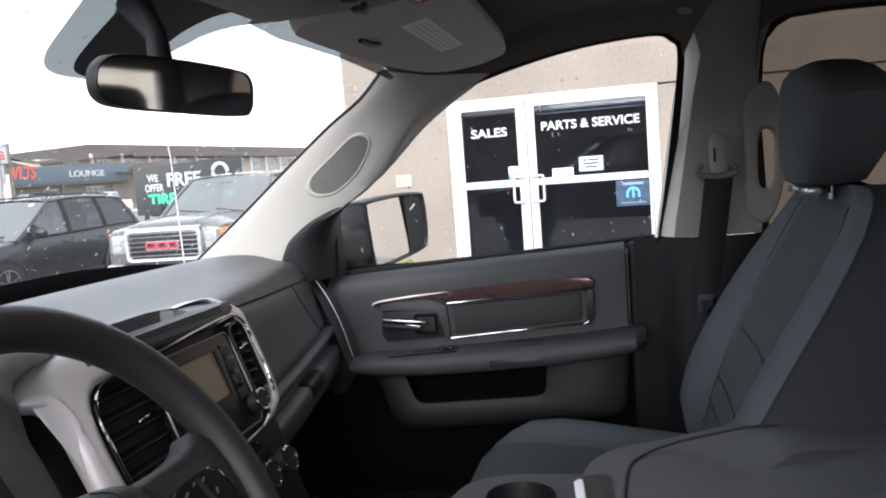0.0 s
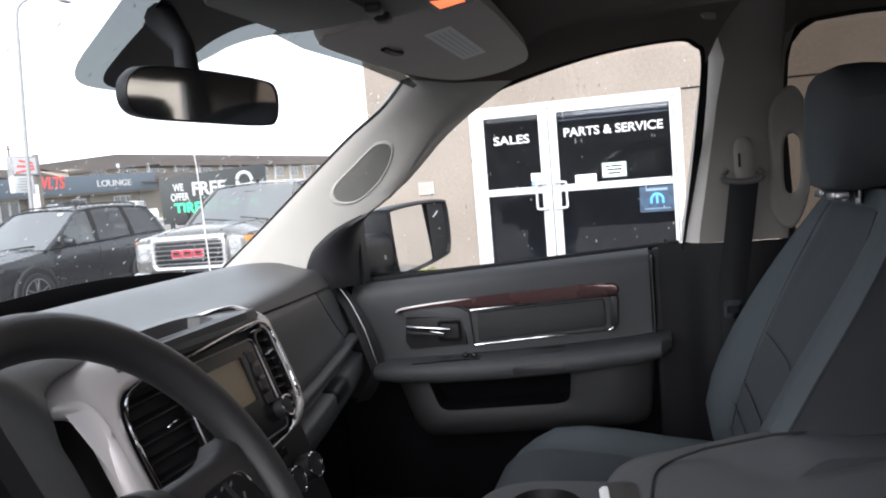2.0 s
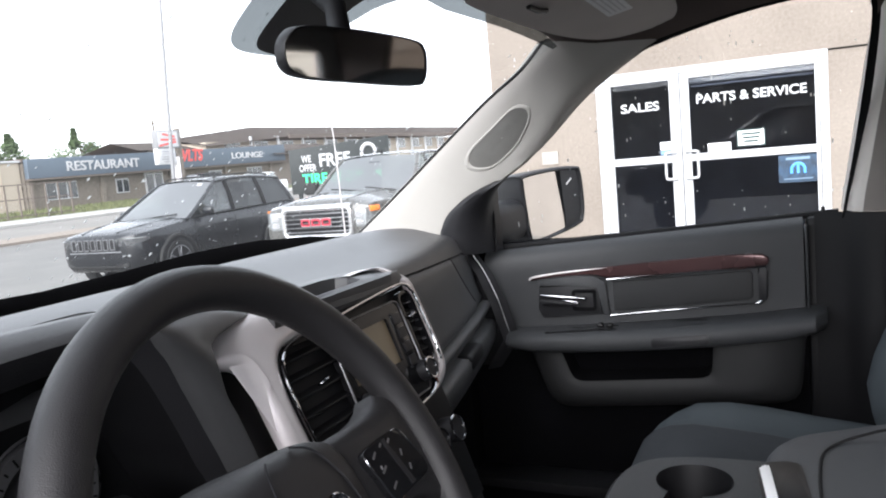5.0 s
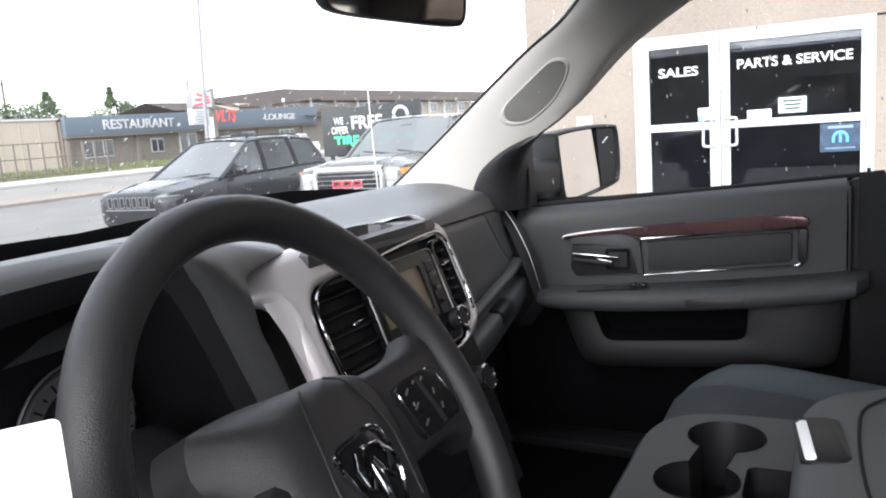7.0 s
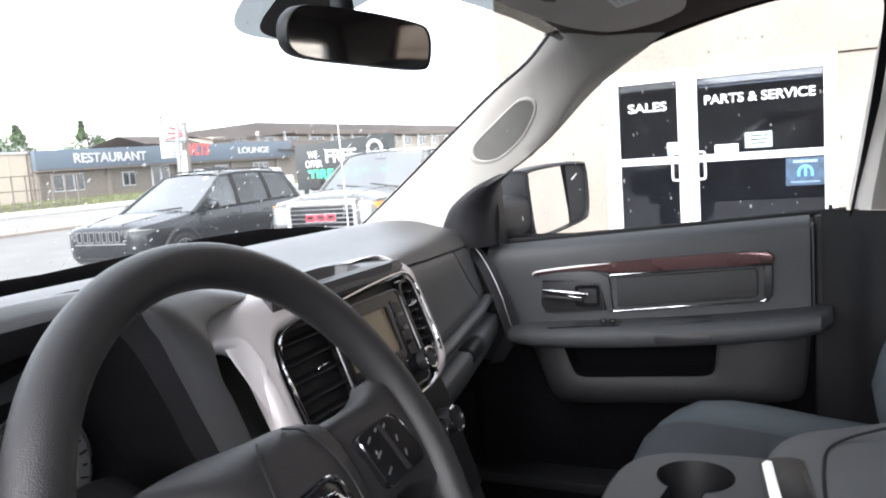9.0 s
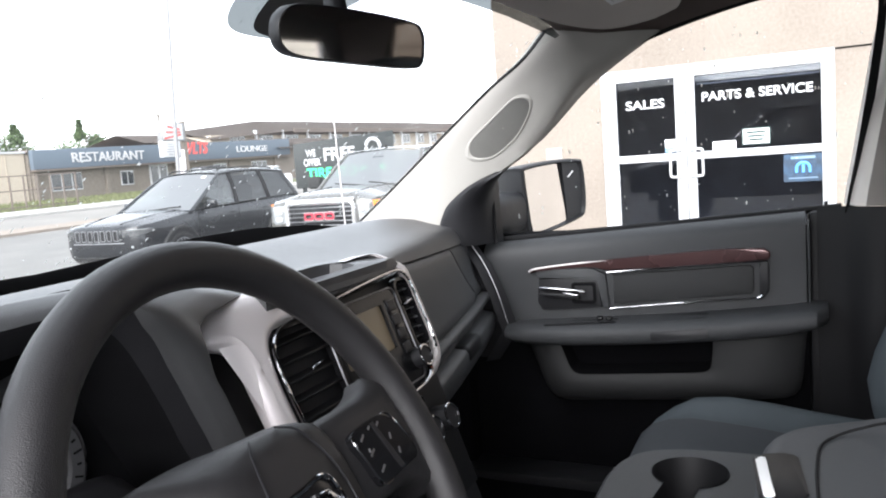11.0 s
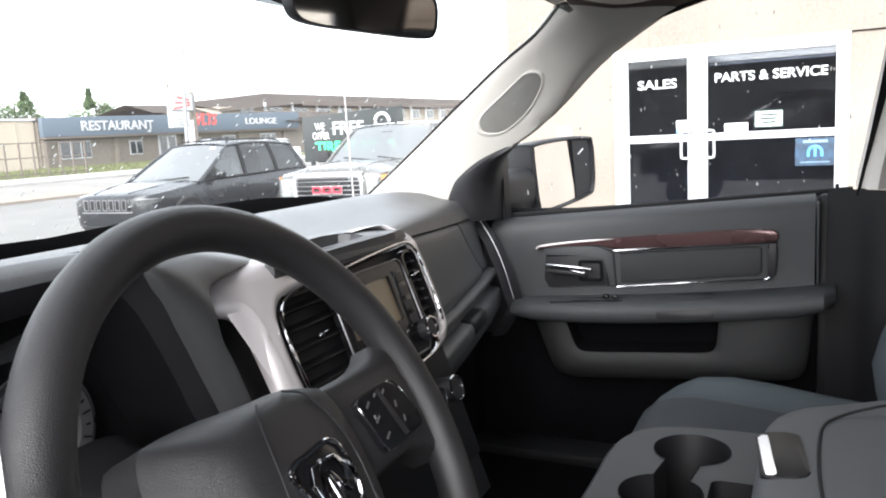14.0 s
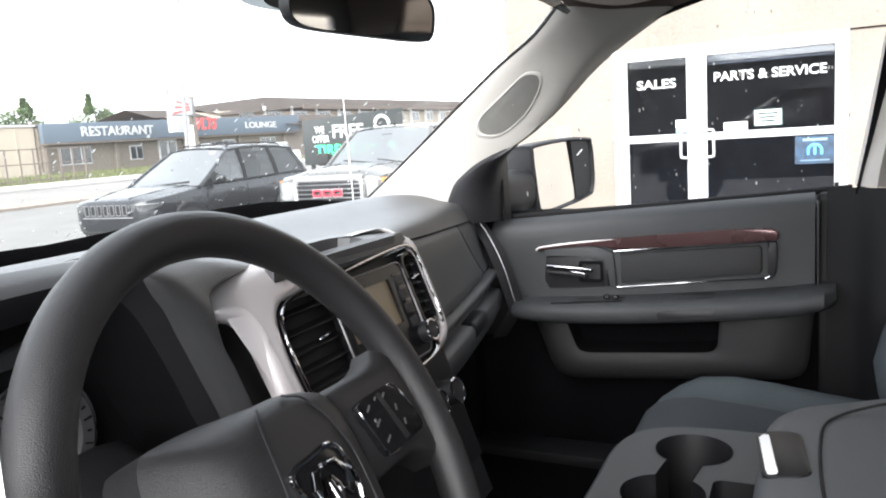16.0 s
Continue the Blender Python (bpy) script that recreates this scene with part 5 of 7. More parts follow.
def build_console():
    c = thing("centre_console", (0.02, 0.1, 0.72), "fold-down grey centre armrest with cup holders", "console")
    # armrest: padded lid over a body
    out = [(-0.205, -0.30), (-0.215, 0.14), (-0.190, 0.205), (-0.13, 0.228), (0.10, 0.228), (0.165, 0.212), (0.205, 0.170), (0.238, 0.08), (0.246, -0.10), (0.246, -0.30)]
    m = pose(0, 0, 0)
    oc = spline([(x, y, 0) for x, y in out], 60)
    rise = lambda y: 0.05 * max(0.0, 0.10 - y)
    crown = lambda y: 0.020 * min(1.0, max(0.0, (0.15 - y) / 0.13))
    rows = []
    for k, z in ((1.0, 0.98), (1.0, 1.125), (0.985, 1.148), (0.955, 1.158), (0.90, 1.162), (0.70, 1.166), (0.3, 1.168)):
        rows.append([Vector((0.02 + (p.x - 0.02) * k, -0.02 + (p.y + 0.02) * (k if p.y > 0 else 1), z + (rise(p.y) + crown(p.y) * min(1.0, (1.0 - k) * 8) if z > 1 else 0.0))) for p in oc])
    part("armrest", skin(rows, True, True), M_CONSOLE, c, "padded grey vinyl armrest")
    part("base", rbox((0.36, 0.50, 0.28), pose(0.02, 0.05, 0.86), 0.02), M_CONSOLE, c)
    # raised lid pad, with a stitched groove round it
    groove = spline([(-0.16, -0.30, 1.1655), (-0.165, 0.05, 1.1645), (-0.158, 0.120, 1.1640), (-0.118, 0.160, 1.1632), (-0.05, 0.170, 1.1628), (0.06, 0.170, 1.1628), (0.124, 0.160, 1.1632), (0.160, 0.122, 1.1640), (0.172, 0.05, 1.1645), (0.178, -0.30, 1.1655)], 60)
    part("lid_groove", tube([p + Vector((0, 0, 0.0030 + rise(p.y) + crown(p.y))) for p in groove], 0.0016, 6), M_RUBBER, c, "dark groove round the lid")
    # tray with two joined cup wells and a square bin, in front of the armrest
    tray = spline([(x, y, 0) for x, y in ((-0.19, 0.18), (-0.20, 0.33), (-0.17, 0.395), (-0.05, 0.415), (0.10, 0.416), (0.20, 0.414), (0.262, 0.392), (0.290, 0.34), (0.296, 0.25), (0.290, 0.18))], 60)
    top = [Vector((0.05 + (p.x - 0.05) * 0.975, 0.29 + (p.y - 0.29) * 0.94, 1.079)) for p in tray]
    part("tray_side", skin([[Vector((p.x, p.y, 0.80)) for p in tray], [Vector((p.x, p.y, 1.064)) for p in tray], [Vector((lerp(p.x, q.x, 0.5), lerp(p.y, q.y, 0.5), 1.076)) for p, q in zip(tray, top)], top], True), M_DOOR, c)
    ca, cb, r = Vector((0.210, 0.312, 0)), Vector((0.078, 0.330, 0)), 0.047
    ang = math.atan2(cb.y - ca.y, cb.x - ca.x)
    gap = radians(27)
    keyhole = [ca + Vector((math.cos(ang + gap + t), math.sin(ang + gap + t), 0)) * r for t in [(2 * math.pi - 2 * gap) * k / 30 for k in range(31)]]
    keyhole += [cb + Vector((math.cos(ang + math.pi + gap + t), math.sin(ang + math.pi + gap + t), 0)) * r for t in [(2 * math.pi - 2 * gap) * k / 30 for k in range(31)]]
    bin_ = [Vector((x, y, 0)) for x, y in round_rect(0.085, 0.052, 0.012, 5, 0.085, 0.254)]
    bm = bmesh.new()
    for loop in (top, keyhole, bin_):
        vs = [bm.verts.new((p.x, p.y, 1.079)) for p in loop]
        for k in range(len(vs)):
            bm.edges.new((vs[k], vs[(k + 1) % len(vs)]))
    bmesh.ops.triangle_fill(bm, use_beauty=True, use_dissolve=False, edges=bm.edges[:])
    part("tray", bm, M_DOOR, c, "grey moulded cup holder tray")
    mid = (ca + cb) / 2
    for loop, depth, k2, nm in ((keyhole, 0.085, 0.90, "cup_well"), (bin_, 0.05, 0.92, "bin_well")):
        mm = sum(loop, Vector()) / len(loop)
        part(nm, skin([[Vector((p.x, p.y, 1.081)) for p in loop], [Vector((lerp(mm.x, p.x, 0.985), lerp(mm.y, p.y, 0.985), 1.074)) for p in loop], [Vector((lerp(mm.x, p.x, k2), lerp(mm.y, p.y, k2), 1.079 - depth)) for p in loop]], True), M_VENT, c, "black well liner")
        part("well_floor", slab([(lerp(mm.x, p.x, k2), lerp(mm.y, p.y, k2)) for p in loop], pose(0, 0, 1.078 - depth), 0.002), M_VENT, c)
    # latch on the armrest's front edge
    part("latch_housing", slab(round_rect(0.112, 0.044, 0.012), basis((0.030, 0.204, 1.1575), (1, 0.10, 0), (-0.10, 1, -0.10)), 0.006, 0.003), M_VENT, c, "dark grey latch plate")
    part("latch_tab", slab(round_rect(0.086, 0.010, 0.003), basis((0.022, 0.2165, 1.1620), (1, 0.12, 0), (-0.1, 1, -0.35)), 0.005, 0.002), M_WHITE, c, "pale latch release tab")


def build_seatbelt():
    s = thing("seat_belt", (0.80, -0.02, 1.22), "black seat belt hanging from the pillar", "seat belt")
    # rounded height adjuster with the belt's loop under it
    rows = []
    for z, hx, hy in ((1.476, 0.010, 0.014), (1.484, 0.014, 0.018), (1.510, 0.016, 0.019), (1.535, 0.015, 0.018), (1.548, 0.011, 0.013), (1.553, 0.004, 0.005)):
        rows.append([Vector((0.800 + hx * math.cos(a), -0.022 + hy * math.sin(a), z)) for a in [2 * math.pi * k / 20 for k in range(20)]])
    part("upper_guide", skin(rows, True, True), M_PILLAR_SHADE, s, "grey belt height adjuster")
    part("guide_slot", rbox((0.004, 0.004, 0.026), pose(0.784, -0.012, 1.510), 0.001, 1), M_RUBBER, s)
    part("guide_loop", tube(spline([(0.790, 0.010, 1.494), (0.789, 0.018, 1.484), (0.790, 0.012, 1.473), (0.790, -0.020, 1.469), (0.790, -0.046, 1.472), (0.790, -0.052, 1.482), (0.792, -0.044, 1.490)], 24), 0.0060, 10), M_CONSOLE_TOP, s)
    rows = [[(0.792, 0.006, 1.474), (0.792, -0.046, 1.472)], [(0.802, 0.018, 1.38), (0.802, -0.034, 1.38)], [(0.806, 0.036, 1.26), (0.806, -0.016, 1.26)], [(0.815, 0.030, 1.10), (0.815, -0.020, 1.10)], [(0.83, 0.014, 0.90), (0.83, -0.022, 0.90)]]
    thick(part("webbing", skin(rows), M_WEBBING, s), 0.002)
    part("tongue", ring_plate(round_rect(0.034, 0.036, 0.006), round_rect(0.022, 0.014, 0.003), basis((0.803, 0.011, 1.222), (0, -1, 0), (0, 0.2, 1)), 0.004), M_CHROME, s, "steel belt tongue")


def build_overhead():
    # interior mirror
    m = thing("rear_view_mirror", (-0.02, 0.60, 1.70), "black-framed interior mirror on the windscreen", "mirror")
    face = basis((-0.056, 0.589, 1.626), (1, -0.273, -0.02), (0, -0.075, 1)) @ Matrix.Diagonal((0.82, 0.79, 0.79, 1))
    outline = [(p.x, p.y) for p in spline([(x, y, 0) for x, y in ((-0.118, 0.020), (-0.09, 0.032), (0.0, 0.035), (0.10, 0.031), (0.124, 0.020), (0.128, -0.004), (0.122, -0.026), (0.10, -0.033), (0.0, -0.033), (-0.09, -0.031), (-0.120, -0.022), (-0.127, 0.0))], 64, True)]
    rows = []
    for k, z in ((0.95, 0.001), (0.985, 0.004), (1.0, 0.0), (1.0, -0.012), (0.9, -0.028), (0.6, -0.038), (0.1, -0.04)):
        rows.append([face @ Vector((x * k, y * k, z)) for x, y in outline])
    part("housing", skin(rows, True, False), M_BLACK, m, "black mirror housing")
    part("mirror_glass", slab([(x * 0.955, y * 0.93) for x, y in outline], face, 0.0015), M_MIRROR, m, "mirror glass")
    part("stalk", tube([face @ Vector((0, 0, -0.03)), (-0.01, 0.64, 1.69), (0.03, 0.69, 1.735)], [0.014, 0.012, 0.02], 12), M_VENT, m)
    # sun visor
    v = thing("sun_visor", (0.50, 0.45, 1.74), "grey-brown sun visor folded up with warning label", "visor")
    vm = basis((0.435, 0.438, 1.722), (1, 0, -0.03), (0, -1, 0.2))
    shape = [(p.x, p.y) for p in spline([(x, y, 0) for x, y in ((-0.270, -0.118), (-0.10, -0.112), (0.08, -0.094), (0.20, -0.066), (0.262, -0.034), (0.288, 0.020), (0.275, 0.066), (0.185, 0.090), (0.0, 0.094), (-0.20, 0.090), (-0.270, 0.070), (-0.290, 0.0), (-0.288, -0.09))], 72, True)]
    part("panel", slab(shape, vm @ pose(0, 0, -0.016), 0.016, 0.007, 3), M_VISOR, v)
    lm = vm @ pose(-0.034, 0.012, 0, 0, 0, 1)
    part("label", slab(round_rect(0.225, 0.040, 0.003), lm, 0.0008), M_WHITE, v, "white printed warning label")
    for k in range(4):
        part("print_line", rbox((0.190, 0.0024, 0.0004), lm @ pose(0, -0.012 + 0.008 * k, 0.0009), 0), mat("label_ink", (0.66, 0.66, 0.66), 0.7), v)
    part("pivot", tube([vm @ Vector((-0.26, -0.112, -0.006)), vm @ Vector((0.18, -0.072, -0.006))], 0.006, 10), M_VISOR, v)
    part("pivot_clip", tube([vm @ Vector((-0.155, -0.070, 0.002)), vm @ Vector((-0.125, -0.066, 0.004)), vm @ Vector((-0.10, -0.060, 0.002))], 0.004, 8), M_BLACK, v)
    # overhead console with reading lamps
    c = thing("overhead_console", (0.0, 0.45, 1.78), "dark grey overhead console with lit reading lamp", "console")
    rows = []
    for y, half, z in ((0.575, 0.10, 1.760), (0.568, 0.15, 1.740), (0.54, 0.178, 1.722), (0.46, 0.185, 1.722), (0.38, 0.182, 1.730), (0.28, 0.17, 1.750), (0.20, 0.15, 1.79)):
        rows.append(spline([(-half, y, z + 0.055), (-half + 0.01, y, z + 0.012), (-half * 0.7, y, z), (0.0, y, z - 0.004), (half * 0.7, y, z), (half - 0.01, y, z + 0.012), (half, y, z + 0.055)], 21))
    part("body", skin(rows), M_CONSOLE_TOP, c)
    lm = basis((0.132, 0.372, 1.7335), (1, 0, 0), (0, -1, 0.15))
    part("lamp_frame", ring_plate(round_rect(0.070, 0.050, 0.006), round_rect(0.052, 0.034, 0.004), lm, 0.004), M_BLACK, c)
    part("lamp_lens", slab(round_rect(0.052, 0.034, 0.004), lm, 0.003), emitter("amber_lamp", (1.0, 0.20, 0.07), 0.32), c, "glowing amber lamp lens")
    part("switch", rbox((0.03, 0.02, 0.012), pose(0.12, 0.45, 1.720, 0, 0, 10), 0.004, 2), M_BLACK, c)
    part("switch", rbox((0.03, 0.02, 0.012), pose(0.06, 0.44, 1.718, 0, 0, 10), 0.004, 2), M_BLACK, c)
    part("bin_door", slab(round_rect(0.20, 0.12, 0.02), basis((0.0, 0.505, 1.717), (1, 0, 0), (0, -1, 0.03)), 0.004, 0.002), M_CONSOLE_TOP, c)


def build_cab():
    build_shell()
    build_sides()
    build_pillars()
    build_windscreen()
    build_dashboard()
    build_wheel()
    build_door()
    build_outside_mirror()
    seat("passenger_seat", 0.53, 0.47, "blue-grey cloth passenger seat with dark inserts")
    driver = seat("driver_seat", -0.46, -0.42, "blue-grey cloth driver seat with dark inserts")
    driver.location.y -= 0.14
    build_rear_seat()
    build_console()
    build_seatbelt()
    build_overhead()
    # wipers and cowl below the glass
    k = thing("cowl", (0, 1.30, 1.25), "black plastic cowl under the windscreen", "cowl", kind="structure")
    rows = []
    for i in range(17):
        x = lerp(-0.85, 0.85, i / 16)
        y = 1.262 - 0.115 * (abs(x) / 0.78) ** 2
        rows.append([(x, y - 0.01, 1.318), (x, y + 0.05, 1.322), (x, y + 0.20, 1.29), (x, y + 0.22, 1.20)])
    part("cowl_panel", skin(rows), M_BLACK, k)
    w = thing("wiper", (0.1, 1.33, 1.31), "black windscreen wiper at rest", "wiper")
    part("arm", tube([(-0.05, 1.33, 1.325), (0.2, 1.315, 1.345), (0.50, 1.25, 1.352)], [0.012, 0.009, 0.006], 8), M_BLACK, w)
    part("blade", tube([(0.02, 1.275, 1.343), (0.35, 1.262, 1.347), (0.68, 1.19, 1.35)], 0.007, 8), M_RUBBER, w)
    # aerial on the front wing
    a = thing("radio_antenna", (0.95, 1.244, 1.1), "slim whip antenna on the front wing", "antenna")
    part("whip", tube([(0.955, 1.242, 1.12), (0.952, 1.243, 1.36), (0.950, 1.247, 1.60), (0.948, 1.252, 1.66)], [0.0022, 0.0018, 0.0014, 0.0012], 8), M_SILVER, a)
    part("base", tube([(0.955, 1.242, 1.06), (0.955, 1.242, 1.13)], [0.014, 0.008], 10), M_BLACK, a)
    # own bodywork, for what the shop glass mirrors
    b = thing("truck_body", (0.98, 0.0, 0.4), "black pickup bodywork beside the cab", "bodywork", kind="structure")
    G = ground_z(0)
    for s in (1, -1):
        for nm, y0, y1, z0, z1 in (("door_skin", 1.08, -0.09, 0.50, 1.30), ("rear_skin", -0.10, -1.20, 0.50, 1.30), ("bed_side", -1.24, -3.20, 0.60, 1.26)):
            part(nm, rbox((0.05, y0 - y1, z1 - z0), pose(1.0 * s, (y0 + y1) / 2, (z0 + z1) / 2), 0.02), M_CARBLACK, b)
        # front wing: swells out over the wheel and falls to the nose
        rows = []
        for y, zt, out in ((1.10, 1.14, 1.0), (1.40, 1.13, 1.01), (1.80, 1.11, 1.03), (2.30, 1.08, 1.03), (2.65, 1.04, 1.0), (2.78, 0.98, 0.94)):
            rows.append(spline([((out - 0.22) * s, y, zt), ((out - 0.07) * s, y, zt - 0.02), (out * s, y, zt - 0.14), ((out - 0.01) * s, y, 0.78), ((out - 0.03) * s, y, 0.60)], 12))
        thick(part("wing", skin(rows), M_CARBLACK, b), 0.02)
        for y in (1.95, -2.10):
            prof = ((0.20, 0.11), (0.34, 0.125), (0.385, 0.08), (0.385, -0.08), (0.34, -0.125), (0.20, -0.11))
            rows = [[Vector((0.90 * s + dx * s, y + r * math.cos(a), G + 0.385 + r * math.sin(a))) for a in [2 * math.pi * k / 32 for k in range(32)]] for r, dx in prof]
            w = part("wheel", skin(rows, True, True), M_TYRE, b, "black tyre on a dark alloy")
            part("rim", tube([Vector((1.0 * s, y + 0.19 * math.cos(a), G + 0.385 + 0.19 * math.sin(a))) for a in [2 * math.pi * k / 28 for k in range(28)]], 0.018, 8, True, up=(1, 0, 0)), M_RIM, w)
    rows = [spline([(x, y, z - 0.03 * (abs(x) / 0.8) ** 3) for x in (-0.80, -0.5, -0.2, 0.2, 0.5, 0.80)], 16) for y, z in ((1.48, 1.15), (1.8, 1.145), (2.3, 1.12), (2.65, 1.07), (2.78, 0.98), (2.80, 0.60))]
    thick(part("bonnet", skin(rows), M_CARBLACK, b), 0.02)
    part("bed_floor", rbox((1.90, 1.96, 0.05), pose(0.0, -2.22, 0.78), 0.01), M_TYRE, b)
    part("tailgate", rbox((1.90, 0.06, 0.66), pose(0.0, -3.20, 0.93), 0.02), M_CARBLACK, b)
    part("chassis", rbox((1.10, 5.6, 0.20), pose(0.0, -0.25, 0.52), 0.02), M_TYRE, b)
    part("roof_skin", rbox((1.50, 1.75, 0.03), pose(0.0, -0.22, 1.87), 0.012), M_CARBLACK, b)
    # stand-in sheet for an unidentified white shape by the steering wheel
    across, upward = Vector((0.82, -0.57, 0.0)), Vector((0.17, 0.25, 0.953))
    corner = Vector((-0.582, 0.4685, 1.390))
    p = thing("white_sheet", corner - upward * 0.26, "plain white stand-in sheet in front of the steering wheel", "paper")
    part("sheet", slab(round_rect(0.13, 0.26, 0.003), basis(corner - across * 0.065 - upward * 0.13, across, upward), 0.001), M_WHITE, p)


def drops(name, label, place, n, seed):
    """Scattered beads of rain clinging to a pane."""
    rnd = random.Random(seed)
    bm = bmesh.new()
    for _ in range(n):
        p, nrm, up = place(rnd)
        r = 0.0009 + 0.0014 * rnd.random() ** 2
        s = nrm.cross(up).normalized()
        e = rnd.uniform(0.9, 3.2)
        top = bm.verts.new(p + nrm * r * 0.7)
        ring = [bm.verts.new(p + s * r * math.cos(a) * 0.8 + up * r * e * math.sin(a)) for a in [2 * math.pi * k / 7 for k in range(7)]]
        for k in range(7):
            bm.faces.new((ring[k], ring[(k + 1) % 7], top))
    ob = part(name, bm, M_WATER, None)
    ob.visible_shadow = False
    return tagged(ob, label, "rain", kind="stuff")


def on_screen(rnd):
    x, f = rnd.uniform(-0.25, 0.80), rnd.uniform(0.02, 0.98)
    p = windscreen_point(x, f)
    return p + Vector((0, 0.006, 0.008)), Vector((0, 0.6, 0.8)), Vector((0, -0.8, 0.6))


def on_window(rnd):
    y, z = rnd.uniform(0.06, 0.79), rnd.uniform(1.32, 1.73)
    x = lerp(0.925, 0.832, (z - 1.30) / 0.44)
    return Vector((x + 0.006, y, z)), Vector((0.98, 0, 0.2)), Vector((-0.2, 0, 0.98))


def build_rain():
    drops("rain_drops", "clear rain beads on the windscreen", on_screen, 420, 3)
    drops("rain_drops", "clear rain beads on the door window", on_window, 110, 4)


build_cab()
build_rain()


# ---- outside: ground, shop front ----
def build_ground():
    ys = [-60, -10, 0, 4, 8, 12, 16, 20, 26, 30, 35, 40, 45, 60, 400]
    rows = [[(x, y, ground_z(y)) for x in (-400, -40, -10, 0, 7.0, 20, 60, 400)] for y in ys]
    g = part("ground", skin(rows), M_ASPHALT, None)
    tagged(g, "damp grey asphalt car park", "ground", kind="structure")


WALL_X = 7.0


def build_shop():
    # stucco wall with a doorway through it
    w = thing("wall_shop", (WALL_X, 1.0, 0.0), "beige stucco shop wall", "wall", kind="structure")
    m = basis((WALL_X, 0, 0), (0, -1, 0), (0, 0, 1))
    y0, y1, zt = 1.888, -0.176, 2.185
    def block(ya, yb, za, zb, name="wall_block"):
        return part(name, rbox((0.30, ya - yb, zb - za), pose(WALL_X + 0.15, (ya + yb) / 2, (za + zb) / 2), 0), M_STUCCO, w)
    block(2.98, y0, -0.25, 3.4)
    block(y1, -45.0, -0.25, 3.4)
    block(y0, y1, zt, 3.4)
    block(2.98, -45.0, 3.4, 5.0)
    part("joint_line", rbox((0.012, 0.30, 0.012), pose(WALL_X - 0.004, -0.33, 2.178), 0), M_RUBBER, w)
    part("joint_line", rbox((0.012, 44.0, 0.012), pose(WALL_X - 0.004, -22.2, 2.178), 0), M_RUBBER, w)
    part("side_return", rbox((12.0, 0.30, 5.2), pose(WALL_X + 6.3, 2.83, 2.4), 0), M_STUCCO, w)
    # raised walk in front
    p = part("pavement", rbox((1.6, 48, 0.30), pose(WALL_X - 0.75, -21.0, -0.08), 0.02), M_CONCRETE, None)
    tagged(p, "pale concrete walk along the shop wall", "pavement", kind="structure")
    # double doors of unequal leaves
    d = thing("door_shop", (WALL_X, 0.85, 0.07), "white-framed glazed double shop door", "door", kind="structure")
    def bar(name, ya, yb, za, zb, proud=0.02):
        return part(name, rbox((0.06, ya - yb, zb - za), pose(WALL_X - proud + 0.03, (ya + yb) / 2, (za + zb) / 2), 0.004, 1), M_FRAME, d)
    bar("jamb", 1.888, 1.825, 0.07, 2.185)
    bar("jamb", -0.105, -0.176, 0.07, 2.185)
    bar("head", 1.825, -0.105, 2.125, 2.185)
    for name, a, b, z0, z1, z2, z3 in (("sales_leaf", 1.820, 1.094, 1.29, 1.362, 2.072, 2.122), ("parts_leaf", 1.086, -0.100, 1.29, 1.360, 2.072, 2.122)):
        leaf = part(name, rbox((0.045, 0.08, 2.04), pose(WALL_X - 0.006, a - 0.04, 1.10), 0.003, 1), M_FRAME, d, "white aluminium door leaf")
        st2 = 0.094 if name == "sales_leaf" else 0.033
        part("stile", rbox((0.045, st2, 2.04), pose(WALL_X - 0.006, b + st2 / 2, 1.10), 0.003, 1), M_FRAME, leaf)
        for za, zb in ((z2, z3), (z0, z1), (0.08, 0.32)):
            part("rail", rbox((0.045, a - b - 0.08 - st2, zb - za), pose(WALL_X - 0.006, (a - 0.08 + b + st2) / 2, (za + zb) / 2), 0.003, 1), M_FRAME, leaf)
        for za, zb in ((z1, z2), (0.32, z0)):
            part("pane", rbox((0.006, a - b - 0.08 - st2, zb - za), pose(WALL_X, (a - 0.08 + b + st2) / 2, (za + zb) / 2), 0), M_STORE_GLASS, leaf)
    for y0, y1, in ((1.150, 1.240), (1.045, 0.945)):
        pts = spline([(WALL_X - 0.028, y0, 1.385), (WALL_X - 0.075, y0, 1.386), (WALL_X - 0.078, lerp(y0, y1, 0.8), 1.386), (WALL_X - 0.078, y1, 1.365), (WALL_X - 0.078, y1, 1.26), (WALL_X - 0.078, y1, 1.155), (WALL_X - 0.078, lerp(y0, y1, 0.8), 1.134), (WALL_X - 0.075, y0, 1.134), (WALL_X - 0.028, y0, 1.135)], 40)
        part("pull_handle", tube(pts, 0.012, 10, up=(0.9, 0.3, 0.1)), M_FRAME, d, "white pull handle")
    # lettering and notices on the glass
    face = lambda y, z: basis((WALL_X - 0.012, y, z), (0, -1, 0), (0, 0, 1))
    lettering("lettering", "SALES", 0.118, face(1.468, 1.840), M_FRAME, d, "white vinyl letters", 0.365, bold=0.022)
    lettering("lettering", "PARTS & SERVICE", 0.118, face(0.472, 1.862), M_FRAME, d, "white vinyl letters", 0.945, bold=0.022)
    n = thing("notice", (WALL_X - 0.012, 0.477, 1.39), "white printed notice taped on the glass", "notice")
    part("sheet", slab(round_rect(0.245, 0.155, 0.004), face(0.477, 1.468), 0.003), M_WHITE, n)
    ink = mat("notice_ink", (0.03, 0.06, 0.055), 0.7)
    part("border", ring_plate(round_rect(0.245, 0.155, 0.004), round_rect(0.225, 0.135, 0.004), face(0.477, 1.468), 0.006), ink, n, "dark printed border")
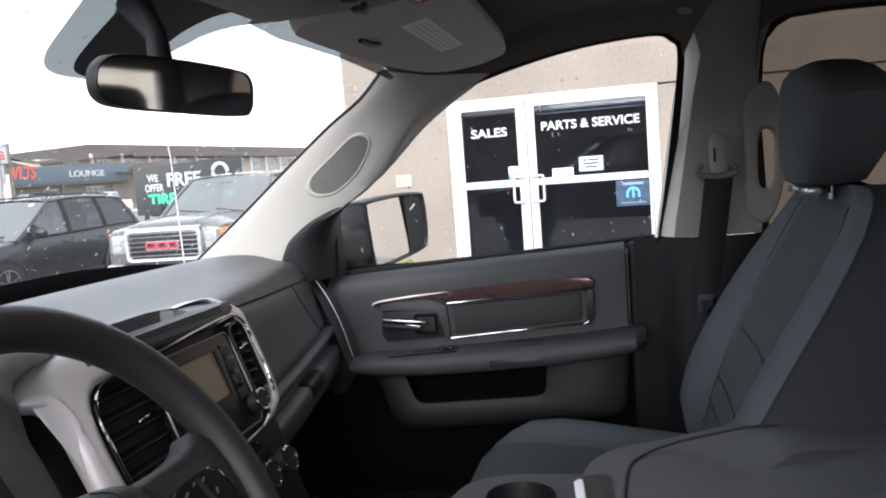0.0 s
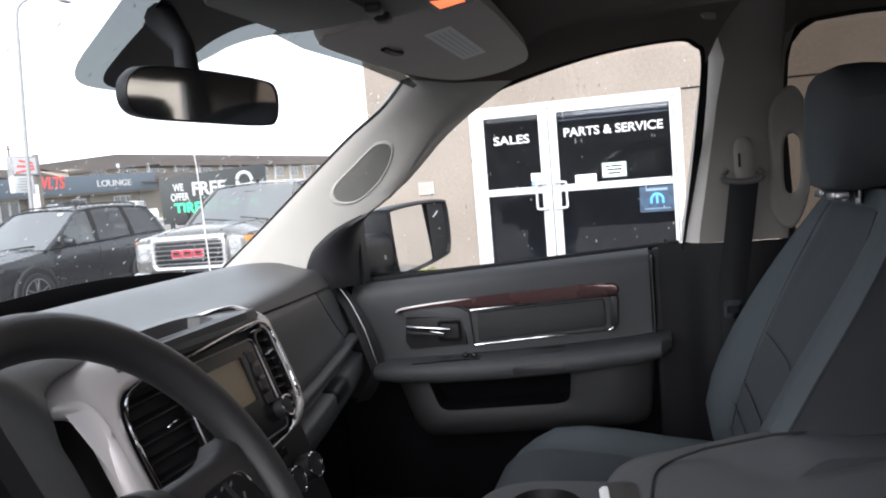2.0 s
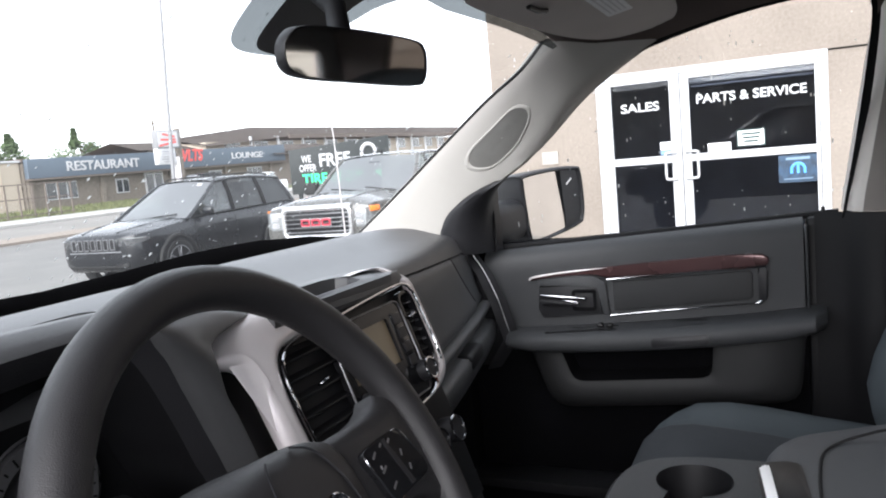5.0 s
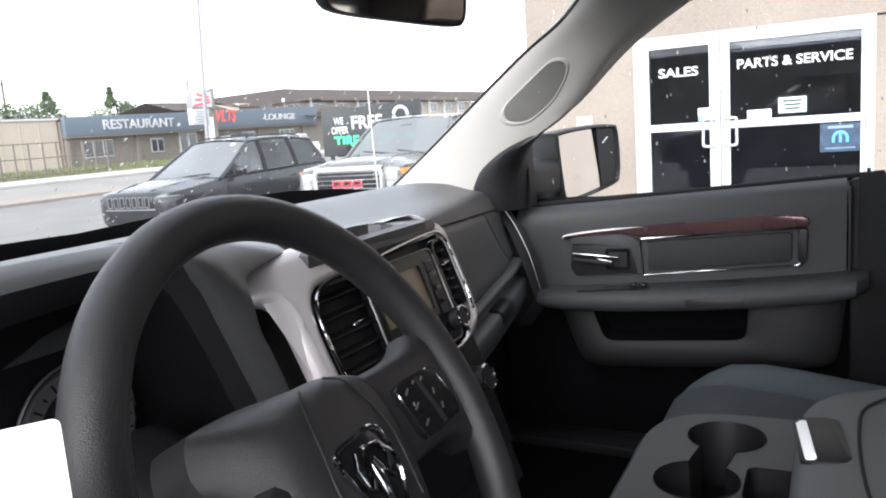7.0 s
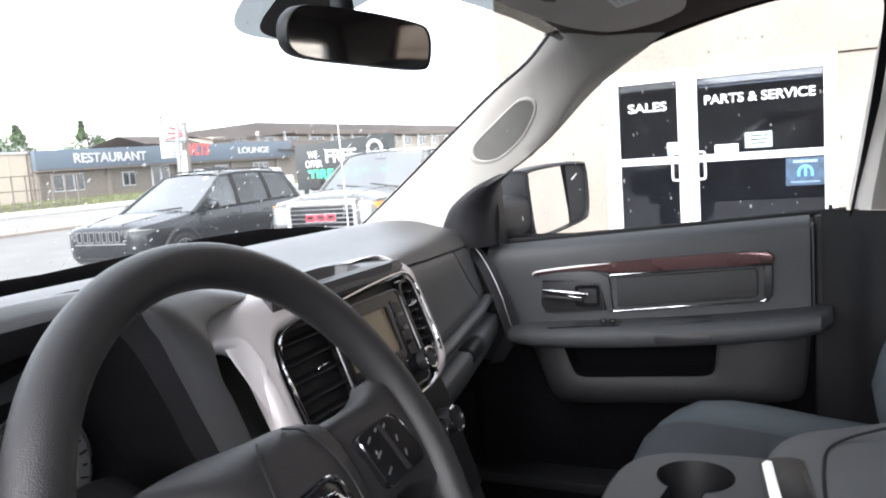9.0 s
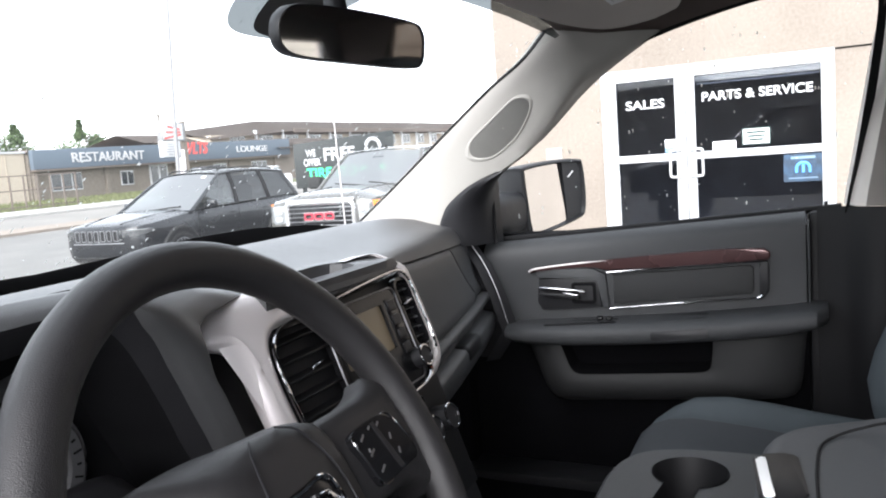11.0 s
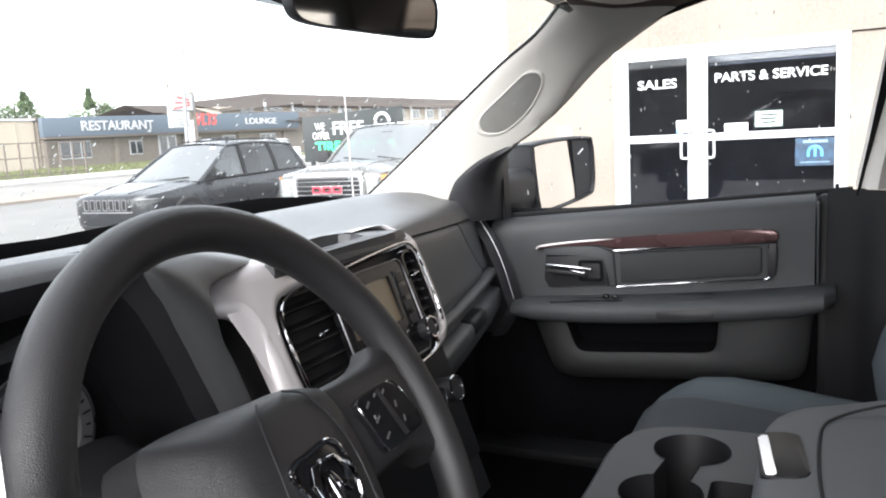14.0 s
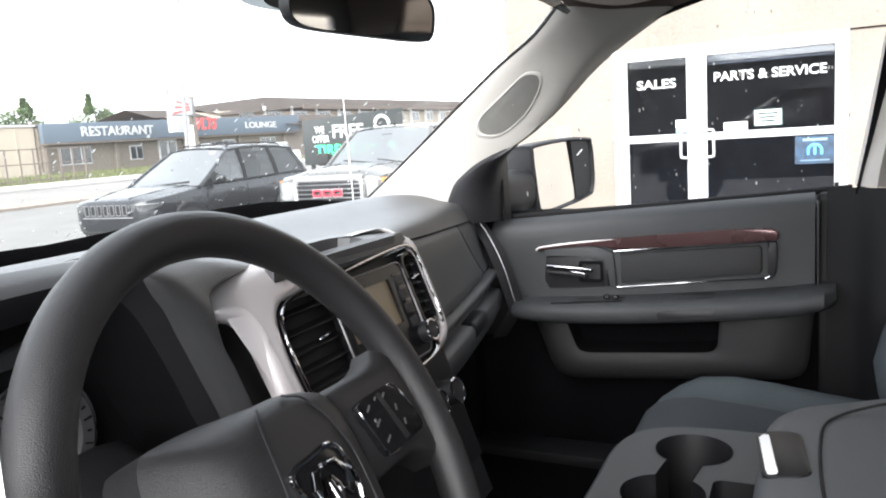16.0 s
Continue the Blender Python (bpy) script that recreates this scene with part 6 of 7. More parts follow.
    for k in range(3):
        part("print_bar", rbox((0.006, 0.165 - 0.02 * k, 0.020), pose(WALL_X - 0.0170, 0.477, 1.504 - 0.034 * k), 0), ink, n)
    n = thing("paper", (WALL_X - 0.012, 0.755, 1.345), "blank white paper on the glass", "paper")
    part("sheet", slab(round_rect(0.205, 0.100, 0.004), face(0.755, 1.392), 0.003), M_WHITE, n)
    n = thing("hours_sticker", (WALL_X - 0.012, 1.215, 1.36), "small white and blue sticker on the glass", "sticker")
    part("sheet", slab(round_rect(0.115, 0.075, 0.004), face(1.235, 1.455), 0.003), M_WHITE, n)
    part("lower_band", slab(round_rect(0.105, 0.045, 0.003), face(1.240, 1.392), 0.003), mat("sticker_blue", (0.16, 0.27, 0.42), 0.5), n)
    n = thing("blue_sign", (WALL_X - 0.012, 0.10, 1.01), "blue illuminated window sign with rounded mark", "sign")
    part("board", slab(round_rect(0.325, 0.250, 0.01), face(0.090, 1.153), 0.004), mat("sign_blue", (0.014, 0.040, 0.080), 0.4, vary=0.6, scale=14), n)
    blue = emitter("sign_mark", (0.08, 0.30, 0.70), 0.16)
    pts = [Vector((WALL_X - 0.020, 0.09 - 0.055 * math.cos(a), 1.145 + 0.055 * math.sin(a))) for a in [math.pi * k / 16 for k in range(17)]]
    part("mark", tube([pts[0] + Vector((0, 0, -0.035))] + pts + [pts[-1] + Vector((0, 0, -0.035))], 0.012, 8, up=(1, 0, 0)), blue, n)
    part("mark", rbox((0.008, 0.022, 0.085), pose(WALL_X - 0.020, 0.09, 1.152), 0.003, 1), blue, n)
    part("bar", rbox((0.003, 0.20, 0.024), pose(WALL_X - 0.018, 0.09, 1.245), 0), mat("sign_pale", (0.16, 0.24, 0.32), 0.5), n)
    part("bar", rbox((0.003, 0.24, 0.012), pose(WALL_X - 0.018, 0.09, 1.060), 0), mat("sign_pale2", (0.12, 0.18, 0.25), 0.5), n)
    b = thing("roller_blind", (WALL_X + 0.06, 0.47, 2.0), "pale rolled-up blind behind the glass", "blind")
    part("roll", tube([(WALL_X + 0.06, 1.0, 2.045), (WALL_X + 0.06, -0.07, 2.045)], 0.030, 10), M_WHITE, b)
    part("hem", rbox((0.012, 1.06, 0.016), pose(WALL_X + 0.05, 0.465, 1.992), 0.004, 1), M_WHITE, b)
    # plate on the wall
    s = thing("wall_plate", (WALL_X - 0.01, 2.44, 1.36), "small white plate with dark bars", "plate")
    part("sheet", slab(round_rect(0.17, 0.13, 0.006), basis((WALL_X - 0.002, 2.396, 1.431), (0, -1, 0), (0, 0, 1)), 0.012), mat("pale_plate", (0.34, 0.31, 0.28), 0.6), s)
    for k in range(4):
        part("bar", rbox((0.004, 0.018, 0.07), pose(WALL_X - 0.016, 2.446 - 0.034 * k, 1.431), 0), mat("plate_ink", (0.30, 0.28, 0.26), 0.7), s)
    # room behind the glass
    r = thing("shop_room", (WALL_X + 3, 0.85, 0.07), "dim shop interior behind the doors", "room", kind="structure")
    part("back_wall", rbox((0.1, 5.0, 3.0), pose(WALL_X + 4.3, 0.3, 1.5), 0), M_DARKROOM, r)
    part("side_wall", rbox((4.0, 0.1, 3.0), pose(WALL_X + 2.3, 2.6, 1.5), 0), M_DARKROOM, r)
    part("side_wall", rbox((4.0, 0.1, 3.0), pose(WALL_X + 2.3, -2.2, 1.5), 0), M_DARKROOM, r)
    part("floor", rbox((4.0, 5.0, 0.1), pose(WALL_X + 2.3, 0.3, 0.03), 0), M_DARKROOM, r)
    part("ceiling", rbox((4.0, 5.0, 0.1), pose(WALL_X + 2.3, 0.3, 3.0), 0), M_DARKROOM, r)


def build_opposite():
    """An unseen pale block behind the viewpoint, added to brighten what the shop glass mirrors."""
    b = thing("unseen_block_opposite", (-30, 0, -0.1), "plain pale unseen block, added for the shop glass to mirror", "building", kind="structure")
    part("wall", rbox((8.0, 60.0, 4.4), pose(-34.0, -4.0, 2.0), 0), M_OPPOSITE, b)
    part("roof", rbox((8.6, 60.6, 0.25), pose(-34.0, -4.0, 4.3), 0.03), M_OPPOSITE, b)


M_OPPOSITE = mat("pale_unseen_block", (0.42, 0.40, 0.38), 0.9, vary=0.2)
build_opposite()


# ---- vehicles ----
M_CARPANE = glass("car_side_glass", (0.48, 0.56, 0.54), 0.13, film=0.04)
M_CARPRIVACY = glass("car_privacy_glass", (0.16, 0.17, 0.17), 0.07)
# strong gloss and haze put the sky's paleness into the screen
M_CARSCREEN = glass("car_windscreen_glass", (0.50, 0.60, 0.57), 0.60, film=0.26)
M_BRIGHT = mat("bright_chrome", (0.64, 0.64, 0.65), 0.22, metal=0.85, vary=0.04)
M_CARTRIM = mat("car_cabin_trim", (0.035, 0.035, 0.037), 0.9, vary=0.2)


def profile(pts, x):
    """A value read from a falling list of (x, value)."""
    for (xa, a), (xb, b) in zip(pts, pts[1:]):
        if xb <= x <= xa:
            return lerp(a, b, (xa - x) / (xa - xb))
    return pts[0][1] if x > pts[0][0] else pts[-1][1]


def body_ring(x, half):
    """A full cross-section at x from half a profile of (y, z)."""
    return [Vector((x, y, z)) for y, z in half] + [Vector((x, -y, z)) for y, z in half[-2:0:-1]]


def thick_bm(bm, t):
    bmesh.ops.solidify(bm, geom=bm.faces[:], thickness=t)
    return bm


# x, half width, underside, shoulder height, bonnet crown, flare over the wheels
SUV_LOW = [(2.43, 0.50, 0.50, 0.90, 0.01, 0), (2.41, 0.66, 0.44, 0.925, 0.015, 0), (2.35, 0.80, 0.36, 0.945, 0.02, 0), (2.22, 0.895, 0.31, 0.965, 0.035, 0), (2.02, 0.935, 0.29, 0.985, 0.05, 0.01), (1.82, 0.945, 0.28, 1.005, 0.06, 0.03), (1.50, 0.945, 0.27, 1.04, 0.065, 0.042), (1.18, 0.945, 0.27, 1.075, 0.05, 0.03), (0.98, 0.945, 0.27, 1.095, 0.03, 0.005), (0.3, 0.945, 0.27, 1.11, 0.01, 0), (-0.6, 0.945, 0.27, 1.125, 0.01, 0), (-1.05, 0.945, 0.27, 1.14, 0.01, 0.012), (-1.42, 0.945, 0.28, 1.15, 0.01, 0.04), (-1.80, 0.94, 0.30, 1.155, 0.01, 0.015), (-2.20, 0.90, 0.36, 1.14, 0.01, 0), (-2.36, 0.84, 0.45, 1.02, 0.01, 0)]
TRUCK_LOW = [(2.92, 0.80, 0.50, 1.06, 0.02, 0), (2.88, 0.93, 0.42, 1.13, 0.03, 0), (2.75, 0.985, 0.40, 1.165, 0.06, 0), (2.3, 1.0, 0.40, 1.185, 0.085, 0.01), (1.85, 1.0, 0.40, 1.20, 0.09, 0.025), (1.50, 1.0, 0.40, 1.215, 0.07, 0.01), (0.5, 1.0, 0.40, 1.235, 0.01, 0), (-0.7, 1.0, 0.40, 1.25, 0.01, 0), (-1.0, 1.0, 0.40, 1.27, 0.01, 0), (-1.9, 1.0, 0.42, 1.275, 0.01, 0.025), (-2.6, 1.0, 0.45, 1.28, 0.01, 0), (-2.9, 0.985, 0.52, 1.26, 0.01, 0)]


def vehicle(name, label, m, kind, paint):
    """A parked car: X forward, Y to its left, on the ground at m."""
    v = thing(name, m, label, "car" if kind == "suv" else "pickup truck")

    def P(n, bm, material, parent=None, lab=""):
        bmesh.ops.transform(bm, matrix=m, verts=bm.verts)
        return part(n, bm, material, parent or v, lab)
    suv = kind == "suv"
    low = SUV_LOW if suv else TRUCK_LOW
    axle, wr = ((1.50, -1.42), 0.385) if suv else ((1.85, -1.9), 0.41)
    width = [(r[0], r[1]) for r in low]
    shoulder = [(r[0], r[3]) for r in low]
    rows = []
    for x, hw, z0, z1, crown, flare in low:
        rows.append(body_ring(x, [(0, z0), (hw - 0.14, z0), (hw - 0.035, z0 + 0.09), (hw + flare * 0.8, lerp(z0, z1, 0.42)), (hw + flare, lerp(z0, z1, 0.64)), (hw - 0.012 + flare * 0.6, lerp(z0, z1, 0.76)), (hw - 0.022, z1 - 0.085), (hw - 0.075, z1 - 0.018), (hw * 0.72, z1 + crown * 0.30), (hw * 0.60, z1 + crown * 0.80), (hw * 0.3, z1 + crown), (0, z1 + crown * 1.1)]))
    P("body", skin(rows, True, True), paint)

    # greenhouse: side lines as (x, z) at the sill and along the roof
    if suv:
        xs, xt, xe, xr = 1.12, 0.10, -2.28, -1.95
        roof = [(xt, 1.735), (-0.35, 1.775), (-0.9, 1.775), (-1.5, 1.745), (xr, 1.695)]
        hb, hr = 0.885, 0.655
        posts = ((-0.16, -0.20, 0.055), (-1.16, -1.12, 0.06))
        tail = ((-1.75, -1.70), (-2.14, -1.84))
    else:
        xs, xt, xe, xr = 1.46, 0.60, -0.96, -0.84
        roof = [(xt, 1.865), (0.2, 1.90), (-0.3, 1.90), (xr, 1.875)]
        hb, hr = 0.93, 0.715
        posts = ((0.38, 0.36, 0.05), (-0.60, -0.58, 0.05))
        tail = ((-0.60, -0.58), (xe, xr))
    sill = lambda x: profile(shoulder, x) - 0.012

    def side(x_low, x_high, f, s, out=0.0):
        """A point on the leaning side: f from the sill (0) to the roof rail (1)."""
        z0, z1 = sill(x_low), profile(roof, x_high) - 0.045
        bow = 0.022 * math.sin(math.pi * f)
        return Vector((lerp(x_low, x_high, f), s * (lerp(hb, hr + 0.035, f) + bow + out), lerp(z0, z1, f)))

    def sheet(front, back, s, out, f0=0.0, f1=1.0, n=5):
        return skin([[side(front[0] * (1 - k / 4) + back[0] * k / 4, front[1] * (1 - k / 4) + back[1] * k / 4, lerp(f0, f1, j / n), s, out) for k in range(5)] for j in range(n + 1)])
    cross = [lerp(-1, 1, i / 10) for i in range(11)]
    rows = []
    for k in range(13):
        x = lerp(xt + 0.03, xr - 0.02, k / 12)
        z = profile(roof, x)
        rows.append([Vector((x - 0.05 * u * u * (1 if k < 2 else 0), u * (hr + 0.045), z - 0.055 * abs(u) ** 5 + 0.012 * (1 - u * u))) for u in cross])
    P("roof", thick_bm(skin(rows), 0.03), paint)
    for s in (1, -1):
        P("windscreen_post", tube([side(xs, xt, f, s) for f in (0.0, 0.3, 0.65, 0.9, 1.0)], [0.045, 0.040, 0.036, 0.036, 0.03], 10, flat=0.7), paint)
        P("roof_edge", tube([side(xs, x, 1.0, s) for x in [lerp(xt, xr, k / 8) for k in range(9)]], 0.030, 8), paint)
        for a, b, w in posts:
            P("door_post", thick_bm(sheet((a + w, b + w), (a - w, b - w), s, 0.006), 0.03), M_CARTRIM if suv else paint)
        P("rear_post", thick_bm(sheet((tail[1][0] + 0.05, tail[1][1] + 0.05), (xe, xr), s, 0.006), 0.03), paint)
        edges = [(xs - 0.05, xt - 0.02)] + [(a, b) for a, b, w in posts] + ([(tail[1][0] + 0.03, tail[1][1] + 0.03)] if suv else [])
        for k, (fa, fb) in enumerate(zip(edges, edges[1:])):
            pane = P("side_window", sheet(fa, fb, s, -0.004, 0.02, 0.98), M_CARPRIVACY if suv and k else M_CARPANE)
            P("window_seal", tube([side(lerp(fa[0], fb[0], j / 6), lerp(fa[1], fb[1], j / 6), 0.03, s, 0.006) for j in range(7)], 0.012, 6), M_TYRE, pane)
    wide = [lerp(-1, 1, i / 8) for i in range(9)]
    rows = []
    for k in range(8):
        f = lerp(0.03, 0.985, k / 7)
        q = side(xs, xt, f, 1)
        rows.append([Vector((q.x + 0.07 * (1 - u * u), u * (q.y - 0.03), q.z + (0.02 + 0.02 * f) * (1 - u * u))) for u in wide])
    P("windscreen", skin(rows), M_CARSCREEN, None, "pale reflecting windscreen")
    rows = []
    for k in range(5):
        q = side(xe, xr, lerp(0.04, 0.97, k / 4), 1)
        rows.append([Vector((q.x - 0.04 * (1 - u * u), u * (q.y - 0.03), q.z)) for u in wide])
    P("rear_window", skin(rows), M_CARPRIVACY if suv else M_CARPANE)
    # what shows inside through the glass
    P("cabin_floor", rbox((xs - xe - 0.25, 2 * hb - 0.16, 0.02), pose((xs + xe) / 2, 0, sill(0) + 0.035), 0), M_CARTRIM)
    P("dash_top", rbox((0.32, 2 * hb - 0.22, 0.08), pose(xs - 0.36, 0, sill(0.8) + 0.06), 0.03, 2), M_CARTRIM)
    for y in (0.38, -0.38):
        for x in ((-0.05, -0.95) if suv else (0.35,)):
            seat_back = P("seat", rbox((0.16, 0.46, 0.30), pose(x, y, sill(x) + 0.16, 0, -10), 0.05, 2), M_CARTRIM)
            P("headrest", rbox((0.09, 0.26, 0.17), pose(x - 0.05, y, sill(x) + 0.40, 0, -8), 0.04, 2), M_CARTRIM, seat_back)
    P("rear_view_mirror", rbox((0.03, 0.22, 0.06), pose(xt + 0.22, 0, 1.60 if suv else 1.72), 0.015, 2), M_CARTRIM)

    # wheels, in dark arches with a raised lip
    for ax in axle:
        for s in (1, -1):
            edge = profile(width, ax) + (0.042 if suv else 0.025)
            y = (edge - 0.125) * s
            turn = [math.pi * k / 24 for k in range(25)]
            arc = lambda r, yy: [Vector((ax + r * math.cos(a), yy * s, wr + r * math.sin(a))) for a in turn]
            P("wheel_arch", skin([arc(wr + 0.10, edge - 0.03), arc(wr + 0.085, edge + 0.006), arc(wr + 0.05, edge + 0.010), arc(wr + 0.042, edge - 0.02)]), M_TYRE if suv else paint)
            # flat near-black sheet on the uncut flank, painting the well's shade
            P("well_shade", skin([arc(wr + 0.046, edge + 0.002), arc(0.05, edge + 0.002)]), M_VENT)
            full = [2 * math.pi * k / 32 for k in range(32)]
            rows = [[Vector((ax + rr * math.cos(a), y + dy * s, wr + rr * math.sin(a))) for a in full] for rr, dy in ((wr - 0.12, 0.12), (wr - 0.035, 0.135), (wr - 0.008, 0.115), (wr, 0.07), (wr, -0.07), (wr - 0.03, -0.115), (wr - 0.12, -0.10))]
            w = P("wheel", skin(rows, True), M_TYRE, None, "black tyre on a dark alloy")
            P("rim", tube([Vector((ax + (wr - 0.125) * math.cos(a), y + 0.122 * s, wr + (wr - 0.125) * math.sin(a))) for a in full], 0.014, 8, True, up=(0, 1, 0)), M_RIM, w)
            P("hub", rbox((0.13, 0.04, 0.13), pose(ax, y + 0.118 * s, wr), 0.03, 2), M_RIM, w)
            for k in range(10):
                a = 2 * math.pi * (k // 2) / 5 + 0.3 + (0.16 if k % 2 else -0.16)
                P("spoke", tube([Vector((ax + 0.05 * math.cos(a), y + 0.125 * s, wr + 0.05 * math.sin(a))), Vector((ax + (wr - 0.13) * math.cos(a), y + 0.122 * s, wr + (wr - 0.13) * math.sin(a)))], [0.026, 0.018], 8, flat=0.6, up=(0, 1, 0)), M_RIM, w)
    nose = low[0][0]

    def wrap(x_a, x_b, z_of, out, s, n=8):
        """A strip of skin round the front corner, from x_a to x_b along the flank."""
        rows = []
        for k in range(n + 1):
            f = k / n
            x = lerp(x_a, x_b, f)
            lo, hi = z_of(f)
            rows.append([Vector((x + out * 0.7, s * (profile(width, x) - 0.012 + out * 0.7), lerp(lo, hi, j / 3))) for j in range(4)])
        return skin(rows)
    if suv:
        g = P("grille", rbox((0.05, 1.10, 0.20), pose(nose - 0.004, 0, 0.800), 0.03, 3), M_CARBLACK, None, "seven-slot upright grille")
        for k in range(7):
            y = -0.435 + 0.145 * k
            P("slot", rbox((0.012, 0.078, 0.155), pose(nose + 0.020, y, 0.800), 0.004, 1), M_VENT, g)
            P("slot_frame", ring_plate(round_rect(0.112, 0.185, 0.018, 3), round_rect(0.084, 0.158, 0.012, 3), basis((nose + 0.024, y, 0.800), (0, 1, 0), (0, 0, 1)), 0.010), M_BUMPER, g, "bright surround of a grille slot")
        for s in (1, -1):
            lamp = P("headlamp", thick_bm(wrap(2.425, 2.08, lambda f: (lerp(0.765, 0.84, f), lerp(0.895, 0.885, f * f)), 0.010, s), 0.006), M_LAMP_CLEAR, None, "clear swept headlamp")
            P("lamp_strip", tube([Vector((x + 0.014, s * (profile(width, x) + 0.004), 0.882)) for x in (2.41, 2.35, 2.25, 2.15)], 0.008, 6), M_LAMP, lamp)
            P("fog_lamp", rbox((0.05, 0.12, 0.05), pose(nose - 0.065, 0.68 * s, 0.60, 0, 0, -18 * s), 0.02, 2), M_LAMP)
            P("mirror", rbox((0.13, 0.21, 0.135), pose(0.70, 1.02 * s, 1.185, 0, 0, 8 * s), 0.05, 3), M_CARBLACK)
            P("mirror_arm", rbox((0.06, 0.12, 0.04), pose(0.72, 0.91 * s, 1.125), 0.015, 2), M_CARBLACK)
            P("roof_rail", tube([Vector((0.0, 0.60 * s, 1.755)), Vector((-0.12, 0.60 * s, 1.795)), Vector((-0.9, 0.60 * s, 1.805)), Vector((-1.55, 0.60 * s, 1.775)), Vector((-1.70, 0.60 * s, 1.725))], 0.014, 8), M_TYRE)
            for x in (-0.15, 0.98):
                P("door_line", tube([Vector((x + 0.01, 0.948 * s, 0.42)), Vector((x, 0.942 * s, 0.86)), Vector((x, 0.925 * s, sill(x) - 0.07))], 0.005, 6), M_VENT)
            P("sill_moulding", rbox((1.9, 0.03, 0.10), pose(0.05, 0.935 * s, 0.36), 0.012, 2), M_TYRE)
            for x in (0.02, -0.98):
                P("door_handle", rbox((0.20, 0.03, 0.032), pose(x, 0.938 * s, 0.965), 0.012, 2), M_CARBLACK)
            P("tail_lamp", rbox((0.16, 0.05, 0.13), pose(-2.25, 0.865 * s, 1.04, 0, 0, 18 * s), 0.02, 2), M_RED)
            P("bonnet_crease", tube([Vector((2.30, 0.40 * s, 0.985)), Vector((1.85, 0.52 * s, 1.058)), Vector((1.2, 0.60 * s, 1.112))], 0.008, 6), paint)
        P("bumper_strip", rbox((0.03, 1.16, 0.022), pose(nose - 0.004, 0, 0.672), 0.008, 2), M_BUMPER, None, "bright strip along the bumper")
        P("lower_intake", rbox((0.05, 1.10, 0.12), pose(nose - 0.03, 0, 0.585), 0.03, 2), M_VENT)
        P("bumper", rbox((0.12, 1.36, 0.09), pose(nose - 0.08, 0, 0.44), 0.04, 3), M_TYRE)
        P("wiper", tube([Vector((1.17, -0.10, 1.12)), Vector((1.04, 0.58, 1.165))], 0.010, 6), M_TYRE)
        P("sticker", rbox((0.004, 0.10, 0.06), pose(0.235, 0.48, 1.655, 0, -58), 0), M_WHITE)
    else:
        g = P("grille", rbox((0.05, 1.16, 0.42), pose(nose, 0, 0.90), 0.05, 3), M_GLOSSBLACK, None, "black grille in a broad chrome frame")
        hoop = [Vector((nose + 0.02, y, 0.895 + z)) for y, z in round_rect(1.17, 0.435, 0.085, 6)]
        P("grille_frame", tube(hoop, 0.045, 10, True, up=(1, 0, 0)), M_BRIGHT, g, "chrome grille frame")
        P("frame_brow", rbox((0.09, 1.20, 0.05), pose(nose + 0.005, 0, 1.135, 0, 16), 0.02, 3), M_BRIGHT, g, "broad top bar of the chrome frame")
        for k in range(5):
            P("grille_bar", rbox((0.025, 1.10, 0.016), pose(nose + 0.030, 0, 0.755 + 0.068 * k), 0.006, 1), M_BUMPER, g)
        for k in range(3):
            y = -0.180 + 0.180 * k
            P("badge_edge", ring_plate(round_rect(0.174, 0.130, 0.02, 3), round_rect(0.154, 0.108, 0.016, 3), basis((nose + 0.046, y, 0.902), (0, 1, 0), (0, 0, 1)), 0.012), M_BRIGHT, g, "chrome edge of the badge")
            hole = ring_plate(round_rect(0.156, 0.110, 0.02, 3), round_rect(0.100, 0.052, 0.012, 3), basis((nose + 0.060, y, 0.902), (0, 1, 0), (0, 0, 1)), 0.010)
            P("red_badge", hole, M_RED, g, "red block badge")
        for s in (1, -1):
            z_of = lambda f: (lerp(0.80, 0.98, f), lerp(1.075, 1.11, f))
            lamp = P("headlamp", thick_bm(wrap(2.925, 2.66, z_of, 0.014, s), 0.010), M_LAMP, None, "clear headlamp wrapped round the corner")
            P("lamp_face", rbox((0.06, 0.22, 0.285), pose(nose - 0.015, 0.745 * s, 0.935, 0, 0, -8 * s), 0.03, 3), M_LAMP, lamp)
            for z in (0.985, 0.875):
                P("reflector_bowl", slab(round_rect(0.13, 0.085, 0.04, 5), basis((nose + 0.020, 0.735 * s, z), (0, 1, 0), (0, 0, 1)), 0.010), M_BRIGHT, lamp)
            P("marker", rbox((0.16, 0.07 if s > 0 else 0.03, 0.085), pose(nose - (0.085 if s > 0 else 0.22), (0.945 if s > 0 else 0.985) * s, 1.062, 0, 0, -34 if s > 0 else 4), 0.014, 2), M_AMBER, None, "amber corner marker")
            P("mirror", rbox((0.14, 0.26, 0.22), pose(1.12, 1.15 * s, 1.37), 0.05, 3), M_TYRE)
            P("mirror_arm", rbox((0.06, 0.16, 0.05), pose(1.14, 0.99 * s, 1.30), 0.015, 2), M_TYRE)
            for x in (0.38, 1.36):
                P("door_line", tube([Vector((x, 1.003 * s, 0.52)), Vector((x, 0.998 * s, 0.98)), Vector((x, 0.982 * s, sill(x) - 0.07))], 0.005, 6), M_VENT)
            P("door_handle", rbox((0.20, 0.03, 0.035), pose(0.55, 1.0 * s, 1.06), 0.012, 2), M_TYRE)
            P("bonnet_ridge", tube([Vector((2.78, 0.46 * s, 1.212)), Vector((2.3, 0.50 * s, 1.262)), Vector((1.60, 0.54 * s, 1.288))], 0.012, 6), paint)
